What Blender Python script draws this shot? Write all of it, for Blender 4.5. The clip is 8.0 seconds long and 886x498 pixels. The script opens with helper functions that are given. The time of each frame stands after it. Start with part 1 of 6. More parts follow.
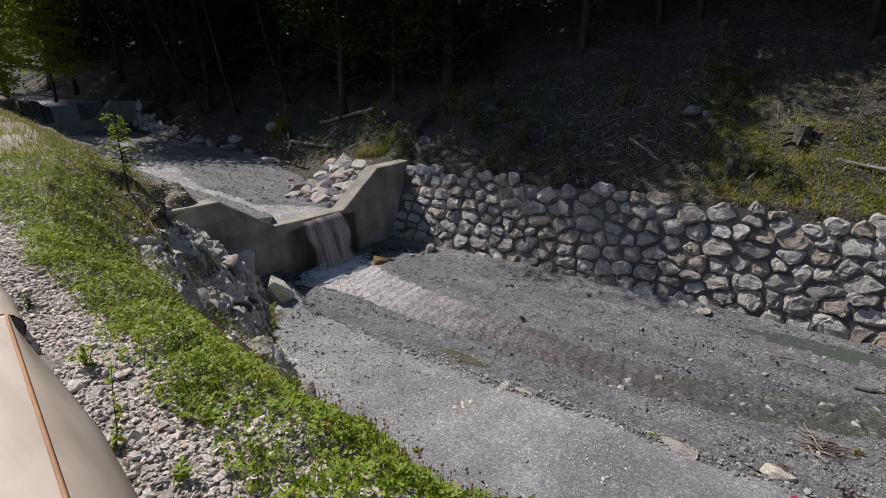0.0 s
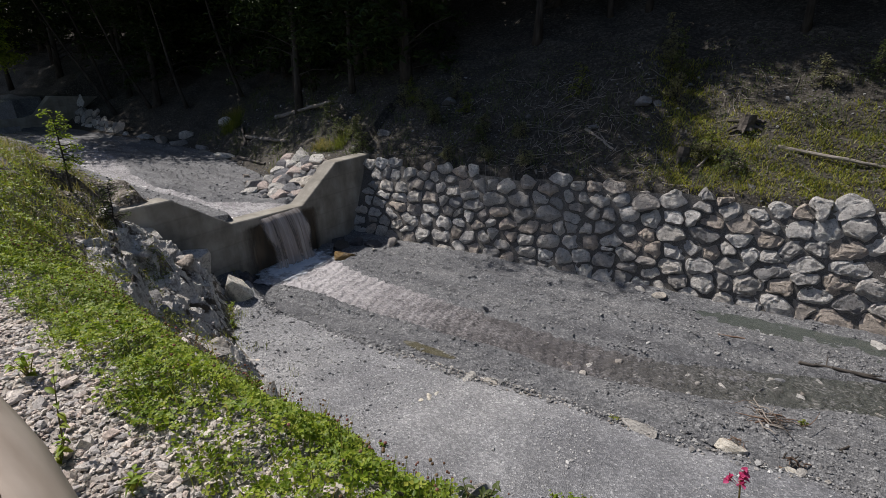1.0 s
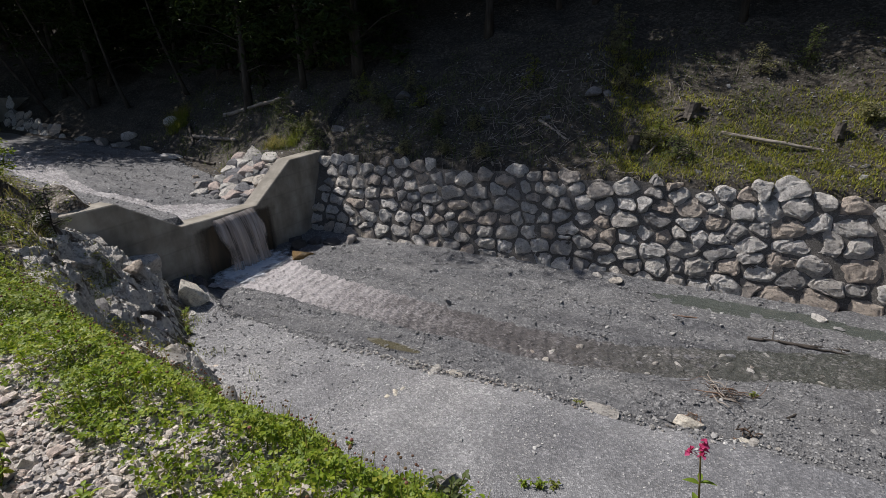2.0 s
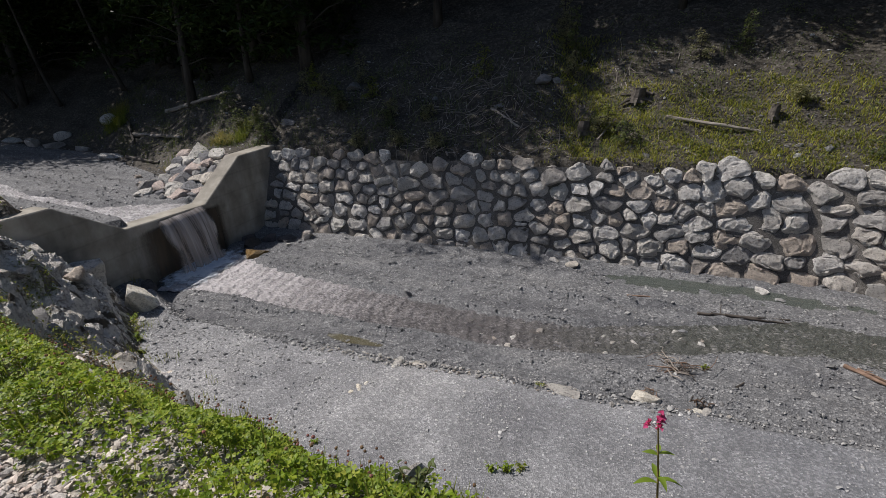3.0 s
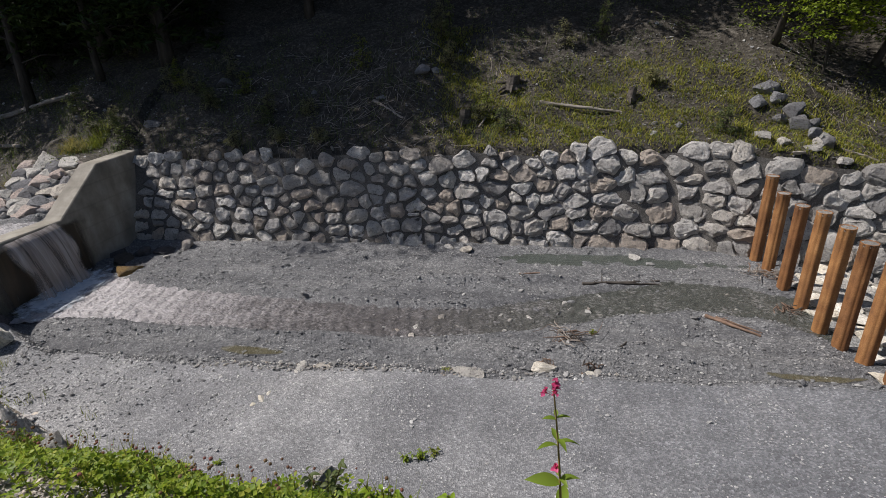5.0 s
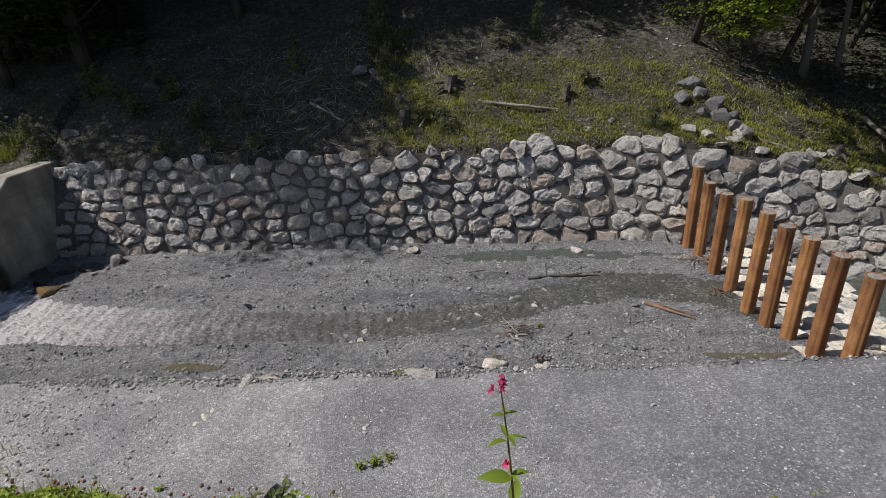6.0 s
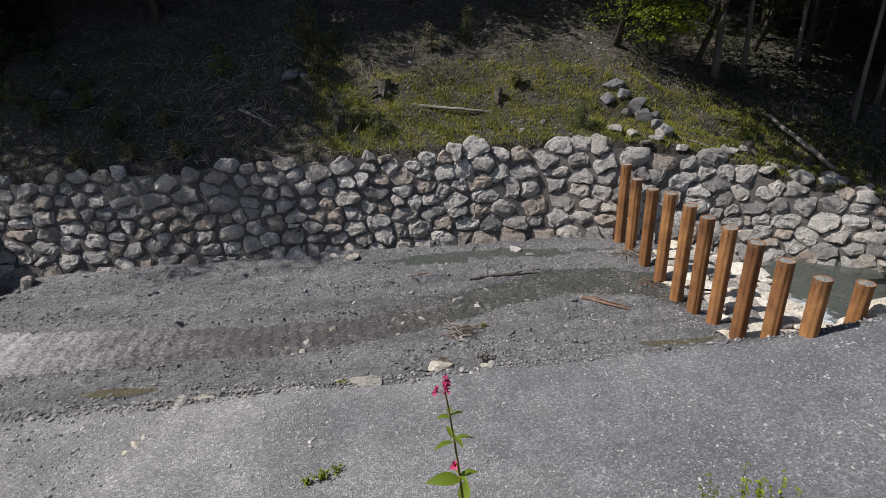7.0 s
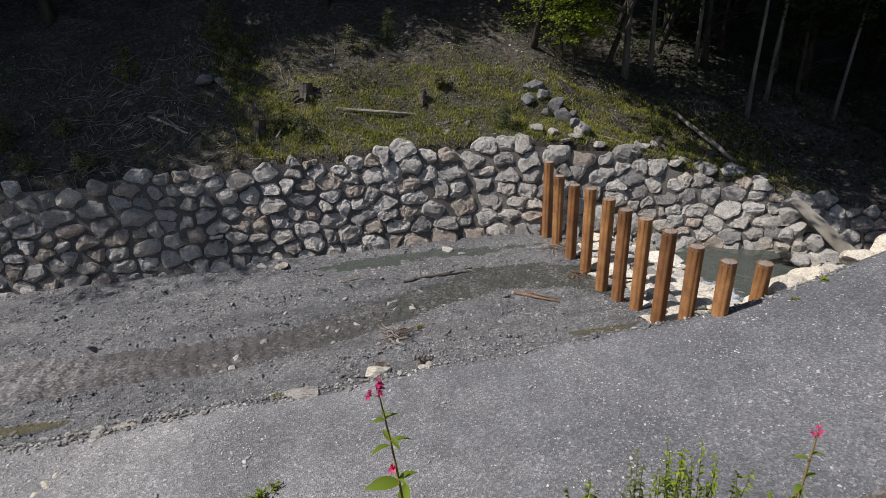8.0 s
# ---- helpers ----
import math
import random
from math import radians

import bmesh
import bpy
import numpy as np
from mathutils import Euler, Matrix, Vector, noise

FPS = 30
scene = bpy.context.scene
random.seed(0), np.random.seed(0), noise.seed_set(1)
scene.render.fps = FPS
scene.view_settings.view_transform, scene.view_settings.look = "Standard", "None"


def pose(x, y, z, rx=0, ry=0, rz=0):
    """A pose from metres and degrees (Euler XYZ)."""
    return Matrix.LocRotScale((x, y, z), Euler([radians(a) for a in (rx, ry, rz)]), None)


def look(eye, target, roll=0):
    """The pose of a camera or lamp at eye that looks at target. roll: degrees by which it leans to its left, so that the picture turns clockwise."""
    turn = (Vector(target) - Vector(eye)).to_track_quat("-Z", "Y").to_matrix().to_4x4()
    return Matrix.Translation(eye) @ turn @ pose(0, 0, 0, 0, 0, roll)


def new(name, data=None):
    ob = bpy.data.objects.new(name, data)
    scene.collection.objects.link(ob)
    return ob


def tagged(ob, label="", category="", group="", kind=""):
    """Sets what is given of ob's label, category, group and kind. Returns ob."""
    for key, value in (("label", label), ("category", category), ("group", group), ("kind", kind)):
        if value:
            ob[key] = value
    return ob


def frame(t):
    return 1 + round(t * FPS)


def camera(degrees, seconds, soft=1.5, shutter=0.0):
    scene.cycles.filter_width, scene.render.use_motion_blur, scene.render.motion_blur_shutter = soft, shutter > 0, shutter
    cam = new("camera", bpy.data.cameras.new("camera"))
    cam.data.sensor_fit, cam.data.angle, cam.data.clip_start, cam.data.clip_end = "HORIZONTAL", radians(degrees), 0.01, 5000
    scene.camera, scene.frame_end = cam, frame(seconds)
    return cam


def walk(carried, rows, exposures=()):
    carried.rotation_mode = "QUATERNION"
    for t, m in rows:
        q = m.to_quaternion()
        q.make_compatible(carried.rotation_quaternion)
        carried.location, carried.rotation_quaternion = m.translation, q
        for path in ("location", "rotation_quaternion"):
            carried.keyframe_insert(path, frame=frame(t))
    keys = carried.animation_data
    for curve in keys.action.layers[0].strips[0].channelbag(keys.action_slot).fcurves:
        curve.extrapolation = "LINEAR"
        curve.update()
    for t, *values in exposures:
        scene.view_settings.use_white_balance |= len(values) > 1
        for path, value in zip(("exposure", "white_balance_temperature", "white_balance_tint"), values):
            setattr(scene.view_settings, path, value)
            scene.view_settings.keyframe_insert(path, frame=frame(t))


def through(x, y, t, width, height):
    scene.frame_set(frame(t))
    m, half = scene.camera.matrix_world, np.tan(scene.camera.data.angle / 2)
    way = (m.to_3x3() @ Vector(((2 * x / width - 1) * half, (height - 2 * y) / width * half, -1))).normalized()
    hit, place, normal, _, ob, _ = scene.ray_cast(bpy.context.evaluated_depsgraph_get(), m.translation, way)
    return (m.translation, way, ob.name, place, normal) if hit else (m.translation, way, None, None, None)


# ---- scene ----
cam = camera(81.1, 8.0, soft=0.7)
PATH = [
    (0, (-0.029, 0.272, 5.374), (-1.141, 1.799, 4.718), -0.6),
    (0.5, (0.009, 0.275, 5.383), (-1.045, 1.836, 4.71), -0.7),
    (1, (-0.019, 0.293, 5.36), (-1.007, 1.892, 4.678), -0.8),
    (1.5, (-0.028, 0.299, 5.345), (-0.948, 1.935, 4.655), -1.1),
    (3, (-0.026, 0.336, 5.3), (-0.729, 2.057, 4.562), -2.3),
    (3.5, (-0.019, 0.335, 5.306), (-0.636, 2.08, 4.549), -2.5),
    (4, (-0.013, 0.334, 5.31), (-0.535, 2.105, 4.54), -2.7),
    (4.5, (-0.012, 0.334, 5.306), (-0.432, 2.129, 4.529), -2.8),
    (6, (0.025, 0.382, 5.281), (-0.092, 2.216, 4.491), -3.3),
    (6.5, (0.039, 0.39, 5.275), (0.026, 2.228, 4.486), -3.3),
    (7, (0.043, 0.409, 5.252), (0.151, 2.245, 4.466), -3.1),
    (7.5, (0.064, 0.408, 5.241), (0.301, 2.232, 4.457), -3.0),
    (8, (0.074, 0.407, 5.232), (0.436, 2.209, 4.444), -3.0),
]
walk(cam, [(t, look(eye, target, roll)) for t, eye, target, roll in PATH], [(0.0, 0.0, 6520, 13.5), (8.0, 0.0, 6520, 13.5)])


# ---------------------------------------------------------------- light
SUN = Vector((-0.86, -0.05, 1.06)).normalized()     # towards the sun: upstream, high
world = bpy.data.worlds.new("sky")
scene.world = world
world.use_nodes = True
wn = world.node_tree
sky = wn.nodes.new("ShaderNodeTexSky")
sky.sky_type, sky.sun_disc = "NISHITA", False
sky.sun_elevation, sky.sun_rotation = math.asin(SUN.z), math.atan2(SUN.x, SUN.y) % (2 * math.pi)
wn.links.new(sky.outputs["Color"], wn.nodes["Background"].inputs["Color"])
wn.nodes["Background"].inputs["Strength"].default_value = 0.085
sun = new("sun", bpy.data.lights.new("sun", "SUN"))
sun.data.energy, sun.data.angle, sun.data.color = 5.0, radians(0.55), (1.0, 0.955, 0.89)
sun.matrix_world = look((0, 0, 40), Vector((0, 0, 40)) - SUN)


# ---------------------------------------------------------------- the lie of the land
# x runs downstream, y across the creek towards the wooded slope, z up; the creek bed under the weir is z = 0
DAM = -11.2          # front of the concrete weir


def waves(x, y, size, seed):
    """Smooth uneven swell, about -1 to 1, with lumps of the given size."""
    r = np.random.RandomState(seed)
    s = 0 * (x + y)
    for k in range(6):
        a = r.uniform(0, 6.283)
        f = 6.283 / (size * r.uniform(0.55, 1.7))
        s = s + np.sin(f * (x * np.cos(a) + y * np.sin(a)) + r.uniform(0, 6.283))
    return s / 3.2


def smooth(a, b, v):
    t = np.clip((v - a) / (b - a), 0, 1)
    return t * t * (3 - 2 * t)


def crest_y(x):
    return np.interp(x, [-60, -30, -16, -11.2, -9.7, -8.3, -7, -5.7, -4.3, -2, -1, 0, 1, 2, 5, 60], [7.5, 6.2, 4.9, 3.8, 3.2, 2.65, 2.25, 1.95, 1.8, 1.62, 1.57, 1.45, 1.2, 0.8, 0.7, 0.7])


def toe_y(x):
    return np.interp(x, [-60, -40, -27, -19, -16, -12.5, -11.2, -9.7, -8.3, -7, -5, -3, 0, 2, 60], [12, 12, 10.6, 8.3, 7.6, 7.5, 7.6, 6.9, 5.8, 5.3, 4.6, 4.0, 3.7, 3.2, 3.2])


def edge_y(x):
    return np.maximum(np.interp(x, [-60, -12, -9, -6, -4, -2, 1.3, 4.5, 6, 60], [13, 8.6, 7.1, 7.02, 7.08, 7.18, 7.15, 6.9, 6.62, 6.6]), toe_y(x) + 0.3)


def wall_y(x):
    """The foot of the stone wall, and above the weir the right edge of the upper bed."""
    return np.interp(x, [-70, -38, -25, -20.4, -15, -12.4, -11.8, -11.7, -9.6, -7.9, 3.6, 5.0, 6.8, 8.1, 9.5, 10.3, 11.6, 14, 20, 60],
                     [16, 15.8, 15.3, 14.6, 12.5, 11.6, 11.5, 12.6, 12.66, 12.72, 12.72, 12.3, 12.05, 11.75, 11.25, 10.8, 10.1, 9.1, 7.3, -6])


def wall_lean(x):
    """Setback of the wall's face for each metre of height; it lies back furthest where it meets the weir."""
    return np.interp(x, [-11.2, -6.0, 4, 8], [0.40, 0.22, 0.2, 0.25])


def wall_top(x):
    return np.interp(x, [-12, 4.5, 6, 8, 9.5, 11.5, 14, 17, 30], [2.48, 2.5, 2.4, 1.9, 1.4, 0.95, 0.35, -0.3, -1])


def road_z(x):
    return 0.2 + 0.0125 * np.clip(x + 1, 0, 12) ** 2 + 0.02 * np.clip(-x - 8, 0, 3)


def bed_z(x):
    up = 1.42 + 0.012 * (-12 - x) + 1.7 * smooth(-38.2, -38.6, x)
    return np.where(x < DAM - 0.2, up, -0.62 * smooth(5.6, 7.4, x) - 1.3 * smooth(11.2, 11.7, x))


def flow_y(x):
    """The middle of the running water."""
    return np.interp(x, [-45, -29, -24, -18, -14, -12, -10.5, -7.8, -4.3, -2.4, -0.8, 1.1, 3.1, 4.5, 5.1, 6.0, 9, 14],
                     [14.0, 12.5, 11.3, 9.1, 8.55, 9.3, 9.5, 9.25, 9.0, 8.92, 9.12, 9.75, 10.4, 10.2, 9.7, 9.3, 9.0, 8.4])


def flow_w(x):
    return np.interp(x, [-45, -20, -12, -11.2, -10.2, -8, -4, -1, 2, 4.2, 5, 6.5, 8, 14], [0.8, 0.8, 1.2, 1.5, 0.95, 0.82, 0.66, 0.55, 0.6, 0.7, 0.8, 1.3, 1.7, 1.7])


def bank_z(x):
    return 3.72 + 0.035 * np.clip(-x - 4, 0, 60)


def land(x, y):
    """Height of the ground, without the fine grain."""
    x, y = np.asarray(x, float), np.asarray(y, float)
    yc, yt, ye, yw = crest_y(x), toe_y(x), edge_y(x), wall_y(x)
    zb, zr, zt = bed_z(x), road_z(x), bank_z(x)
    below = x > DAM - 0.2
    zr = np.where(below, zr, zb + 0.25)
    # the bank on the camera's side
    u = np.clip((y - yc) / (yt - yc), 0, 1)
    rocky = smooth(-4.5, -7.0, x)
    fall = u ** (1.2 - 0.12 * rocky)
    z_bank = zr + (zt - zr) * (1 - fall) + np.sin(3.14 * u) * (0.10 * waves(x, y, 0.9, 3) + rocky * 0.22 * waves(x, y, 1.3, 5))
    z_path = zt + 0.02 * waves(x, y, 0.7, 7) + 0.06 * waves(x, y, 3.0, 8) + 0.12 * np.clip(-2.5 - y, 0, 200)
    z_road = zr + 0.02 * waves(x, y, 1.2, 9) + 0.03 * waves(x, y, 3.5, 10) + 0.1 * smooth(1.4, 0, y - yt)
    # the creek bed, with its bars and the wet channel
    d = np.abs(y - flow_y(x)) / flow_w(x)
    bars = 0.045 * waves(x * 0.45, y, 1.1, 11) + 0.02 * waves(x, y, 0.5, 12) + 0.014 * waves(x * 0.6, y, 0.24, 16) + 0.05
    pond = np.exp(-(((x - 2.0) / 2.7) ** 2 + ((y - 12.05) / 0.62) ** 2))
    z_bed = zb + (bars + 0.02) * smooth(0.98, 1.12, d) - 0.09 * smooth(1.05, 0.7, d) - 0.12 * pond + 0.05 * smooth(0.6, 0.0, yw - y)
    lip = y - (11.25 + 0.28 * (x + 5.2) + 0.06 * np.sin(3 * x))            # low scarps cut into the gravel bars
    z_bed = z_bed + 0.12 * smooth(-0.03, 0.03, lip) * smooth(1.2, 0.1, lip) * smooth(-6.6, -5.6, x) * smooth(-2.6, -3.4, x)
    lip = y - (10.55 + 0.05 * (x + 2) + 0.08 * np.sin(1.7 * x))
    z_bed = z_bed + 0.10 * smooth(-0.03, 0.03, lip) * smooth(1.0, 0.2, lip) * smooth(-3.5, -2, x) * smooth(1.5, 0.5, x)
    lip = y - (7.95 + 0.1 * np.sin(1.1 * x) - 0.03 * x)
    z_bed = z_bed + 0.06 * smooth(-0.03, 0.03, lip) * smooth(0.5, 0.2, lip) * below
    z_bed = z_bed - 0.34 * np.exp(-(((x + 10.6) / 0.7) ** 2 + ((y - 9.6) / 1.15) ** 2)) * below
    z_bed = z_bed - 0.12 * smooth(6.6, 7.4, x) * smooth(11.6, 11.0, x)
    # the wooded slope
    run = np.clip(y - yw - np.where(x > DAM - 0.5, 0.11 + 2.45 * wall_lean(x), 0.55), 0, 400)
    steep = np.interp(x, [-40, -18, -13, -10, 6, 12, 20], [0.55, 0.6, 0.62, 0.62, 0.6, 0.5, 0.42])
    foot = np.where(x > DAM - 0.5, wall_top(x) - 0.06, zb + 0.1)
    z_hill = foot + steep * run * (0.75 + 0.25 * smooth(0, 2.5, run)) - 0.0009 * np.clip(run, 0, 300) ** 2 * 0.6
    z_hill = z_hill + smooth(0.2, 1.5, run) * (0.09 * waves(x, y, 1.3, 13) + 0.16 * waves(x, y, 4.0, 14))
    gully = np.exp(-((x - 7.0 - 0.25 * (y - 13)) / 0.7) ** 2) * smooth(0.5, 1.5, run) * smooth(9, 5, run)
    z_hill = z_hill - 0.3 * gully
    back = np.where(x > DAM - 0.5, 0.2 + 2.45 * wall_lean(x), 1.0)
    z = np.where(y < yc, z_path, np.where(y < yt, z_bank, z_road))
    z = z + (z_bed - z) * smooth(0, 0.28, y - ye) * (y > ye)
    z = np.where(y > yw, z_bed + (z_hill - z_bed) * smooth(back - 0.34, back, y - yw), z)
    pitched = 1.36 + 0.62 * np.clip(y - 10.85, 0, 1.75) * smooth(-15.2, -13.4, x)          # stone slope beside the weir's wing
    z = np.where((x < DAM - 0.35) & (x > -15.2) & (y > 10.85), np.maximum(z, pitched), z)
    return z


# ---------------------------------------------------------------- materials
def ramp(nt, src, stops):
    """A colour ramp fed by src; stops: (position, (r, g, b))."""
    r = nt.nodes.new("ShaderNodeValToRGB")
    el = r.color_ramp.elements
    while len(el) < len(stops):
        el.new(0.5)
    for e, (p, c) in zip(el, stops):
        e.position, e.color = p, (*c, 1) if len(c) == 3 else c
    nt.links.new(src, r.inputs["Fac"])
    return r.outputs["Color"]


def tex(nt, kind, scale, detail=4.0, coords="Position", stretch=None, rough=0.55, feature=None):
    """A noise or voronoi texture in metres; gives its output socket."""
    if coords == "Position":
        src = nt.nodes.new("ShaderNodeNewGeometry").outputs["Position"]
    else:
        src = nt.nodes.new("ShaderNodeTexCoord").outputs["Object"]
    if stretch:
        m = nt.nodes.new("ShaderNodeMapping")
        m.inputs["Scale"].default_value = stretch
        nt.links.new(src, m.inputs["Vector"])
        src = m.outputs["Vector"]
    if kind == "noise":
        n = nt.nodes.new("ShaderNodeTexNoise")
        n.inputs["Detail"].default_value, n.inputs["Roughness"].default_value = detail, rough
        out = n.outputs["Fac"]
    else:
        n = nt.nodes.new("ShaderNodeTexVoronoi")
        if feature:
            n.feature = feature
        out = n.outputs["Color"] if kind == "cells" else n.outputs["Distance"]
    n.inputs["Scale"].default_value = scale
    nt.links.new(src, n.inputs["Vector"])
    return out


def mix(nt, a, b, fac, mode="MIX"):
    m = nt.nodes.new("ShaderNodeMix")
    m.data_type, m.blend_type = "RGBA", mode
    for name, v in (("Factor", fac), ("A", a), ("B", b)):
        sock = [i for i in m.inputs if i.name == name and (i.type == ("VALUE" if name == "Factor" else "RGBA"))][0]
        if isinstance(v, (int, float)):
            sock.default_value = v
        elif isinstance(v, tuple):
            sock.default_value = (*v, 1)
        else:
            nt.links.new(v, sock)
    return [o for o in m.outputs if o.type == "RGBA"][0]


def math_node(nt, op, a, b=0.0):
    m = nt.nodes.new("ShaderNodeMath")
    m.operation = op
    for i, v in enumerate((a, b)):
        if isinstance(v, (int, float)):
            m.inputs[i].default_value = v
        else:
            nt.links.new(v, m.inputs[i])
    return m.outputs[0]


def bump(nt, p, height, strength, distance, base=None):
    b = nt.nodes.new("ShaderNodeBump")
    b.inputs["Strength"].default_value, b.inputs["Distance"].default_value = strength, distance
    nt.links.new(height, b.inputs["Height"])
    if base is not None:
        nt.links.new(base, b.inputs["Normal"])
    nt.links.new(b.outputs["Normal"], p.inputs["Normal"])
    return b.outputs["Normal"]


def material(name, roughness=0.8, metallic=0.0, specular=0.3):
    m = bpy.data.materials.new(name)
    m.use_nodes = True
    p = m.node_tree.nodes["Principled BSDF"]
    p.inputs["Roughness"].default_value, p.inputs["Metallic"].default_value = roughness, metallic
    p.inputs["Specular IOR Level"].default_value = specular
    return m, m.node_tree, p


def colour(nt, p, c):
    if isinstance(c, tuple):
        p.inputs["Base Color"].default_value = (*c, 1)
    else:
        nt.links.new(c, p.inputs["Base Color"])


def gravel_mat(name, dark, mid, light, grain, flecks=0.93, relief=0.012, patch=0.7, rough=0.85, drawn=None):
    """Loose crushed stone: grains of their own grey, light chips, and broad patches of finer and damper stuff."""
    m, nt, p = material(name, rough)
    cells = tex(nt, "cells", grain)
    grey = nt.nodes.new("ShaderNodeSeparateColor")
    nt.links.new(cells, grey.inputs[0])
    c = ramp(nt, grey.outputs[0], [(0.0, dark), (0.5, mid), (flecks, light), (1.0, tuple(min(0.75, 1.5 * v) for v in light))])
    c2 = ramp(nt, tex(nt, "noise", grain * 2.6, 3), [(0.3, dark), (0.55, mid), (0.8, light)])
    c = mix(nt, c, c2, 0.35)
    broad = ramp(nt, tex(nt, "noise", patch, 5, stretch=drawn), [(0.3, (0.6, 0.6, 0.62)), (0.5, (0.95, 0.95, 0.95)), (0.72, (1.22, 1.2, 1.17))])
    c = mix(nt, c, broad, 0.85, "MULTIPLY")
    fine = ramp(nt, tex(nt, "noise", patch * 7, 4), [(0.35, (0.8, 0.8, 0.8)), (0.65, (1.12, 1.12, 1.12))])
    c = mix(nt, c, fine, 0.6, "MULTIPLY")
    colour(nt, p, c)
    h = bump(nt, p, tex(nt, "dist", grain), 0.7, relief)
    bump(nt, p, tex(nt, "noise", grain * 2.2, 4), 0.6, relief * 0.6, h)
    return m


def stone_mat(name, tints, dirt=(0.10, 0.09, 0.08), lichen=0.0, scale=1.0, relief=0.05, clean=0.55):
    """Broken limestone: each block its own tint, with pits, cracks and grime."""
    m, nt, p = material(name, 0.82, 0, 0.25)
    info = nt.nodes.new("ShaderNodeObjectInfo")
    isl = nt.nodes.new("ShaderNodeNewGeometry")
    pick = math_node(nt, "FRACT", math_node(nt, "ADD", info.outputs["Random"], isl.outputs["Random Per Island"]))
    n = len(tints)
    c = ramp(nt, pick, [(i / n, t) for i, t in enumerate(tints)])
    g = ramp(nt, tex(nt, "noise", 7 * scale, 9, rough=0.65), [(0.28, (0.45, 0.44, 0.43)), (0.42, (1.0, 1.0, 1.0)), (0.66, (1.3, 1.3, 1.28))])
    c = mix(nt, c, g, 0.8, "MULTIPLY")
    pits = ramp(nt, tex(nt, "noise", 24 * scale, 5, rough=0.7), [(0.36, (0.38, 0.37, 0.36)), (0.47, (1, 1, 1)), (0.75, (1.12, 1.12, 1.12))])
    c = mix(nt, c, pits, 0.72, "MULTIPLY")
    veins = ramp(nt, tex(nt, "noise", 16 * scale, 8, stretch=(0.35, 0.6, 1.6), rough=0.7), [(0.36, (0, 0, 0)), (0.46, (1, 1, 1))])
    c = mix(nt, dirt, c, math_node(nt, "ADD", math_node(nt, "MULTIPLY", veins, 1 - clean), clean))
    if lichen:
        spots = ramp(nt, tex(nt, "noise", 3.0, 6), [(0.62, (0, 0, 0)), (0.72, (lichen,) * 3)])
        c = mix(nt, c, (0.30, 0.20, 0.07), spots)
    colour(nt, p, c)
    h = bump(nt, p, tex(nt, "noise", 8 * scale, 10, rough=0.66), 1.0, relief * 1.7)
    bump(nt, p, tex(nt, "noise", 26 * scale, 7, rough=0.8), 1.0, relief * 1.1, h)
    return m


def leaf_mat(name, colours, shine=0.35, through=0.45):
    """Thin leaves: light comes through; each leaf its own green."""
    m, nt, p = material(name, 0.5, 0, shine)
    info = nt.nodes.new("ShaderNodeNewGeometry")
    n = len(colours)
    c = ramp(nt, info.outputs["Random Per Island"], [(i / max(1, n - 1), t) for i, t in enumerate(colours)])
    broad = ramp(nt, tex(nt, "noise", 0.9, 4), [(0.3, (0.7, 0.72, 0.7)), (0.7, (1.25, 1.2, 1.0))])
    c = mix(nt, c, broad, 0.8, "MULTIPLY")
    colour(nt, p, c)
    t = nt.nodes.new("ShaderNodeBsdfTranslucent")
    nt.links.new(mix(nt, c, (1.0, 0.95, 0.35), 0.35, "MULTIPLY"), t.inputs["Color"])
    s = nt.nodes.new("ShaderNodeMixShader")
    s.inputs[0].default_value = through
    out = nt.nodes["Material Output"]
    nt.links.new(p.outputs[0], s.inputs[1])
    nt.links.new(t.outputs[0], s.inputs[2])
    nt.links.new(s.outputs[0], out.inputs["Surface"])
    return m


def wood_mat(name, dark, light, grain=(3, 3, 26), rough=0.8, relief=0.01):
    m, nt, p = material(name, rough, 0, 0.25)
    c = ramp(nt, tex(nt, "noise", 1.0, 6, "Object", grain), [(0.3, dark), (0.7, light)])
    c = mix(nt, c, ramp(nt, tex(nt, "noise", 2.2, 5), [(0.3, (0.65, 0.65, 0.66)), (0.7, (1.15, 1.12, 1.1))]), 0.8, "MULTIPLY")
    colour(nt, p, c)
    bump(nt, p, tex(nt, "noise", 1.6, 7, "Object", grain), 0.7, relief)
    return m


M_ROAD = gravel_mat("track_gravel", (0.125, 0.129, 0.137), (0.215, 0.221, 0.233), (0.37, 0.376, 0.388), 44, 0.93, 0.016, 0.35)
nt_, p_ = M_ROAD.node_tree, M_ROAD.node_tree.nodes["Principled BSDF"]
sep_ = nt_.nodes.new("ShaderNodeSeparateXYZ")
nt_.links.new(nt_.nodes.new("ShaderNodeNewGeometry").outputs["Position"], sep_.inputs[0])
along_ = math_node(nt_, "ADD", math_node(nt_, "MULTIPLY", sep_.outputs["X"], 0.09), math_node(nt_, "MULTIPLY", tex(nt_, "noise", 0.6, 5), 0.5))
track_tone_ = ramp(nt_, along_, [(0.0, (1.14, 1.13, 1.11)), (0.62, (0.74, 0.75, 0.77))])        # darker and slightly bluer further down the track
colour(nt_, p_, mix(nt_, p_.inputs["Base Color"].links[0].from_socket, track_tone_, 1.0, "MULTIPLY"))
M_ROADCHIP = stone_mat("track_chips", [(0.27, 0.27, 0.275), (0.38, 0.38, 0.38), (0.23, 0.23, 0.235), (0.58, 0.58, 0.57), (0.30, 0.30, 0.30)], scale=3, relief=0.004)
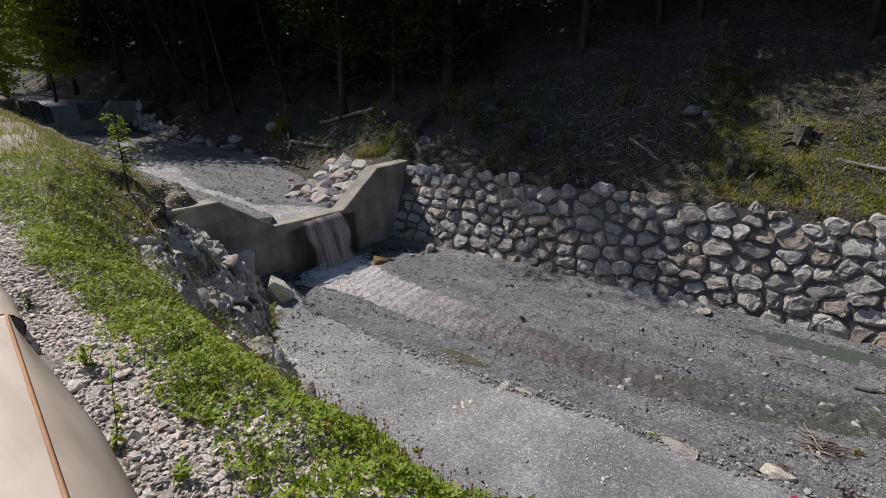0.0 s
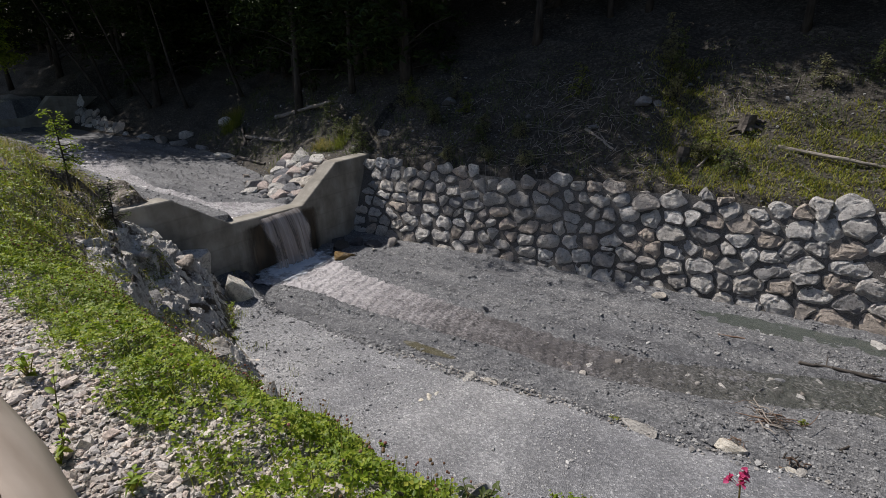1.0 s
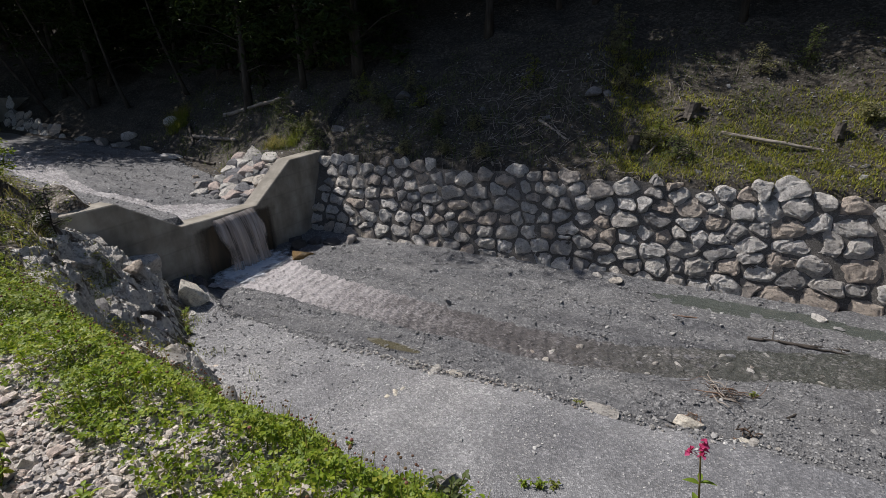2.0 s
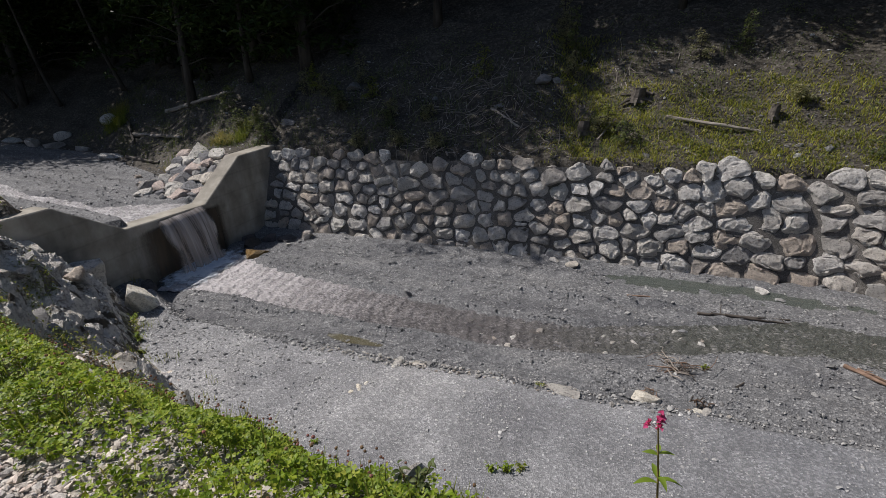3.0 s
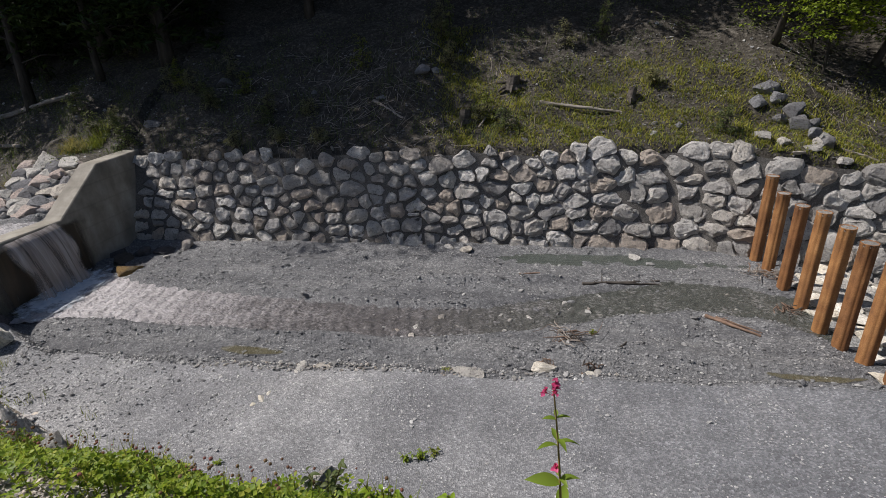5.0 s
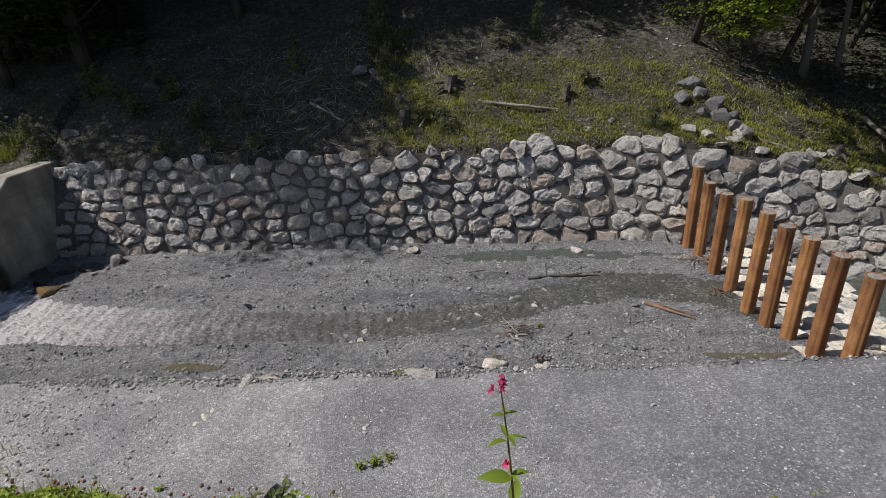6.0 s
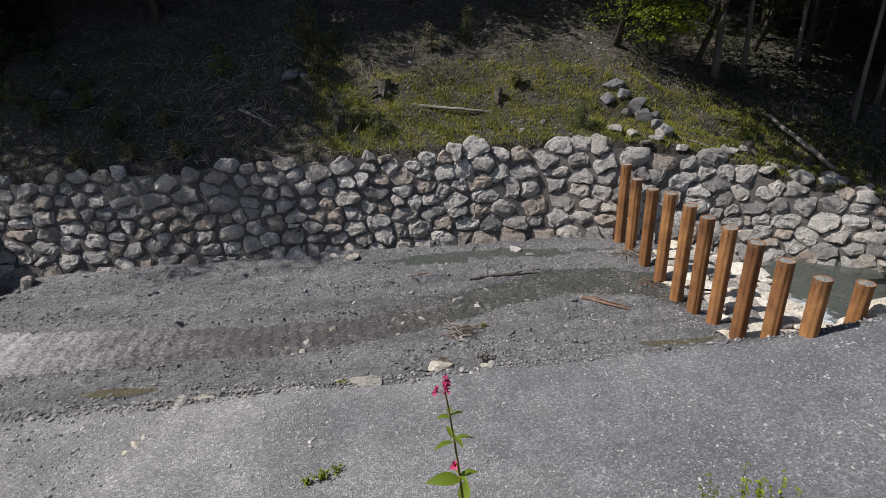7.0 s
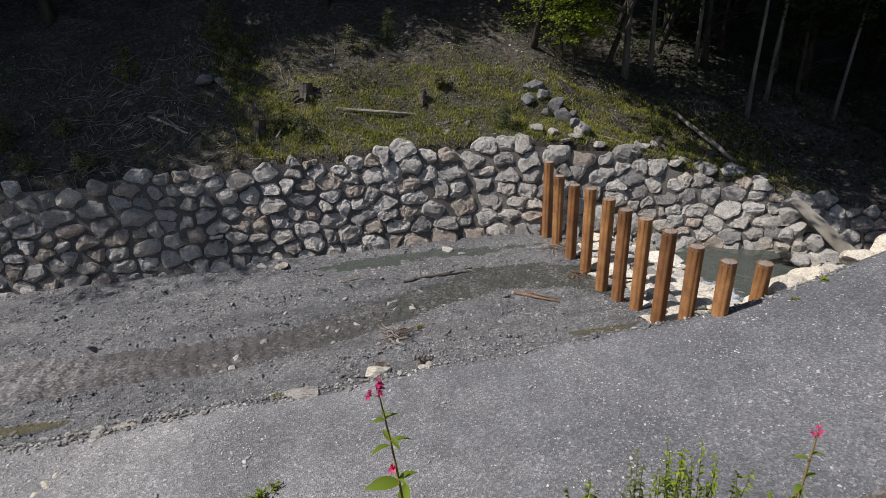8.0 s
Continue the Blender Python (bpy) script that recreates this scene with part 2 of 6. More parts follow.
M_BED = gravel_mat("creek_gravel", (0.072, 0.074, 0.079), (0.142, 0.146, 0.152), (0.28, 0.285, 0.29), 34, 0.94, 0.022, 1.3, 0.85, (0.22, 1.5, 1.0))
M_PATH = gravel_mat("path_gravel", (0.16, 0.14, 0.12), (0.33, 0.30, 0.27), (0.52, 0.49, 0.45), 52, 0.85, 0.006, 0.9)
M_PEBBLE = stone_mat("pebbles", [(0.125, 0.128, 0.133), (0.185, 0.19, 0.195), (0.15, 0.15, 0.15), (0.25, 0.255, 0.26), (0.11, 0.112, 0.118), (0.36, 0.36, 0.355)], scale=3, relief=0.006)
M_CHIP = stone_mat("path_chips", [(0.68, 0.60, 0.53), (0.53, 0.47, 0.41), (0.75, 0.685, 0.62), (0.33, 0.315, 0.31), (0.64, 0.53, 0.465), (0.70, 0.65, 0.595), (0.46, 0.435, 0.42)], scale=3, relief=0.006, clean=0.7)
M_STONE = stone_mat("limestone", [(0.80, 0.775, 0.73), (0.66, 0.635, 0.60), (0.82, 0.80, 0.77), (0.34, 0.335, 0.335), (0.78, 0.735, 0.67), (0.50, 0.485, 0.47), (0.82, 0.795, 0.76), (0.42, 0.41, 0.40), (0.64, 0.56, 0.485)], relief=0.085, clean=0.76)
M_PALE = stone_mat("pale_limestone", [(0.60, 0.58, 0.54), (0.50, 0.48, 0.45), (0.64, 0.62, 0.58), (0.34, 0.34, 0.33), (0.56, 0.52, 0.46)], lichen=0.35)
M_PINK_STONE = stone_mat("pinkish_limestone", [(0.58, 0.48, 0.43), (0.52, 0.44, 0.40)])
M_OUTCROP = stone_mat("bank_rock", [(0.76, 0.73, 0.68), (0.66, 0.63, 0.585), (0.80, 0.77, 0.73)], dirt=(0.22, 0.19, 0.155), scale=0.9, relief=0.06)
M_CRAG = stone_mat("crag_rock", [(0.80, 0.775, 0.73), (0.80, 0.775, 0.73)], dirt=(0.26, 0.225, 0.18), scale=0.9, relief=0.05)
nt_, p_ = M_CRAG.node_tree, M_CRAG.node_tree.nodes["Principled BSDF"]
soil_ = ramp(nt_, tex(nt_, "noise", 2.1, 7, rough=0.68), [(0.40, (0, 0, 0)), (0.47, (1, 1, 1))])
seam_ = ramp(nt_, tex(nt_, "noise", 2.6, 8, stretch=(0.55, 1.9, 2.4), rough=0.7), [(0.40, (0.40, 0.37, 0.33)), (0.48, (1, 1, 1))])
soil_ = mix(nt_, soil_, seam_, 0.8, "MULTIPLY")
colour(nt_, p_, mix(nt_, (0.12, 0.10, 0.075), p_.inputs["Base Color"].links[0].from_socket, soil_))
M_CREAM = stone_mat("cream_limestone", [(0.74, 0.71, 0.63), (0.66, 0.62, 0.54), (0.78, 0.76, 0.70), (0.70, 0.65, 0.55)], dirt=(0.34, 0.28, 0.18), lichen=0.25, relief=0.03)
M_FILL = stone_mat("weathered_fill", [(0.25, 0.245, 0.235), (0.31, 0.30, 0.285)], scale=2.5, relief=0.02)
M_WETROCK = stone_mat("wet_rock", [(0.09, 0.085, 0.08), (0.13, 0.12, 0.11), (0.10, 0.10, 0.11)])
M_WETROCK.node_tree.nodes["Principled BSDF"].inputs["Roughness"].default_value = 0.25
# grey stone; the dark bluish tone also puts the gully's shade into its blocks
M_GREY_SHADED_ROCK = stone_mat("grey_shaded_rock", [(0.22, 0.226, 0.24), (0.27, 0.275, 0.29), (0.18, 0.182, 0.195), (0.24, 0.238, 0.245)])
M_OCHRE = stone_mat("ochre_rock", [(0.34, 0.21, 0.07), (0.28, 0.18, 0.07)], dirt=(0.14, 0.09, 0.04))
M_OCHRE.node_tree.nodes["Principled BSDF"].inputs["Roughness"].default_value = 0.35
M_MORTAR = gravel_mat("mortar", (0.07, 0.066, 0.060), (0.135, 0.127, 0.117), (0.23, 0.22, 0.205), 60, 0.95, 0.01, 1.2)
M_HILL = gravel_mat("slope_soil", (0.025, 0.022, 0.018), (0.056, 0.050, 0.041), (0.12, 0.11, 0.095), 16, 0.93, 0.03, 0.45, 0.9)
M_BANK = gravel_mat("bank_soil", (0.075, 0.064, 0.05), (0.165, 0.145, 0.118), (0.36, 0.335, 0.30), 18, 0.9, 0.04, 0.9, 0.9)
M_BARK = wood_mat("bark", (0.025, 0.022, 0.018), (0.085, 0.078, 0.068), (7, 7, 1.4), 0.9, 0.03)
M_PALEBARK = wood_mat("pale_bark", (0.10, 0.095, 0.085), (0.24, 0.23, 0.21), (6, 6, 1.4), 0.9, 0.02)
M_DEADWOOD = wood_mat("dead_wood", (0.18, 0.155, 0.13), (0.43, 0.395, 0.35), (3, 14, 14), 0.85, 0.015)
M_DARKWOOD = wood_mat("wet_driftwood", (0.045, 0.04, 0.035), (0.13, 0.115, 0.10), (3, 14, 14), 0.75, 0.015)
M_REDWOOD = wood_mat("red_driftwood", (0.13, 0.085, 0.06), (0.26, 0.18, 0.135), (3, 14, 14), 0.8, 0.015)
M_CLOVER = leaf_mat("clover_leaves", [(0.07, 0.125, 0.014), (0.20, 0.31, 0.027), (0.31, 0.39, 0.037), (0.13, 0.22, 0.02), (0.43, 0.46, 0.08)])
M_GRASS = leaf_mat("grass_blades", [(0.17, 0.22, 0.03), (0.24, 0.28, 0.05), (0.13, 0.18, 0.025), (0.32, 0.30, 0.11)], 0.3)
M_MEADOW = leaf_mat("meadow_grass", [(0.25, 0.29, 0.04), (0.36, 0.38, 0.065), (0.18, 0.22, 0.03), (0.40, 0.39, 0.12), (0.27, 0.23, 0.09)], 0.3)
M_DRYGRASS = leaf_mat("dry_grass", [(0.30, 0.27, 0.11), (0.24, 0.22, 0.08), (0.36, 0.32, 0.15), (0.20, 0.21, 0.06)], 0.2)
M_WEED = leaf_mat("weed_leaves", [(0.08, 0.12, 0.035), (0.12, 0.16, 0.06), (0.17, 0.19, 0.09), (0.06, 0.10, 0.03)], 0.3)
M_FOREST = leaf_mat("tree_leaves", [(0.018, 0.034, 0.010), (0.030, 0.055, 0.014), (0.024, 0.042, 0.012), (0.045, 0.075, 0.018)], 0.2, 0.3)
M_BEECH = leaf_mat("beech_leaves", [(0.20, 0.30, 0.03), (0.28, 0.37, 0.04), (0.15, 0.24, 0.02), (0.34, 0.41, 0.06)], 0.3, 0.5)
M_BALSAM = leaf_mat("balsam_leaves", [(0.20, 0.31, 0.035), (0.24, 0.34, 0.05)], 0.4, 0.5)
M_STEM = leaf_mat("plant_stems", [(0.12, 0.15, 0.04), (0.16, 0.10, 0.06)], 0.3, 0.1)
M_REDSTEM = leaf_mat("red_stems", [(0.34, 0.17, 0.10), (0.30, 0.28, 0.08)], 0.3, 0.1)
M_PINK = leaf_mat("pink_petals", [(0.62, 0.06, 0.22), (0.75, 0.14, 0.34), (0.55, 0.04, 0.16)], 0.3, 0.4)
M_CLOVERHEAD = leaf_mat("clover_heads", [(0.20, 0.09, 0.07), (0.34, 0.15, 0.15), (0.15, 0.09, 0.055), (0.28, 0.19, 0.12), (0.11, 0.07, 0.045), (0.22, 0.14, 0.09)], 0.1, 0.2)


def concrete_mat():
    m, nt, p = material("cast_concrete", 0.8)
    c = ramp(nt, tex(nt, "noise", 1.6, 7, rough=0.62), [(0.3, (0.22, 0.205, 0.175)), (0.55, (0.35, 0.33, 0.285)), (0.75, (0.45, 0.43, 0.385))])
    runs = ramp(nt, tex(nt, "noise", 1.0, 6, stretch=(2.2, 2.2, 0.6)), [(0.34, (0.55, 0.53, 0.50)), (0.6, (1.05, 1.05, 1.05))])
    c = mix(nt, c, runs, 0.65, "MULTIPLY")
    boards = nt.nodes.new("ShaderNodeTexWave")
    boards.wave_type, boards.bands_direction = "BANDS", "Z"
    boards.inputs["Scale"].default_value, boards.inputs["Distortion"].default_value = 0.62, 0.15
    nt.links.new(nt.nodes.new("ShaderNodeNewGeometry").outputs["Position"], boards.inputs["Vector"])
    line = ramp(nt, boards.outputs["Fac"], [(0.0, (0.75, 0.75, 0.75)), (0.03, (1, 1, 1))])
    c = mix(nt, c, line, 0.45, "MULTIPLY")
    colour(nt, p, c)
    h = bump(nt, p, line, 0.5, 0.01)
    bump(nt, p, tex(nt, "noise", 45, 5), 0.4, 0.006, h)
    return m


def wet_concrete_mat():
    m, nt, p = material("wet_concrete", 0.3)
    c = ramp(nt, tex(nt, "noise", 1.0, 6, stretch=(4, 4, 0.5)), [(0.3, (0.035, 0.03, 0.022)), (0.55, (0.075, 0.06, 0.042)), (0.75, (0.13, 0.10, 0.065))])
    colour(nt, p, c)
    bump(nt, p, tex(nt, "noise", 22, 5), 0.5, 0.01)
    rim = nt.nodes.new("ShaderNodeAttribute")
    rim.attribute_name = "thick"
    f = math_node(nt, "ADD", rim.outputs["Fac"], math_node(nt, "SUBTRACT", tex(nt, "noise", 1.0, 7, stretch=(3, 3, 0.55), rough=0.6), 0.5))
    nt.links.new(ramp(nt, f, [(0.12, (0, 0, 0)), (0.6, (0.92, 0.92, 0.92))]), p.inputs["Alpha"])
    return m


def rust_mat():
    m, nt, p = material("rusted_steel", 0.75, 0.0, 0.3)
    c = ramp(nt, tex(nt, "noise", 4.0, 8, "Object", (1, 1, 0.5), 0.65), [(0.25, (0.17, 0.085, 0.045)), (0.5, (0.33, 0.165, 0.066)), (0.75, (0.46, 0.26, 0.115))])
    patch = ramp(nt, tex(nt, "noise", 1.1, 5), [(0.42, (1, 1, 1)), (0.62, (0.62, 0.60, 0.66))])
    c = mix(nt, c, patch, 0.75, "MULTIPLY")
    c = mix(nt, c, ramp(nt, tex(nt, "noise", 60, 4), [(0.35, (0.7, 0.7, 0.7)), (0.65, (1.2, 1.2, 1.2))]), 0.7, "MULTIPLY")
    info = nt.nodes.new("ShaderNodeObjectInfo")
    c = mix(nt, c, ramp(nt, info.outputs["Random"], [(0.0, (0.72, 0.66, 0.66)), (1.0, (1.15, 1.12, 1.05))]), 0.9, "MULTIPLY")
    colour(nt, p, c)
    bump(nt, p, tex(nt, "noise", 50, 5), 0.5, 0.004)
    return m


def water_mat(name, tint, clear, foam, ripple=9.0, stretch=(0.45, 1.0, 1.0), relief=0.05, fast=None, froth_glint=(0.56, 0.555, 0.56), later=None):
    """Shallow running water: a glossy skin through which the bed shows, with white in its colour for broken fast water
    and for glints.
    """
    m, nt, p = material(name, 0.08, 0, 0.6)
    p.inputs["IOR"].default_value = 1.33
    f = math_node(nt, "ADD", math_node(nt, "MULTIPLY", tex(nt, "noise", 24.0, 4, stretch=stretch, rough=0.6), 0.65), math_node(nt, "MULTIPLY", tex(nt, "noise", 1.6, 3), 0.35))
    if fast:                                             # broken, aerated water where the stream leaves the pool
        sep = nt.nodes.new("ShaderNodeSeparateXYZ")
        nt.links.new(nt.nodes.new("ShaderNodeNewGeometry").outputs["Position"], sep.inputs[0])
        run = nt.nodes.new("ShaderNodeMapRange")
        run.inputs["From Min"].default_value, run.inputs["From Max"].default_value = fast
        run.inputs["To Min"].default_value, run.inputs["To Max"].default_value = 0.38, 0.0
        nt.links.new(sep.outputs["X"], run.inputs["Value"])
        f = math_node(nt, "ADD", f, run.outputs[0])
    white = ramp(nt, f, [(foam - 0.06, (0, 0, 0)), (min(0.99, foam + 0.3), (0.9, 0.9, 0.9))])
    if later:                                            # calmer, greener water further down
        calm = nt.nodes.new("ShaderNodeMapRange")
        calm.inputs["From Min"].default_value, calm.inputs["From Max"].default_value = -2.5, 1.5
        nt.links.new(sep.outputs["X"], calm.inputs["Value"])
        tint = mix(nt, tint, later, calm.outputs[0])
    c = mix(nt, tint, froth_glint, white)
    colour(nt, p, c)
    nt.links.new(math_node(nt, "ADD", math_node(nt, "MULTIPLY", white, 0.5), 0.07), p.inputs["Roughness"])
    nt.links.new(math_node(nt, "MAXIMUM", math_node(nt, "MULTIPLY", white, 0.95), 1 - clear), p.inputs["Alpha"])
    h = bump(nt, p, tex(nt, "noise", ripple, 4, stretch=stretch), 0.8, relief)
    bump(nt, p, tex(nt, "noise", ripple * 3.2, 3, stretch=stretch), 0.6, relief * 0.35, h)
    return m


def falling_mat():
    """The falling sheet: brown-grey threads of water with gaps between them."""
    m, nt, p = material("falling_water", 0.2, 0, 0.5)
    t = tex(nt, "noise", 1.0, 5, stretch=(1, 9, 0.3), rough=0.7)
    colour(nt, p, ramp(nt, t, [(0.3, (0.36, 0.31, 0.28)), (0.55, (0.54, 0.49, 0.46)), (0.8, (0.74, 0.71, 0.69))]))
    a = ramp(nt, t, [(0.28, (0.35, 0.35, 0.35)), (0.62, (0.95, 0.95, 0.95))])
    rim = nt.nodes.new("ShaderNodeAttribute")
    rim.attribute_name = "thick"
    nt.links.new(math_node(nt, "MULTIPLY", a, rim.outputs["Fac"]), p.inputs["Alpha"])
    bump(nt, p, t, 0.7, 0.04)
    return m


def foam_mat():
    """Churned white foam, its colour tinted blue for the weir's shade, that thins out raggedly towards its rim."""
    m, nt, p = material("plunge_foam", 0.55, 0, 0.4)
    rim = nt.nodes.new("ShaderNodeAttribute")
    rim.attribute_name = "thick"
    f = math_node(nt, "ADD", rim.outputs["Fac"], math_node(nt, "MULTIPLY", math_node(nt, "SUBTRACT", tex(nt, "noise", 4.5, 6, rough=0.65), 0.5), 1.6))
    nt.links.new(ramp(nt, f, [(0.05, (0, 0, 0)), (0.55, (0.97, 0.97, 0.97))]), p.inputs["Alpha"])
    colour(nt, p, ramp(nt, tex(nt, "noise", 9, 5), [(0.3, (0.62, 0.72, 0.83)), (0.6, (0.80, 0.86, 0.92))]))
    bump(nt, p, tex(nt, "noise", 16, 6, rough=0.7), 0.8, 0.06)
    return m


M_CONCRETE, M_WETCON, M_RUST, M_FALL = concrete_mat(), wet_concrete_mat(), rust_mat(), falling_mat()
M_WATER = water_mat("creek_water", (0.15, 0.142, 0.142), 0.25, 0.56, 11, (0.7, 1.0, 1.0), 0.2, (-10.0, -4.0), (0.74, 0.71, 0.725), (0.10, 0.108, 0.094))
# pale tint and white streaks paint sun glints onto the upper water
M_UPWATER = water_mat("upper_creek_water", (0.30, 0.295, 0.30), 0.3, 0.42, 8, (0.6, 1.0, 1.0), 0.12, None, (0.78, 0.76, 0.78))
M_POND = water_mat("still_water", (0.13, 0.115, 0.055), 0.5, 0.9, 4.0, (1, 1, 1), 0.008)
M_FOAM = foam_mat()
M_RAPID = water_mat("white_water", (0.17, 0.175, 0.165), 0.35, 0.42, 8, (1, 1, 1), 0.07, None, (0.8, 0.8, 0.8))
M_POOL = water_mat("green_pool_water", (0.085, 0.10, 0.088), 0.3, 0.97, 7.0, (1, 1, 1), 0.012)


def bench_mat():
    m, nt, p = material("planed_pale_wood", 0.55, 0, 0.3)
    c = ramp(nt, tex(nt, "noise", 1.0, 5, "Object", (1.2, 9, 9)), [(0.3, (0.43, 0.36, 0.30)), (0.7, (0.54, 0.475, 0.41))])
    c = mix(nt, c, ramp(nt, tex(nt, "noise", 3.0, 5), [(0.3, (0.82, 0.80, 0.78)), (0.7, (1.05, 1.04, 1.03))]), 0.7, "MULTIPLY")
    colour(nt, p, c)
    bump(nt, p, tex(nt, "noise", 1.0, 5, "Object", (2, 40, 40)), 0.3, 0.003)
    return m


M_BENCH = bench_mat()
M_SEAM = wood_mat("brown_seam_wood", (0.34, 0.18, 0.09), (0.48, 0.28, 0.15), (2, 12, 12), 0.6, 0.004)


# ---------------------------------------------------------------- helpers for building
def mesh_from(name, verts, faces, mats, index=None, smooth_shade=False):
    me = bpy.data.meshes.new(name)
    me.from_pydata([tuple(v) for v in verts], [], [tuple(f) for f in faces])
    for m in mats if isinstance(mats, (list, tuple)) else [mats]:
        me.materials.append(m)
    if index is not None:
        me.polygons.foreach_set("material_index", np.asarray(index, np.int32))
    if smooth_shade:
        me.polygons.foreach_set("use_smooth", np.ones(len(me.polygons), bool))
    me.update()
    return me


def part(name, me, parent=None, label=""):
    """Links a mesh as one object, under a thing or under a part."""
    ob = new(name, me)
    if parent is not None:
        ob.parent = parent
    return tagged(ob, label)


def thing(name, label, category, where=None, group="", kind=""):
    ob = new(name)
    ob.matrix_basis = where if where is not None else Matrix()
    return tagged(ob, label, category, group, kind)


def bm_mesh(name, bm, mats, smooth_shade=False):
    me = bpy.data.meshes.new(name)
    bm.to_mesh(me)
    bm.free()
    for m in mats if isinstance(mats, (list, tuple)) else [mats]:
        me.materials.append(m)
    if smooth_shade:
        me.polygons.foreach_set("use_smooth", np.ones(len(me.polygons), bool))
    return me


def tube(path, radii, sides=8, cap=True, squash=1.0, rough=0.0, seed=0):
    """Verts and faces of a bent, tapering round bar along the points of path."""
    r = random.Random(seed)
    path = [Vector(p) for p in path]
    verts, faces = [], []
    for i, p in enumerate(path):
        d = (path[min(i + 1, len(path) - 1)] - path[max(i - 1, 0)]).normalized()
        a = d.cross(Vector((0, 0, 1)) if abs(d.z) < 0.9 else Vector((1, 0, 0))).normalized()
        b = d.cross(a)
        for k in range(sides):
            t = 2 * math.pi * k / sides
            q = radii[i] * (1 + rough * r.uniform(-1, 1))
            verts.append(p + a * q * math.cos(t) + b * q * squash * math.sin(t))
    for i in range(len(path) - 1):
        for k in range(sides):
            k2 = (k + 1) % sides
            faces.append((i * sides + k, i * sides + k2, (i + 1) * sides + k2, (i + 1) * sides + k))
    if cap:
        faces.append(tuple(range(sides))[::-1])
        faces.append(tuple((len(path) - 1) * sides + k for k in range(sides)))
    return verts, faces


def join(pieces):
    """Joins (verts, faces) pairs."""
    V, Fc = [], []
    for v, f in pieces:
        n = len(V)
        V.extend(v)
        Fc.extend(tuple(i + n for i in q) for q in f)
    return V, Fc


def rock_mesh(name, seed, mat, size=(1, 1, 1), level=3, cuts=12, lumps=0.06):
    """A broken boulder: a lumpy ball cut by flat breaks."""
    r = random.Random(seed)
    bm = bmesh.new()
    bmesh.ops.create_icosphere(bm, subdivisions=level, radius=1)
    off = Vector((r.uniform(-50, 50), r.uniform(-50, 50), r.uniform(-50, 50)))
    planes = []
    for _ in range(cuts):
        n = Vector((r.gauss(0, 1), r.gauss(0, 1), r.gauss(0, 1))).normalized()
        planes.append((n, r.uniform(0.40, 0.74)))
    for v in bm.verts:
        for n, d in planes:
            e = v.co.dot(n) - d
            if e > 0:
                v.co -= n * e
        v.co *= 1 + lumps * noise.fractal(v.co * 1.7 + off, 0.9, 2.0, 4)
        v.co = Vector((v.co.x * size[0], v.co.y * size[1], v.co.z * size[2]))
    return bm_mesh(name, bm, mat)


def at_ground(x, y, dz=0.0, rz=0.0, tilt=(0, 0)):
    return pose(x, y, float(land(x, y)) + dz, tilt[0], tilt[1], rz)


# ---------------------------------------------------------------- ground, track and water
def sheet_columns():
    return np.concatenate([np.linspace(-170, -60, 14)[:-1], np.linspace(-60, -20, 58)[:-1], np.linspace(-20, -12.2, 46)[:-1],
                           np.linspace(-12.2, 12, 210)[:-1], np.linspace(12, 24, 50)[:-1], np.linspace(24, 170, 22)])


def sheet_rows(x):
    """The y values of one column, the same number in each, bunched where the ground changes."""
    yc, yt, ye, yw = (float(f(x)) for f in (crest_y, toe_y, edge_y, wall_y))
    ye = min(ye, yw - 1.0)
    yt = min(yt, ye - 0.2)
    yc = min(yc, yt - 0.3)
    far = 150
    return np.concatenate([np.linspace(-150, -6, 12)[:-1], np.linspace(-6, yc - 1.8, 14)[:-1], np.linspace(yc - 1.8, yc, 22)[:-1], np.linspace(yc, yt, 44)[:-1],
                           np.linspace(yt, ye, 30)[:-1], np.linspace(ye, ye + 0.3, 6)[:-1], np.linspace(ye + 0.3, yw, 62)[:-1],
                           np.linspace(yw, yw + 1.3, 12)[:-1], np.linspace(yw + 1.3, yw + 7, 56)[:-1], yw + 7 + (far - yw - 7) * np.linspace(0, 1, 40) ** 1.8])


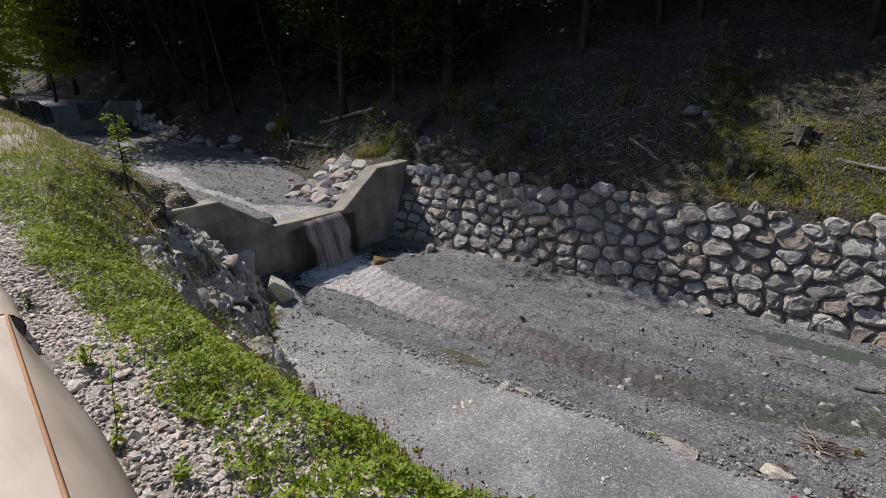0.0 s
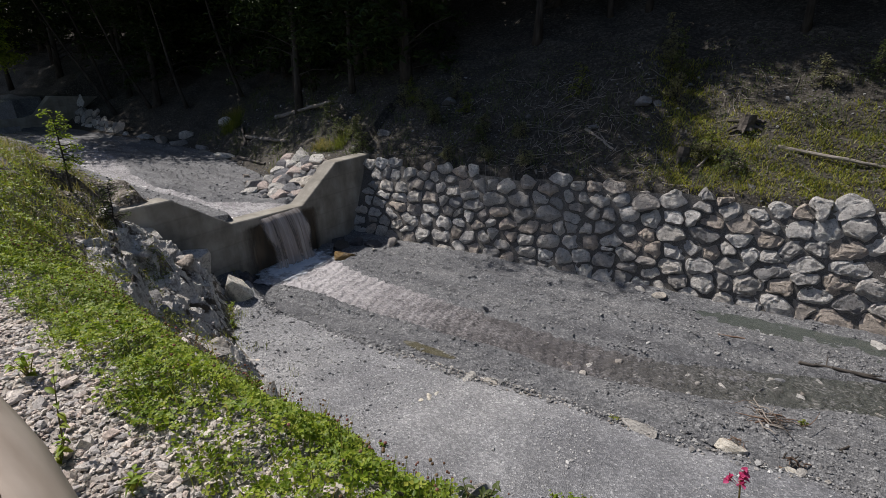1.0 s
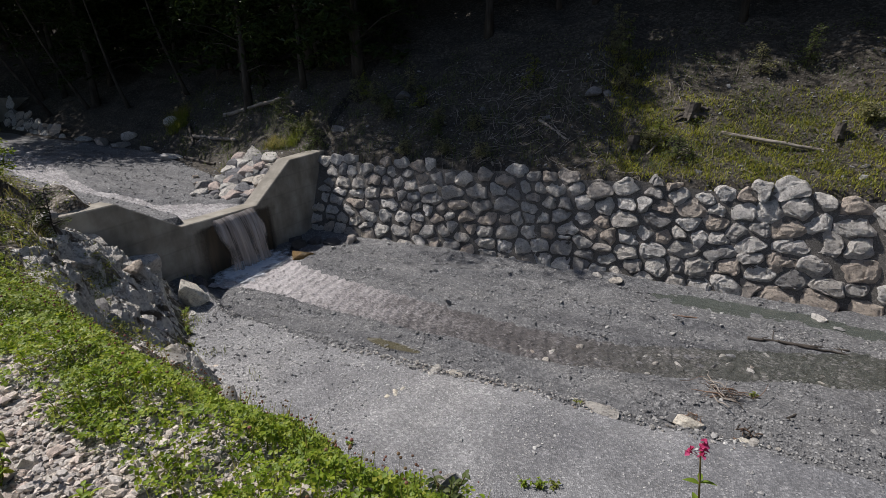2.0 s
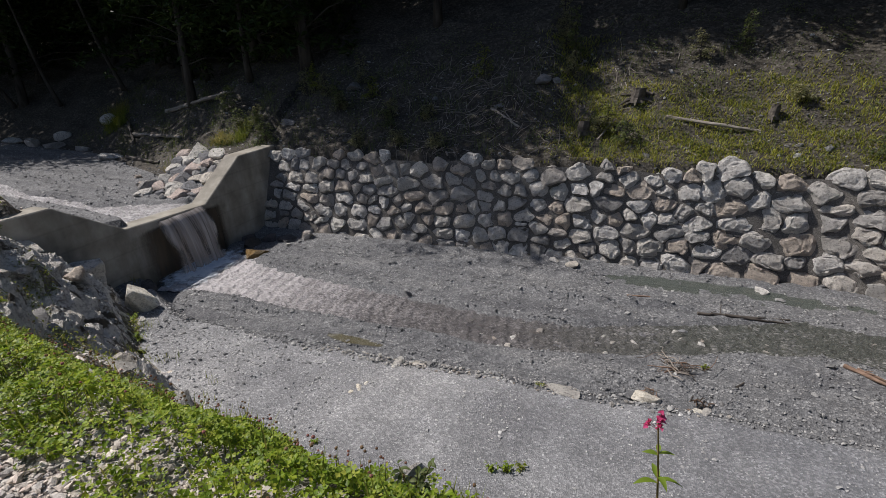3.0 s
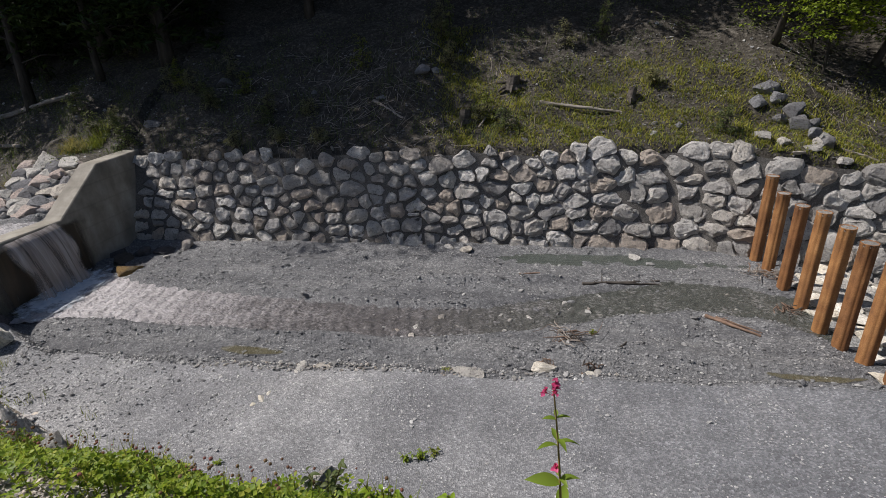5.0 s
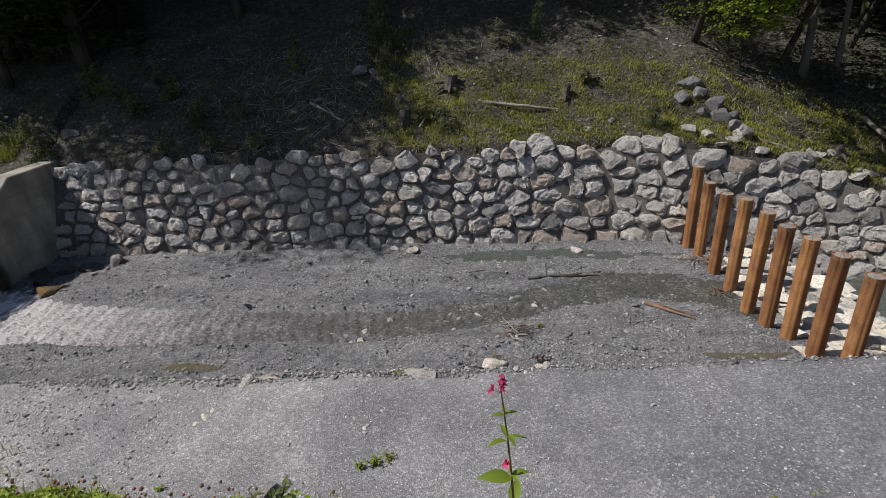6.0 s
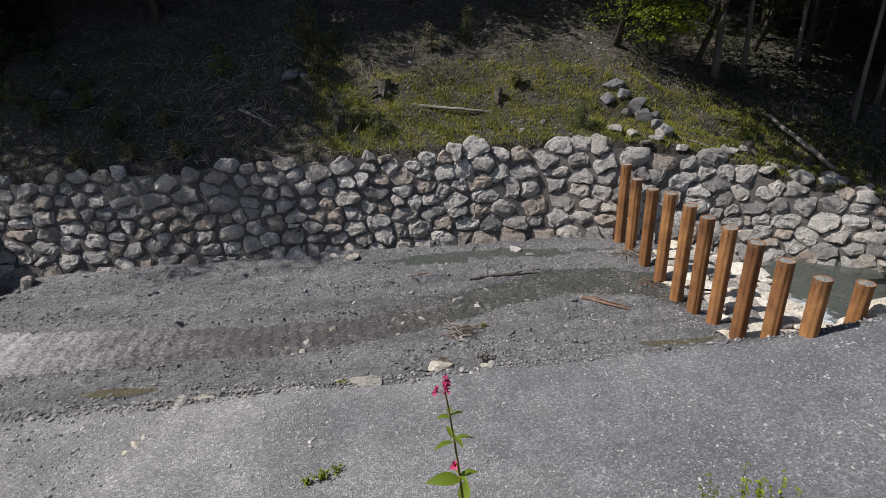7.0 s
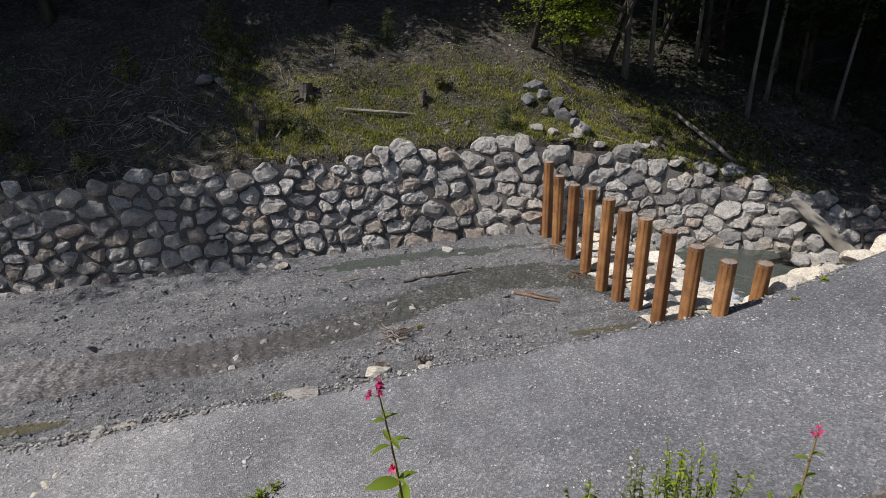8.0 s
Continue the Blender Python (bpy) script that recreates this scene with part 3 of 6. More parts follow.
def build_ground():
    xs = sheet_columns()
    rows = np.array([sheet_rows(x) for x in xs])
    nx, ny = rows.shape
    X = np.repeat(xs[:, None], ny, 1)
    Z = land(X, rows)
    verts = np.stack([X, rows, Z], -1).reshape(-1, 3)
    i, j = np.meshgrid(np.arange(nx - 1), np.arange(ny - 1), indexing="ij")
    a = (i * ny + j).ravel()
    faces = np.stack([a, a + ny, a + ny + 1, a + 1], -1)
    cuts = np.cumsum([11 + 13 + 21, 43, 29 + 5, 61, 11 + 55])
    jj = j.ravel()
    kind = np.searchsorted(cuts, jj, side="right")            # 0 path, 1 bank, 2 track, 3 bed, 4 slope
    kind = np.where(kind > 4, 4, kind)
    # behind the path the land is soil again
    kind = np.where((kind == 0) & (jj < 22), 1, kind)
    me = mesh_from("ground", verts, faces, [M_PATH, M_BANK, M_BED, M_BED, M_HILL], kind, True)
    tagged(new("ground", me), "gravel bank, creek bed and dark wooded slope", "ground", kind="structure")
    # the grey track lies on it as a thin sheet
    sel = [k for k in range(len(xs)) if -10.4 < xs[k] < 40]
    vs, fs, n = [], [], 26
    for c, k in enumerate(sel):
        x = xs[k]
        lo, hi = float(toe_y(x)) - 0.05, float(edge_y(x)) + 0.05 + 0.05 * math.sin(x * 2.3) + 0.04 * math.sin(x * 6.1 + 1)
        for q in range(n):
            y = lo + (hi - lo) * q / (n - 1)
            vs.append((x, y, float(land(x, y)) + (0.016 if q < n - 1 else -0.05)))
    for c in range(len(sel) - 1):
        for q in range(n - 1):
            a = c * n + q
            fs.append((a, a + n, a + n + 1, a + 1))
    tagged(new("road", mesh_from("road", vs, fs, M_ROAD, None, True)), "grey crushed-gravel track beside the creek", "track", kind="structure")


def ribbon(name, mat, x0, x1, level, label, spread=1.0, step=0.055, across=34, category="water"):
    """Running water along the channel, at its own level above the bed."""
    xs = np.arange(x0, x1 + 0.001, step)
    vs, fs = [], []
    for x in xs:
        c, w = float(flow_y(x)), float(flow_w(x)) * spread
        for q in range(across):
            u = 2 * q / (across - 1) - 1
            y = c + w * u * (1 + 0.12 * math.sin(x * 2.1 + 3 * u))
            z = level(x) - 0.006 * u * u + (0.011 + 0.016 * float(smooth(1.0, -3.0, x))) * math.sin(x * 9 + y * 17 + 2 * math.sin(3 * y)) * math.sin(x * 14 - y * 11 + 1.5 * math.sin(2 * x)) + 0.007 * math.sin(x * 27 - y * 21 + 3 * math.sin(x * 5))
            vs.append((x, y, z))
    for i in range(len(xs) - 1):
        for q in range(across - 1):
            a = i * across + q
            fs.append((a, a + across, a + across + 1, a + 1))
    return tagged(new(name, mesh_from(name, vs, fs, mat, None, True)), label, category, kind="structure")


def patch(name, mat, cx, cy, rx, ry, z, label, wob=0.12, seed=0, category="water", heave=0.0):
    """An irregular sheet of water, flat or heaving."""
    r = random.Random(seed)
    ph = [r.uniform(0, 6.28) for _ in range(4)]
    vs, fs, n, rings = [(cx, cy, z)], [], 40, 8
    for k in range(1, rings + 1):
        for i in range(n):
            t = 2 * math.pi * i / n
            q = k / rings * (1 + wob * (math.sin(2 * t + ph[0]) + 0.6 * math.sin(3 * t + ph[1]) + 0.4 * math.sin(5 * t + ph[2])))
            vs.append((cx + rx * q * math.cos(t), cy + ry * q * math.sin(t), z + 0.004 * math.sin(9 * t + k) + heave * r.uniform(-0.5, 1.0) * (1 - k / rings)))
    for i in range(n):
        fs.append((0, 1 + i, 1 + (i + 1) % n))
    for k in range(rings - 1):
        for i in range(n):
            a, b = 1 + k * n + i, 1 + k * n + (i + 1) % n
            fs.append((a, a + n, b + n, b))
    me = mesh_from(name, vs, fs, mat, None, True)
    if heave:
        depth = me.attributes.new("thick", "FLOAT", "POINT")
        depth.data.foreach_set("value", [1.0] + [1.0 - k / rings for k in range(1, rings + 1) for i in range(n)])
    return tagged(new(name, me), label, category, kind="structure")


build_ground()
ribbon("water", M_WATER, -10.75, 5.5, lambda x: -0.012 + 0.045 * float(smooth(-8.5, -10.5, x)), "shallow rippling grey creek water running over gravel", 1.12)
ribbon("water", M_RAPID, 5.4, 8.0, lambda x: -0.0 - 0.42 * float(smooth(5.5, 7.4, x)), "white water dropping between pale rocks", 1.5, 0.06)
ribbon("water", M_UPWATER, -46, DAM - 0.3, lambda x: float(bed_z(x)) + 0.012, "thin water on the upper creek bed, its glints coloured in white", 1.0, 0.15)
pool = patch("water", M_POND, -10.6, 9.5, 0.7, 1.35, -0.05, "dark plunge pool under the fall", seed=3)
foam = patch("water", M_FOAM, -10.62, 9.6, 0.95, 1.35, 0.07, "white foam under the fall, tinted blue for the shade", seed=5, heave=0.05)
patch("water", M_FOAM, 7.75, 9.1, 0.6, 0.9, -0.40, "white foam where the water meets the pool", seed=9, heave=0.03)
# the puddle by the wall also stands for the tree shade there
patch("water", M_POOL, 2.0, 12.0, 2.7, 0.5, 0.0, "still puddle along the stone wall, darkened and widened for shade", seed=4)
patch("water", M_POOL, 9.3, 9.2, 2.1, 2.3, -0.45, "dark green pool below the piles", seed=6)
patch("water", M_POND, -4.90, 7.59, 0.55, 0.13, float(land(-4.90, 7.59)) + 0.022, "narrow brown puddle at the track's edge", seed=7)
patch("water", M_POND, 4.45, 7.68, 0.62, 0.13, 0.088, "narrow brown puddle at the track's edge", seed=8)


# ---------------------------------------------------------------- stone walls
def clip_cell(poly, a, b, sx):
    """Keeps the side of the convex polygon that is nearer to a than to b, with widths counted less."""
    nx, ny = (b[0] - a[0]) / sx ** 2, b[1] - a[1]
    d2 = (b[0] - a[0]) ** 2 / sx ** 2 + (b[1] - a[1]) ** 2
    t = min(0.75, max(0.25, 0.5 + (a[2] - b[2]) / max(d2, 0.01)))
    mx, my = a[0] + t * (b[0] - a[0]), a[1] + t * (b[1] - a[1])
    out = []
    for i, p in enumerate(poly):
        q = poly[(i + 1) % len(poly)]
        dp, dq = (p[0] - mx) * nx + (p[1] - my) * ny, (q[0] - mx) * nx + (q[1] - my) * ny
        if dp <= 0:
            out.append(p)
        if dp * dq < 0:
            t = dp / (dp - dq)
            out.append((p[0] + t * (q[0] - p[0]), p[1] + t * (q[1] - p[1])))
    return out


def rubble(length, top, size, seed, sx=1.25):
    """Cells of rough courses, large and small mixed: centre and outline in (along, up)."""
    r = random.Random(seed)
    seeds, h = [], 0.0
    hmax = max(top(s) for s in np.linspace(0, length, 60))
    while h < hmax + 0.5:
        s = r.uniform(-0.4, 0.2)
        while s < length + 0.4:
            k = size(s)
            w = k * r.choice((0.55, 0.75, 0.9, 1.0, 1.15, 1.3, 1.5, 1.75))
            seeds.append((s + 0.5 * w, h * k / size(0.3 * length) + 0.34 * k + r.uniform(-0.16, 0.16) * k + 0.10 * math.sin(1.7 * s + 2.3 * h), 0.05 * (w - k) * k))
            s += w
        h += 0.70 * size(0.3 * length)
    cells = []
    for i, a in enumerate(seeds):
        k = size(a[0])
        if a[1] > top(a[0]) - 0.07 + 0.05 * math.sin(5 * a[0]) or a[1] < 0.0:
            continue
        poly = [(a[0] - k, a[1] - k), (a[0] + k, a[1] - k), (a[0] + k, a[1] + k), (a[0] - k, a[1] + k)]
        for j, b in enumerate(seeds):
            if i != j and abs(a[0] - b[0]) < 2 * k and abs(a[1] - b[1]) < 2 * k:
                poly = clip_cell(poly, a, b, sx)
                if len(poly) < 3:
                    break
        if len(poly) >= 3 and max(p[1] for p in poly) - min(p[1] for p in poly) > 0.12:
            cells.append((a, [(p[0], max(p[1], -0.14)) for p in poly]))
    return cells


BALL = bmesh.new()
bmesh.ops.create_icosphere(BALL, subdivisions=3, radius=1)
bmesh.ops.delete(BALL, geom=[v for v in BALL.verts if v.co.z < -0.28], context="VERTS")
BALL_V = np.array([v.co[:] for v in BALL.verts])
BALL.verts.index_update()
BALL_F = [tuple(v.index for v in f.verts) for f in BALL.faces]
BALL.free()


def stone_block(poly, gap, proud, r):
    """A rough, worn block that fills an outline, with broken faces, in (along, up, out)."""
    cx, cy = sum(p[0] for p in poly) / len(poly), sum(p[1] for p in poly) / len(poly)
    P = np.array(poly) - (cx, cy)
    Q = np.roll(P, -1, 0)
    n = 24
    th = np.arange(n) * 2 * math.pi / n
    D = np.column_stack([np.cos(th), np.sin(th)])
    reach = np.full(n, 9.0)
    for p, q in zip(P, Q):                               # how far the outline is in each direction
        e = q - p
        nx, ny = e[1], -e[0]
        c = p[0] * nx + p[1] * ny
        dn = D[:, 0] * nx + D[:, 1] * ny
        with np.errstate(divide="ignore"):
            t = np.where(dn * np.sign(c) > 1e-6, c / np.where(np.abs(dn) < 1e-9, 1e-9, dn), 9.0)
        reach = np.minimum(reach, np.where(t > 0, t, 9.0))
    soft = reach
    for _ in range(1):
        soft = np.minimum(soft, 0.76 * soft + 0.12 * (np.roll(soft, 1) + np.roll(soft, -1)))
    wob = sum(r.uniform(-1, 1) * 0.036 * np.cos(k * th + r.uniform(0, 6.28)) for k in (2, 3, 4, 5, 7))
    soft = np.maximum(0.045, (soft - gap) * (1.12 + wob))
    u = BALL_V
    rho = np.hypot(u[:, 0], u[:, 1])
    ang = np.arctan2(u[:, 1], u[:, 0]) % (2 * math.pi)
    d = np.interp(ang, np.append(th, 2 * math.pi), np.append(soft, soft[0]))
    w = np.column_stack([u[:, 0], u[:, 1], u[:, 2]])
    flat = np.where(rho > 1e-6, np.minimum(1, rho) ** 0.42 / np.maximum(rho, 1e-6), 0)
    w[:, 0] *= flat
    w[:, 1] *= flat
    w[:, 2] = np.sign(u[:, 2]) * np.abs(u[:, 2]) ** 0.36
    for _ in range(11):                                  # flat breaks
        nrm = np.array([r.gauss(0, 1), r.gauss(0, 1), abs(r.gauss(0, 0.5)) + 0.05])
        nrm /= np.linalg.norm(nrm)
        e = np.maximum(0, w @ nrm - r.uniform(0.64, 1.0))
        w = w - e[:, None] * nrm
    off = Vector((r.uniform(-50, 50), r.uniform(-50, 50), r.uniform(-50, 50)))
    tx, ty = r.uniform(-0.10, 0.16), r.uniform(-0.22, 0.02)
    verts = []
    for (x, y, z), k in zip(w.tolist(), d.tolist()):
        lump = noise.fractal(Vector((x, y, z)) * 2.4 + off, 0.65, 2.1, 6)
        x, y = x * k * (1 + 0.05 * lump), y * k * (1 + 0.05 * lump)
        verts.append((x, y, z * proud + (0.035 * lump + tx * x + ty * y) * (1 if z > 0 else 0)))
    return (cx, cy), verts, BALL_F


class Run:
    """The line of a wall in plan, with its lean."""

    def __init__(self, pts, lean):
        self.p = [Vector((x, y, z)) for x, y, z in pts]
        self.lean = lean if callable(lean) else (lambda x: lean)
        self.s = [0.0]
        for a, b in zip(self.p, self.p[1:]):
            self.s.append(self.s[-1] + (b - a).length)

    def base_at(self, s):
        i = max(0, min(len(self.p) - 2, int(np.searchsorted(self.s, s)) - 1))
        a, b = self.p[i], self.p[i + 1]
        t = (s - self.s[i]) / (self.s[i + 1] - self.s[i])
        along = (b - a).normalized()
        flat = Vector((along.x, along.y, 0)).normalized()
        out = Vector((flat.y, -flat.x, 0))
        up = (Vector((0, 0, 1)) - out * float(self.lean(a.lerp(b, t).x))).normalized()
        face = flat.cross(up).normalized()
        return a.lerp(b, t), flat, up, face


def stone_wall(name, run, top, size, gap, seed, mat, label, thick=0.34, proud=0.075):
    """A leaning wall of rough stones set in dark mortar; each stone its own piece."""
    r = random.Random(seed)
    length = run.s[-1]
    n = max(8, int(length / 0.4))
    vs, fs = [], []
    for i in range(n + 1):
        s = length * i / n
        o, flat, up, face = run.base_at(s)
        h = top(s)
        for q in range(6):
            vs.append(o + up * ((h - 0.16) * q / 5 - (0.35 if q == 0 else 0)) - face * (0.0 + 0.012 * math.sin(s * 5 + q * 2)))
        vs.append(o + up * (h - 0.2) - face * thick)
        vs.append(o - up * 0.35 - face * thick)
    for i in range(n):
        for q in range(8):
            a, b = i * 8 + q, i * 8 + (q + 1) % 8
            fs.append((a, b, b + 8, a + 8)[::-1])
    fs += [tuple(range(8)), tuple(n * 8 + q for q in range(8))[::-1]]
    wall = tagged(new(name, mesh_from(name, vs, fs, M_MORTAR)), label, "wall", kind="structure")
    cells = rubble(length, top, size, seed)
    for k, (a, poly) in enumerate(cells):
        g = gap(a[0]) * r.uniform(0.6, 1.5)
        c, v, f = stone_block(poly, g, proud * r.uniform(0.6, 1.5), r)
        if c[0] < 0.05 or c[0] > length - 0.05:
            continue
        o, flat, up, face = run.base_at(c[0])
        m = Matrix((flat, up, face)).transposed().to_4x4()
        m.translation = o + up * c[1]
        me = mesh_from("stone", v, f, mat, None, False)
        ob = part("stone", me, wall)
        ob.matrix_basis = m
    return wall


main_run = Run([(x, float(wall_y(x)) + 0.02, 0.0) for x in np.linspace(-11.15, 5.0, 34)] + [(x, float(wall_y(x)), float(bed_z(x)) * 0.8) for x in np.linspace(5.5, 15, 22)], wall_lean)
x_of = lambda s: float(np.interp(s, main_run.s, [p.x for p in main_run.p]))
z_of = lambda s: float(np.interp(s, main_run.s, [p.z for p in main_run.p]))
stone_wall("wall_creek", main_run, lambda s: (float(wall_top(x_of(s))) - z_of(s)) * 1.02 + 0.05 * math.sin(2.1 * s) + 0.03 * math.sin(5.3 * s), lambda s: float(np.interp(x_of(s), [-11, -1, 2, 6, 9, 15], [0.47, 0.47, 0.56, 0.54, 0.44, 0.44])),
           lambda s: float(np.interp(x_of(s), [-11, -2, 1.5, 15], [0.034, 0.028, 0.012, 0.006])), 5, M_STONE, "leaning creek wall of rough limestone blocks in dark mortar")


# ---------------------------------------------------------------- concrete weirs
def weir(name, x0, thick, profile, base, label, wet=None):
    """A cast wall across the creek with a trapezoid notch; profile: (y, z) along its top."""
    bm = bmesh.new()
    fine = []
    for (y0, z0), (y1, z1) in zip(profile, profile[1:]):
        k = max(1, int(abs(y1 - y0) / 0.25))
        fine += [(y0 + (y1 - y0) * i / k, z0 + (z1 - z0) * i / k) for i in range(k)]
    fine.append(profile[-1])
    levels = 8
    front = [[bm.verts.new((x0 + 0.10 * (1 - q / levels), y, base + (z - base) * q / levels)) for q in range(levels + 1)] for y, z in fine]
    ch = 0.025
    lip = [bm.verts.new((x0 - ch, y, z + ch)) for y, z in fine]
    rear = [bm.verts.new((x0 - thick, y, z + ch)) for y, z in fine]
    deep = [bm.verts.new((x0 - thick, y, base)) for y, z in fine]
    for i in range(len(fine) - 1):
        for q in range(levels):
            bm.faces.new((front[i][q], front[i + 1][q], front[i + 1][q + 1], front[i][q + 1]))
        bm.faces.new((front[i][levels], front[i + 1][levels], lip[i + 1], lip[i]))
        bm.faces.new((lip[i], lip[i + 1], rear[i + 1], rear[i]))
        bm.faces.new((rear[i], rear[i + 1], deep[i + 1], deep[i]))
    for i in (0, -1):
        bm.faces.new(front[i] + [lip[i], rear[i], deep[i]])
    bmesh.ops.recalc_face_normals(bm, faces=bm.faces)
    ob = tagged(new(name, bm_mesh(name, bm, M_CONCRETE)), label, "weir", kind="structure")
    return ob


dam = weir("weir", DAM, 0.5, [(3.2, 2.55), (6.74, 2.47), (8.2, 1.52), (10.62, 1.42), (12.16, 2.44), (14.4, 2.46)], -0.9,
           "grey cast-concrete weir with a trapezoid notch and stained face")
# dark wet skin where the water runs down the face
bm = bmesh.new()
grid = {}
for i in range(22):
    for q in range(14):
        y, z = 8.05 + 3.5 * i / 21, -0.5 + 1.9 * q / 13
        face_top = float(np.interp(y, [6.74, 8.2, 10.62, 12.16], [2.47, 1.52, 1.42, 2.44]))
        grid[i, q] = bm.verts.new((DAM + 0.10 * (1 - (z + 0.9) / (face_top + 0.9)) + 0.012, y, z))
for i in range(21):
    for q in range(13):
        bm.faces.new((grid[i, q], grid[i + 1, q], grid[i + 1, q + 1], grid[i, q + 1]))
me = bm_mesh("wet_streak", bm, M_WETCON, True)
wet = me.attributes.new("thick", "FLOAT", "POINT")
wet.data.foreach_set("value", [float(smooth(8.0, 9.5, v.co.y) * smooth(11.55, 10.3, v.co.y) * smooth(1.4, 1.25, v.co.z)) for v in me.vertices])
part("wet_streak", me, dam, "dark wet algae-stained concrete")
# the falling sheet
bm = bmesh.new()
cols, rows_ = 44, 18
g = []
rr = random.Random(4)
throw = [0.52 + 0.14 * rr.random() for _ in range(cols)]
for i in range(cols):
    y = 8.95 + 1.6 * i / (cols - 1)
    col = []
    for q in range(rows_):
        u = q / (rows_ - 1)
        drop = 1.5 * u
        col.append(bm.verts.new((DAM + 0.03 + throw[i] * math.sqrt(u) * 0.9 + 0.02 * math.sin(9 * y), y + 0.05 * math.sin(3 * u + y * 4) * u - 0.12 * u * (y - 9.7), 1.445 - drop)))
    g.append(col)
for i in range(cols - 1):
    for q in range(rows_ - 1):
        bm.faces.new((g[i][q], g[i + 1][q], g[i + 1][q + 1], g[i][q + 1]))
me = bm_mesh("waterfall", bm, M_FALL, True)
veil = me.attributes.new("thick", "FLOAT", "POINT")
veil.data.foreach_set("value", [float(smooth(0, 5, i + 2 * math.sin(0.5 * q)) * smooth(cols - 1, cols - 6, i + 2 * math.sin(0.6 * q + 1)) * (1 - 0.35 * q / rows_)) for i in range(cols) for q in range(rows_)])
tagged(new("waterfall", me), "thin brown-grey sheet of water falling from the notch", "waterfall", kind="structure")

# the next weir up the creek and the one beyond it
weir("weir", -38.3, 0.6, [(10, 2.45), (14.4, 2.45), (15.0, 2.6), (16.1, 3.6), (19.5, 3.4)], 0.6, "distant shaded concrete weir up the creek")
weir("weir", -68, 0.8, [(12, 5.4), (21, 5.6), (23, 5.6)], 1.0, "far pale concrete weir among trees")
low_weir = weir("weir", 11.5, 0.42, [(6.6, -0.35), (10.4, -0.35)], -2.2, "pale sloping concrete wing of the next weir downstream")
wing_pts = [Vector((10.47, 10.10, 1.03)), Vector((10.85, 10.10, 1.01)), Vector((11.69, 9.05, -0.08)), Vector((11.17, 9.05, -0.10))]
bm = bmesh.new()
upper = [bm.verts.new(p) for p in wing_pts]
lower = [bm.verts.new(p + Vector((0.55, 0.5, -0.3))) for p in wing_pts]
bm.faces.new(upper)
for i in range(4):
    bm.faces.new((upper[i], lower[i], lower[(i + 1) % 4], upper[(i + 1) % 4]))
bm.faces.new(lower[::-1])
bmesh.ops.bevel(bm, geom=[e for e in bm.edges if e.verts[0] in upper and e.verts[1] in upper], offset=0.025, segments=2, affect="EDGES")
bmesh.ops.recalc_face_normals(bm, faces=bm.faces)
part("wing", bm_mesh("wing", bm, M_CONCRETE), low_weir, "narrow sloping concrete coping")
up_run = Run([(-38.0, 16.6, 1.5), (-34, 16.2, 1.5), (-29, 15.6, 1.5)], 0.55)
stone_wall("wall_upstream", up_run, lambda s: 1.9 - 0.17 * s, lambda s: 0.75, lambda s: 0.03, 9, M_STONE, "shaded rubble slope beside the distant weir", 0.4)
far_run = Run([(-66.5, 21.0, 2.4), (-63.5, 23.5, 2.4)], 0.6)
stone_wall("wall_far", far_run, lambda s: 3.4, lambda s: 0.85, lambda s: 0.04, 19, M_STONE, "far grey rubble wall beside the upper weir", 0.4)


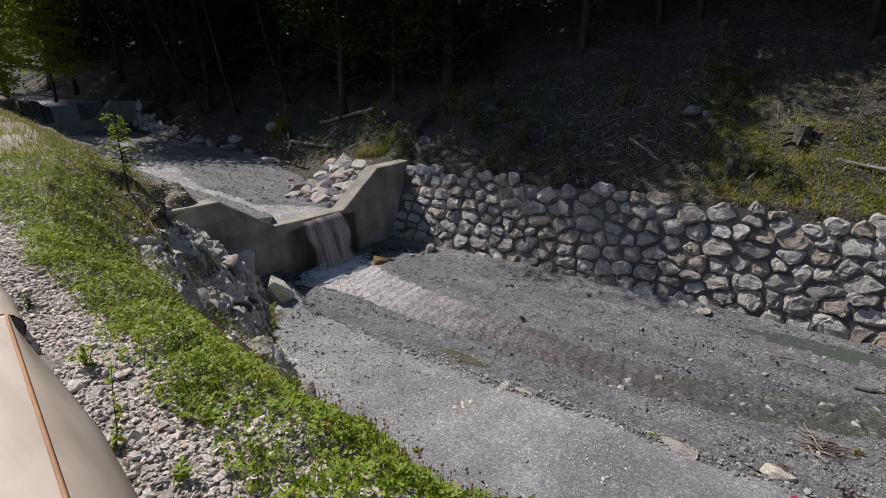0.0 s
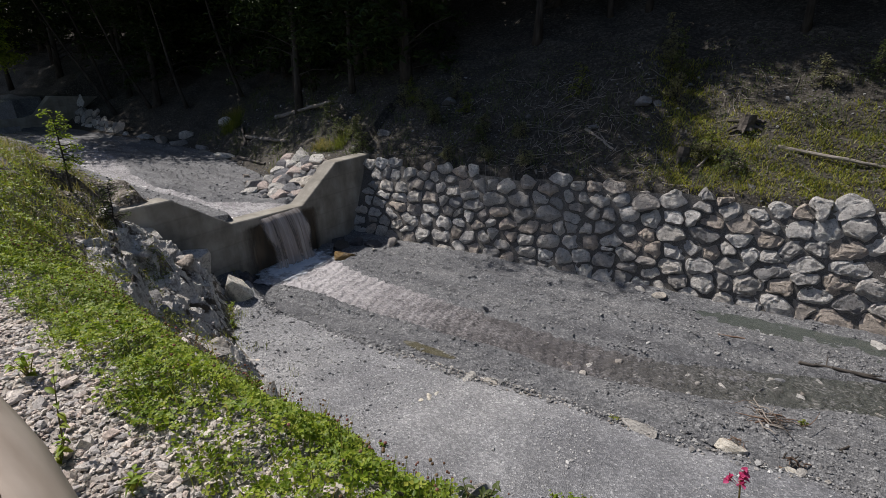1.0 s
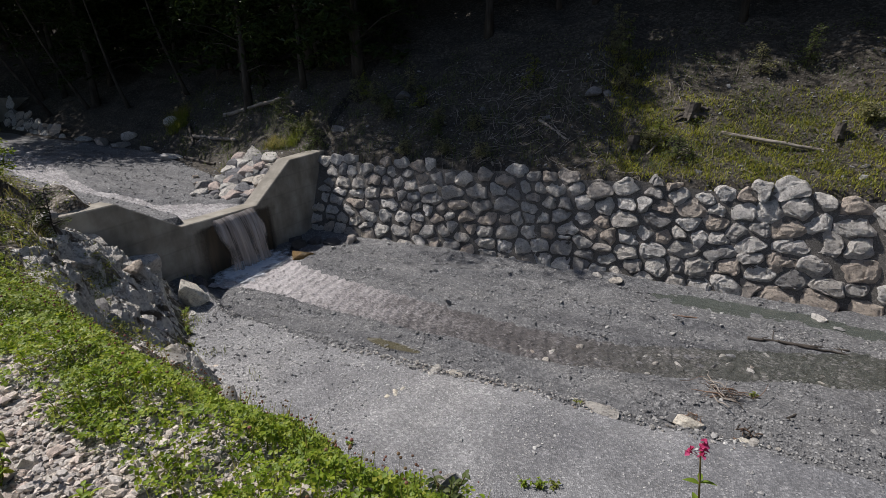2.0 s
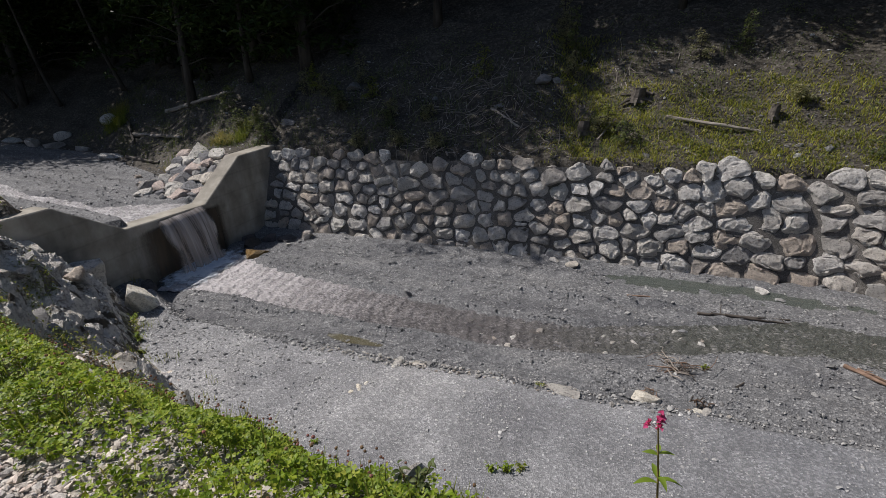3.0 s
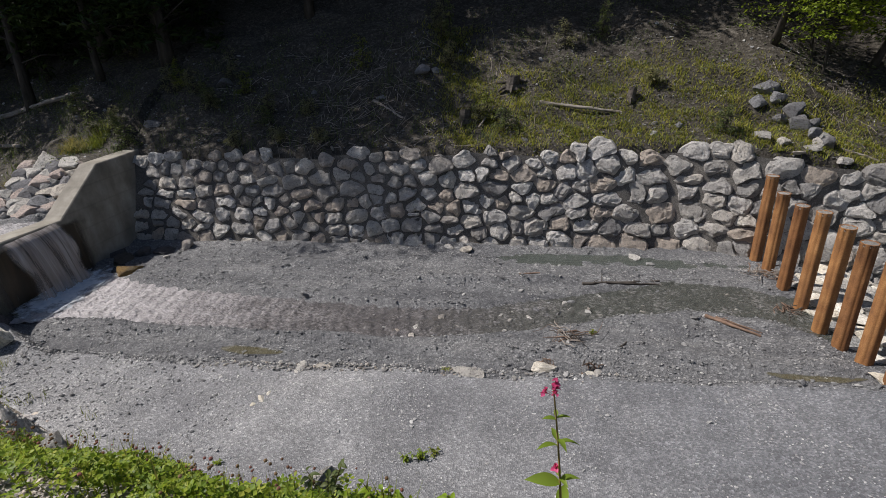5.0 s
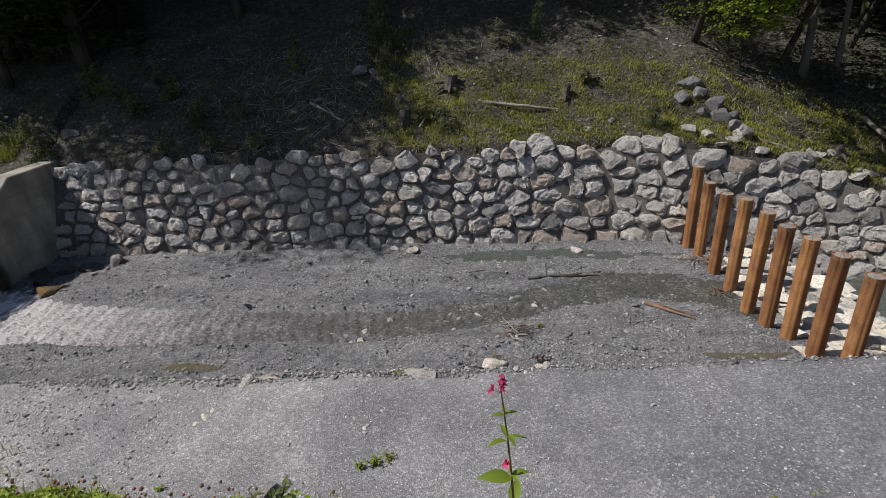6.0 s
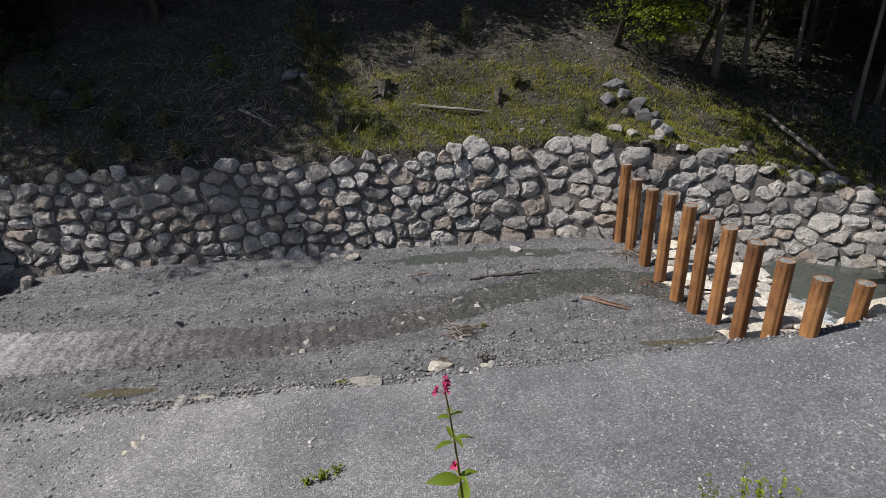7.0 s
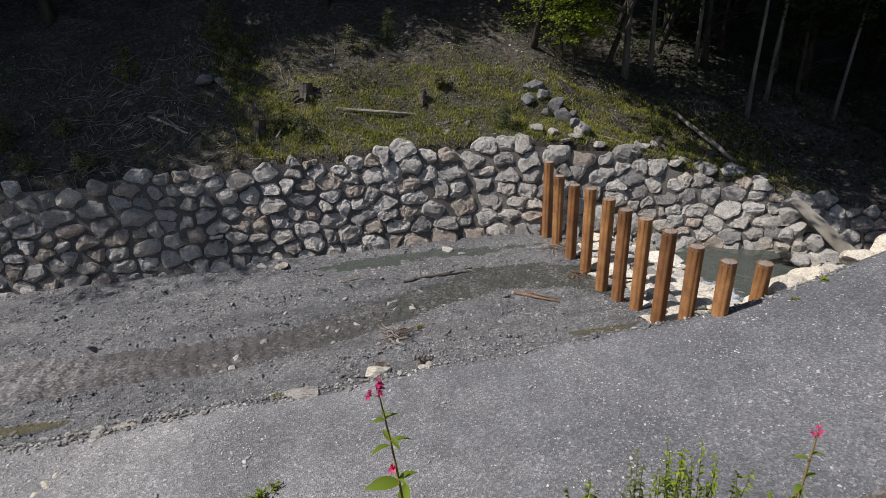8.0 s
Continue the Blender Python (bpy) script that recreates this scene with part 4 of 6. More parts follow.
# ---------------------------------------------------------------- steel piles
def build_piles():
    spots = [(5.22, 12.2, 2.03, 0), (5.18, 11.45, 1.88, 1), (5.2, 10.72, 1.87, 2), (5.26, 10.07, 1.94, 0), (5.2, 9.22, 2.0, 2), (5.2, 8.58, 1.97, 1),
             (5.28, 8.06, 1.95, 0), (5.42, 7.58, 1.9, 2), (5.6, 7.08, 1.78, 1), (5.78, 6.56, 1.7, 0), (6.78, 6.90, 1.40, 2)]
    n = 8
    for x, y, top, k in spots:
        low = min(float(land(x, y)), 0.0) - 0.35
        t = thing("steel_pile", "rust-brown eight-sided steel pile filled with concrete, standing in the creek", "pile", pose(x, y, low, 0.6 * (k - 1), 0.8 * (1 - k), 11 + 17 * k), "row of rusted piles across the creek")
        rad, h = 0.132, top - low
        bm = bmesh.new()
        lev = [0, h * 0.25, h * 0.5, h * 0.75, h - 0.02, h]
        outer = [[bm.verts.new((rad * math.cos(6.283 * i / n), rad * math.sin(6.283 * i / n), z)) for i in range(n)] for z in lev]
        inner = [[bm.verts.new((rad * 0.9 * math.cos(6.283 * i / n), rad * 0.9 * math.sin(6.283 * i / n), z)) for i in range(n)] for z in (h, h - 0.06)]
        rings = outer + inner
        for a, b in zip(rings, rings[1:]):
            for i in range(n):
                bm.faces.new((a[i], a[(i + 1) % n], b[(i + 1) % n], b[i]))
        bmesh.ops.recalc_face_normals(bm, faces=bm.faces)
        vert = [e for e in bm.edges if abs(e.verts[0].co.z - e.verts[1].co.z) > 0.1 and e.verts[0].co.xy.length > rad * 0.95]
        bmesh.ops.bevel(bm, geom=vert, offset=0.03, segments=3, affect="EDGES")
        part("tube", bm_mesh("tube", bm, M_RUST, True), t)
        bm = bmesh.new()
        c = bm.verts.new((0, 0, h + 0.012))
        ring = [bm.verts.new((rad * 0.89 * math.cos(6.283 * i / 16), rad * 0.89 * math.sin(6.283 * i / 16), h - 0.012 + 0.01 * math.sin(i * 2.7 + k))) for i in range(16)]
        low_ring = [bm.verts.new((v.co.x, v.co.y, h - 0.055)) for v in ring]
        for i in range(16):
            bm.faces.new((c, ring[i], ring[(i + 1) % 16]))
            bm.faces.new((ring[i], low_ring[i], low_ring[(i + 1) % 16], ring[(i + 1) % 16]))
        part("concrete_fill", bm_mesh("concrete_fill", bm, M_FILL), t, "rough grey concrete fill")


build_piles()


# ---------------------------------------------------------------- foliage builders
def turned(n, rng, flat=0.0):
    """n random frames (two axes and a normal); flat draws the normals upwards."""
    nrm = rng.normal(size=(n, 3))
    nrm[:, 2] = np.abs(nrm[:, 2]) + flat
    nrm /= np.linalg.norm(nrm, axis=1)[:, None]
    a = rng.normal(size=(n, 3))
    a -= nrm * np.sum(a * nrm, 1)[:, None]
    a /= np.linalg.norm(a, axis=1)[:, None]
    return a, np.cross(nrm, a), nrm


def leaves_mesh(name, pts, size, mat, seed, flat=0.6, slim=0.55, fold=0.12):
    """Pointed folded leaves at the given points, as one mesh."""
    rng = np.random.RandomState(seed)
    n = len(pts)
    a, b, c = turned(n, rng, flat)
    s = (np.asarray(size) * rng.uniform(0.65, 1.3, n))[:, None] if np.ndim(size) == 0 else np.asarray(size)[:, None]
    p = np.asarray(pts)
    v = np.stack([p, p + a * s * 0.5 + b * s * slim * 0.5 + c * s * fold, p + a * s, p + a * s * 0.5 - b * s * slim * 0.5 + c * s * fold], 1).reshape(-1, 3)
    i = np.arange(n)[:, None] * 4
    f = np.concatenate([i + [[0, 1, 2]], i + [[0, 2, 3]]], 1).reshape(-1, 3)
    return mesh_from(name, v, f, mat)


def blades_mesh(name, xy, height, width, mat, seed, lean=0.5, base=None):
    """Bent grass blades standing on the land."""
    rng = np.random.RandomState(seed)
    n = len(xy)
    z = land(xy[:, 0], xy[:, 1]) - 0.01 if base is None else base
    h = height * rng.uniform(0.5, 1.35, n)
    t = rng.uniform(0, 6.283, n)
    d = np.stack([np.cos(t), np.sin(t), np.zeros(n)], 1)
    side = np.stack([-np.sin(t), np.cos(t), np.zeros(n)], 1) * (width * rng.uniform(0.6, 1.4, n))[:, None]
    bend = (lean * h * rng.uniform(0.2, 1.2, n))[:, None]
    p = np.column_stack([xy, z])
    up = np.array([0, 0, 1.0])
    mid = p + up * (h * 0.6)[:, None] + d * bend * 0.35
    tip = p + up * (h * 0.95)[:, None] + d * bend
    v = np.stack([p - side, p + side, mid + side * 0.7, mid - side * 0.7, tip], 1).reshape(-1, 3)
    i = np.arange(n) * 5
    f = [(k, k + 1, k + 2, k + 3) for k in i] + [(k + 3, k + 2, k + 4) for k in i]
    return mesh_from(name, v, f, mat)


def spread(n, seed, x0, x1, y0, y1, keep=None):
    """Random points in the plan, thinned by keep(x, y) in 0 to 1."""
    rng = np.random.RandomState(seed)
    lo = y0 if callable(y0) else (lambda x: 0 * x + y0)
    hi = y1 if callable(y1) else (lambda x: 0 * x + y1)
    x = rng.uniform(x0, x1, n)
    y = lo(x) + (hi(x) - lo(x)) * rng.uniform(0, 1, n)
    if keep is not None:
        k = keep(x, y) > rng.uniform(0, 1, n)
        x, y = x[k], y[k]
    return np.column_stack([x, y])


ICO = bmesh.new()
bmesh.ops.create_icosphere(ICO, subdivisions=1, radius=1)
ICO_V = np.array([v.co[:] for v in ICO.verts])
ICO_F = np.array([[v.index for v in f.verts] for f in ICO.faces])
ICO.free()


def chips_mesh(name, xy, size, mat, seed, flatness=0.6, sink=0.25, lift=0.0):
    """Broken little stones lying on the land, as one mesh."""
    rng = np.random.RandomState(seed)
    n = len(xy)
    s = size if np.ndim(size) else size * np.exp(rng.normal(0, 0.42, n))
    shape = ICO_V[None] * (1 + 0.28 * rng.normal(size=(n, len(ICO_V), 1)))
    shape = shape * (np.column_stack([rng.uniform(0.75, 1.5, n), rng.uniform(0.7, 1.1, n), flatness * rng.uniform(0.6, 1.3, n)]) * s[:, None])[:, None, :]
    t = rng.uniform(0, 6.283, n)
    tilt = rng.normal(0, 0.3, n)
    ct, st, c2, s2 = np.cos(t)[:, None], np.sin(t)[:, None], np.cos(tilt)[:, None], np.sin(tilt)[:, None]
    x, y, z = shape[..., 0], shape[..., 1], shape[..., 2]
    x, z = x * c2 - z * s2, x * s2 + z * c2
    x, y = x * ct - y * st, x * st + y * ct
    g = land(xy[:, 0], xy[:, 1]) + lift + s * flatness * (1 - 2 * sink) * 0.6
    v = np.stack([x + xy[:, :1], y + xy[:, 1:], z + g[:, None]], -1).reshape(-1, 3)
    f = (np.arange(n)[:, None, None] * len(ICO_V) + ICO_F[None]).reshape(-1, 3)
    return mesh_from(name, v, f, mat)


def stuff(name, me, label, category):
    return tagged(new(name, me), label, category, kind="stuff")


# ---------------------------------------------------------------- loose gravel
def path_edge(x):
    return 1.2 + 0.122 * np.clip(-x - 1.6, 0, 30) - 0.3 * np.clip(x + 1.6, 0, 1)


bed_pts = spread(52000, 1, -10, 12, lambda x: edge_y(x) + 0.05, lambda x: wall_y(x) - 0.05,
                 lambda x, y: np.clip(0.45 + 0.55 * waves(x * 0.5, y, 1.0, 31), 0.05, 1) * np.where(np.abs(y - flow_y(x)) < flow_w(x) * 1.0, 0.25, 1) * np.where(x > 6, 0.6, 1))
stuff("pebbles", chips_mesh("pebbles", bed_pts, 0.0135, M_PEBBLE, 2), "loose grey pebbles on the creek bed", "pebbles")
bed_pts = spread(3200, 101, -10, 12, lambda x: edge_y(x) + 0.05, lambda x: wall_y(x) - 0.05, lambda x, y: np.clip(1.5 * waves(x * 0.5, y, 0.8, 34), 0.03, 1) * np.where(np.abs(y - flow_y(x)) < flow_w(x) * 0.9, 0.1, 1))
stuff("pebbles", chips_mesh("pebbles", bed_pts, 0.0185, M_PEBBLE, 102, 0.6, 0.15), "coarser grey stones sorted into streaks on the gravel bars", "pebbles")
up_pts = spread(4200, 3, -30, -11.9, lambda x: toe_y(x) - 0.2, lambda x: wall_y(x) + 0.3)
stuff("pebbles", chips_mesh("pebbles", up_pts, 0.02, M_PEBBLE, 4), "grey rubble on the upper creek bed", "pebbles")
chip_pts = spread(68000, 5, -9.5, 5.0, -0.7, lambda x: path_edge(x) + 0.35, lambda x, y: smooth(5.0, 1.2, x) * np.clip(1.4 - 0.07 * np.abs(x + 2) - 0.25 * np.clip(y - path_edge(x), 0, 1) * 3, 0.2, 1))
stuff("gravel", chips_mesh("gravel", chip_pts, 0.0098, M_CHIP, 6, 0.62, 0.05), "broken beige and grey limestone chippings on the path", "gravel")
chip_pts = spread(9000, 105, -7.5, 0.6, -0.3, lambda x: path_edge(x) + 0.25)
stuff("gravel", chips_mesh("gravel", chip_pts, 0.0128, M_CHIP, 106, 0.55, 0.0, 0.006), "larger broken limestone pieces lying on the path", "gravel")
road_pts = spread(20000, 7, -9.5, 11, lambda x: toe_y(x) - 0.1, lambda x: edge_y(x) + 0.1, lambda x, y: np.clip(0.35 + 0.6 * waves(x, y, 1.5, 33) + 0.5 * smooth(-2, -7, x), 0.05, 1))
stuff("gravel", chips_mesh("gravel", road_pts, 0.009, M_ROADCHIP, 8, 0.45, 0.3, 0.018), "pale stone chips pressed into the grey track", "gravel")
left_pts = spread(700, 9, -9.6, -3.0, lambda x: toe_y(x) - 0.2, lambda x: edge_y(x), lambda x, y: smooth(-3, -8, x) * 0.8 + 0.25)
stuff("gravel", chips_mesh("gravel", left_pts, 0.016, M_PEBBLE, 10, 0.6, 0.2, 0.018), "dark scattered stones on the track", "gravel")
edge_pts = spread(1500, 11, -9.5, 9, lambda x: edge_y(x) - 0.12, lambda x: edge_y(x) + 0.28)
stuff("gravel", chips_mesh("gravel", edge_pts, 0.018, M_PEBBLE, 12, 0.6, 0.25, 0.01), "small broken stones along the track's crumbling edge", "gravel")
crumb_pts = spread(1100, 111, -5.6, 1.6, lambda x: edge_y(x) - 0.16, lambda x: edge_y(x) + 0.16, lambda x, y: np.clip(np.exp(-((x + 3.6) / 1.0) ** 2) + 0.8 * np.exp(-((x + 0.95) / 0.35) ** 2) + 0.1, 0, 1))
stuff("gravel", chips_mesh("gravel", crumb_pts, 0.018, M_STONE, 112, 0.5, 0.2, 0.02), "pale crumbled crust along the track's broken edge", "gravel")
hill_pts = spread(3000, 13, -22, 8.5, lambda x: wall_y(x) + 0.5, lambda x: wall_y(x) + 5)
stuff("gravel", chips_mesh("gravel", hill_pts, 0.02, M_PEBBLE, 14), "small stones strewn over the slope", "gravel")
bank_pts = spread(1500, 15, -15, 1.5, lambda x: crest_y(x) - 0.1, lambda x: toe_y(x) + 0.1, lambda x, y: smooth(-2, -6, x) * 0.9 + 0.1)
stuff("gravel", chips_mesh("gravel", bank_pts, 0.026, M_CHIP, 16), "stony debris on the eroded bank", "gravel")


# ---------------------------------------------------------------- clover and grass on the bank
def clover_keep(x, y):
    c = crest_y(x)
    inner = smooth(-0.12, 0.22, y - path_edge(x) + 0.12 * waves(x, y, 0.6, 41))
    outer = smooth(1.15, 0.5, y - c + 0.25 * waves(x, y, 0.9, 42))
    ends = smooth(-15, -9, x) * np.interp(x, [-0.9, -0.35, 0.3, 0.9, 1.5, 1.9, 2.8], [1, 0.4, 0.03, 0.06, 0.25, 0.9, 0.9])
    return inner * outer * ends * np.clip(0.75 + 0.5 * waves(x, y, 0.8, 43), 0, 1)


cl = spread(120000, 21, -14, 2.8, lambda x: path_edge(x) - 0.2, lambda x: crest_y(x) + 1.1, lambda x, y: clover_keep(x, y) * np.where(x < -6.5, 0.2, 1))
rng = np.random.RandomState(22)
hgt = 0.03 + 0.13 * rng.uniform(0, 1, len(cl)) ** 1.3 * np.clip(0.7 + 0.6 * waves(cl[:, 0], cl[:, 1], 0.5, 44), 0.3, 1.4)
top = np.column_stack([cl, land(cl[:, 0], cl[:, 1]) + hgt])
a, b, c = turned(len(top), rng, 1.3)
tri = []
size = 0.0165 * rng.uniform(0.6, 1.5, len(top))[:, None] * np.where(top[:, 0] < -6.5, 1.4, 1.0)[:, None]
for k in range(3):
    w = 2 * math.pi * k / 3
    d = a * math.cos(w) + b * math.sin(w)
    e = -a * math.sin(w) + b * math.cos(w)
    tri.append(np.stack([top, top + d * size * 0.62 + e * size * 0.5 + c * size * 0.1, top + d * size * 1.12, top + d * size * 0.62 - e * size * 0.5 + c * size * 0.1], 1))
v = np.concatenate(tri, 0).reshape(-1, 3)
i = np.arange(3 * len(top))[:, None] * 4
stuff("clover", mesh_from("clover", v, np.concatenate([i + [[0, 1, 2, 3]]], 1), M_CLOVER), "dense sunlit green clover along the bank's edge", "clover")
gb = spread(11000, 23, -14, 2.8, lambda x: path_edge(x) - 0.1, lambda x: crest_y(x) + 1.2, clover_keep)
stuff("grass", blades_mesh("grass", gb, 0.16, 0.0035, M_GRASS, 24), "thin green grass among the clover", "grass")
# brown and pink clover heads, thickest on the outer edge
hd = spread(1900, 25, -7.5, 2.8, lambda x: path_edge(x), lambda x: crest_y(x) + 0.9, lambda x, y: clover_keep(x, y) * (0.25 + 0.75 * smooth(-0.3, 0.35, y - crest_y(x))))
hz = land(hd[:, 0], hd[:, 1]) + 0.10 + 0.16 * np.random.RandomState(26).uniform(0, 1, len(hd))
hv = (np.column_stack([hd, hz])[:, None, :] + ICO_V[None] * (0.0072 * np.random.RandomState(27).uniform(0.7, 1.3, (len(hd), 1, 1)))).reshape(-1, 3)
stuff("clover_heads", mesh_from("clover_heads", hv, (np.arange(len(hd))[:, None, None] * len(ICO_V) + ICO_F[None]).reshape(-1, 3), M_CLOVERHEAD), "faded pink and brown clover heads on thin stalks", "flowers")
sv = np.stack([np.column_stack([hd, land(hd[:, 0], hd[:, 1])]), np.column_stack([hd + 0.003, land(hd[:, 0], hd[:, 1])]), np.column_stack([hd + 0.001, hz])], 1).reshape(-1, 3)
stuff("clover_stalks", mesh_from("clover_stalks", sv, np.arange(len(sv)).reshape(-1, 3), M_STEM), "thin brown-green clover stalks", "stalks")
# rough dry grass up the bank
dg = spread(14000, 28, -34, -5.5, lambda x: path_edge(x) + 0.4, lambda x: crest_y(x) + 1.6, lambda x, y: smooth(-6, -12, x) * np.clip(0.6 + 0.5 * waves(x, y, 1.4, 45), 0, 1))
stuff("grass", blades_mesh("grass", dg, 0.20, 0.006, M_DRYGRASS, 29, 0.8), "tall yellowing grass on the upper bank", "grass")
dg = spread(8000, 30, -34, -6.5, lambda x: path_edge(x) + 0.2, lambda x: crest_y(x) + 0.7, lambda x, y: np.clip(0.5 + 0.6 * waves(x, y, 1.1, 46), 0, 1))
stuff("grass", blades_mesh("grass", dg, 0.17, 0.006, M_GRASS, 31, 0.7), "rough green grass on the upper bank", "grass")
# leafy herbs in clumps over the dark soil of the bank above the rock
hb = spread(26000, 34, -14.5, -5.6, lambda x: crest_y(x) + 0.0, lambda x: crest_y(x) + 2.3, lambda x, y: np.clip(1.7 * waves(x, y, 0.75, 48) + 0.05, 0, 1))
hbz = land(hb[:, 0], hb[:, 1]) + 0.01 + 0.24 * np.random.RandomState(35).uniform(0, 1, len(hb)) ** 1.6
stuff("herbs", leaves_mesh("herbs", np.column_stack([hb, hbz]), 0.045, M_GRASS, 36, 0.8), "clumps of leafy green herbs on the bank above the rock", "herbs")
# sparse tufts on the steep bank face and the foot of it
tf = spread(11000, 32, -11.5, 0.5, lambda x: crest_y(x) + 0.3, lambda x: toe_y(x) + 0.5, lambda x, y: np.clip(1.6 * waves(x, y, 0.9, 47) - 0.35, 0, 1))
stuff("grass", blades_mesh("grass", tf, 0.16, 0.004, M_GRASS, 33), "sparse green tufts on the stony bank", "grass")


# ---------------------------------------------------------------- grass and weeds on the wooded slope
def meadow(x, y):
    run = y - wall_y(x)
    lit = smooth(-2.8, -0.5, x) * smooth(3.9, 2.6, run - 0.10 * np.clip(x, 0, 3)) + np.exp(-((x + 2.2 - 0.25 * (4.2 - run)) / 0.75) ** 2) * (run < 5.5)
    return np.clip(lit, 0, 1) * smooth(0.28, 0.5, run) * np.clip(0.62 + 0.55 * waves(x, y, 0.9, 51), 0, 1) * smooth(13, 10, x)


mg = spread(85000, 52, -4, 13, lambda x: wall_y(x) + 0.3, lambda x: wall_y(x) + 5.5, meadow)
stuff("grass", blades_mesh("grass", mg, 0.095, 0.010, M_MEADOW, 53, 1.5), "short yellow-green grass on the sunlit slope", "grass")
wl = spread(52000, 54, -24, 12, lambda x: wall_y(x) + 0.6, lambda x: wall_y(x) + 6, lambda x, y: np.clip(1.5 * waves(x, y, 1.0, 55) + 0.1, 0.05, 1) * 0.9)
wz = land(wl[:, 0], wl[:, 1]) + 0.03 + 0.28 * np.random.RandomState(56).uniform(0, 1, len(wl)) ** 2
stuff("undergrowth", leaves_mesh("undergrowth", np.column_stack([wl, wz]), 0.06, M_WEED, 57), "low dark weeds and brambles on the slope", "undergrowth")
# near-black leaves laid over the floor to paint in the wood's deep shade
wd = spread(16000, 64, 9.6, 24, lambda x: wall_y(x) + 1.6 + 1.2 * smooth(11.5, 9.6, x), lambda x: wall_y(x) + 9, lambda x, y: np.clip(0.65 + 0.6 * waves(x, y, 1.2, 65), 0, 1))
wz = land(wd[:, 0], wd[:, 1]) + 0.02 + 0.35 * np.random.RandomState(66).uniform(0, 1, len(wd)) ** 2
stuff("undergrowth", leaves_mesh("undergrowth", np.column_stack([wd, wz]), 0.11, M_FOREST, 67), "dark leafy undergrowth added to deepen the shade of the wood", "undergrowth")
wb = spread(15000, 58, -24, 3, lambda x: wall_y(x) + 0.5, lambda x: wall_y(x) + 4.5, lambda x, y: np.clip(1.4 * waves(x, y, 1.3, 59), 0, 1))
stuff("grass", blades_mesh("grass", wb, 0.26, 0.006, M_WEED, 60, 0.8), "long shaded grass on the slope", "grass")


def sticks_mesh(name, n, seed, x0, x1, y0, y1, keep, length, mat, thick=0.008, lift=0.06):
    """Crooked dead twigs lying on the land, as one mesh."""
    r = random.Random(seed)
    pts = spread(n, seed, x0, x1, y0, y1, keep)
    out = []
    for x, y in pts:
        L, t, q = length * r.uniform(0.4, 1.6), r.uniform(0, 6.283), r.uniform(-0.25, 0.35)
        path = []
        for k in range(4):
            u = k / 3 - 0.5
            px, py = x + L * u * math.cos(t) + r.uniform(-0.05, 0.05) * L, y + L * u * math.sin(t) + r.uniform(-0.05, 0.05) * L
            path.append((px, py, q * L * u))
        zs = land(np.array([p[0] for p in path]), np.array([p[1] for p in path]))
        g = r.uniform(0.0, lift)
        path = [(p[0], p[1], max(float(z) + 0.004, float(z) + g + p[2])) for p, z in zip(path, zs)]
        w = thick * r.uniform(0.5, 1.7)
        out.append(tube(path, [w, w * 0.9, w * 0.7, w * 0.35], 4, False))
    return mesh_from(name, *join(out), mat)


stuff("brushwood", sticks_mesh("brushwood", 850, 61, -10, 1.5, lambda x: wall_y(x) + 0.45, lambda x: wall_y(x) + 4.8,
      lambda x, y: np.exp(-((x + 4.6) / 2.6) ** 2) * 0.95 + 0.12, 0.42, M_DEADWOOD, 0.007), "tangle of grey cut branches on the slope", "brushwood")
stuff("brushwood", sticks_mesh("brushwood", 200, 62, 6, 13, lambda x: wall_y(x) + 0.5, lambda x: wall_y(x) + 4, None, 0.35, M_DEADWOOD, 0.005), "dead twigs below the trees", "brushwood")
stuff("brushwood", sticks_mesh("brushwood", 520, 63, -14.5, -5.5, lambda x: crest_y(x) - 0.9, lambda x: toe_y(x) - 0.6, lambda x, y: np.exp(-((x + 9.3) / 2.2) ** 2), 0.45, M_DEADWOOD, 0.007, 0.10), "grey roots and broken branches on the eroded bank", "brushwood")


# ---------------------------------------------------------------- trees
def crown_points(kind, height, low, radius, n, seed):
    """Leaf places of a crown: along limbs, in clumps, with gaps."""
    rng = np.random.RandomState(seed)
    pts = []
    if kind == "spruce":
        tiers = int((height - low) / 0.55)
        for k in range(tiers):
            z = low + (height - low) * (k + rng.uniform(0, 0.6)) / tiers
            R = radius * (1 - (z - low) / (height - low)) ** 0.8 + 0.15
            for q in range(rng.randint(6, 10)):
                t, L = rng.uniform(0, 6.283), R * rng.uniform(0.6, 1.12)
                m = max(3, int(n / tiers / 8 * (0.4 + L / radius)))
                u = rng.uniform(0.12, 1, m)
                side = rng.normal(0, 0.12, m) * (0.4 + u)
                pts.append(np.column_stack([np.cos(t) * L * u - np.sin(t) * side, np.sin(t) * L * u + np.cos(t) * side, z - 0.28 * L * u ** 1.5 + rng.normal(0, 0.06, m)]))
    else:
        clumps = 70
        for k in range(clumps):
            d = rng.normal(size=3)
            d /= np.linalg.norm(d)
            q = rng.uniform(0.25, 1.0) ** 0.6
            c = np.array([d[0] * radius * q, d[1] * radius * q, low + (height - low) * (0.5 + 0.5 * d[2] * q)])
            m = n // clumps
            pts.append(c + rng.normal(size=(m, 3)) * np.array([0.62, 0.62, 0.3]) * rng.uniform(0.6, 1.3))
    return np.concatenate(pts)


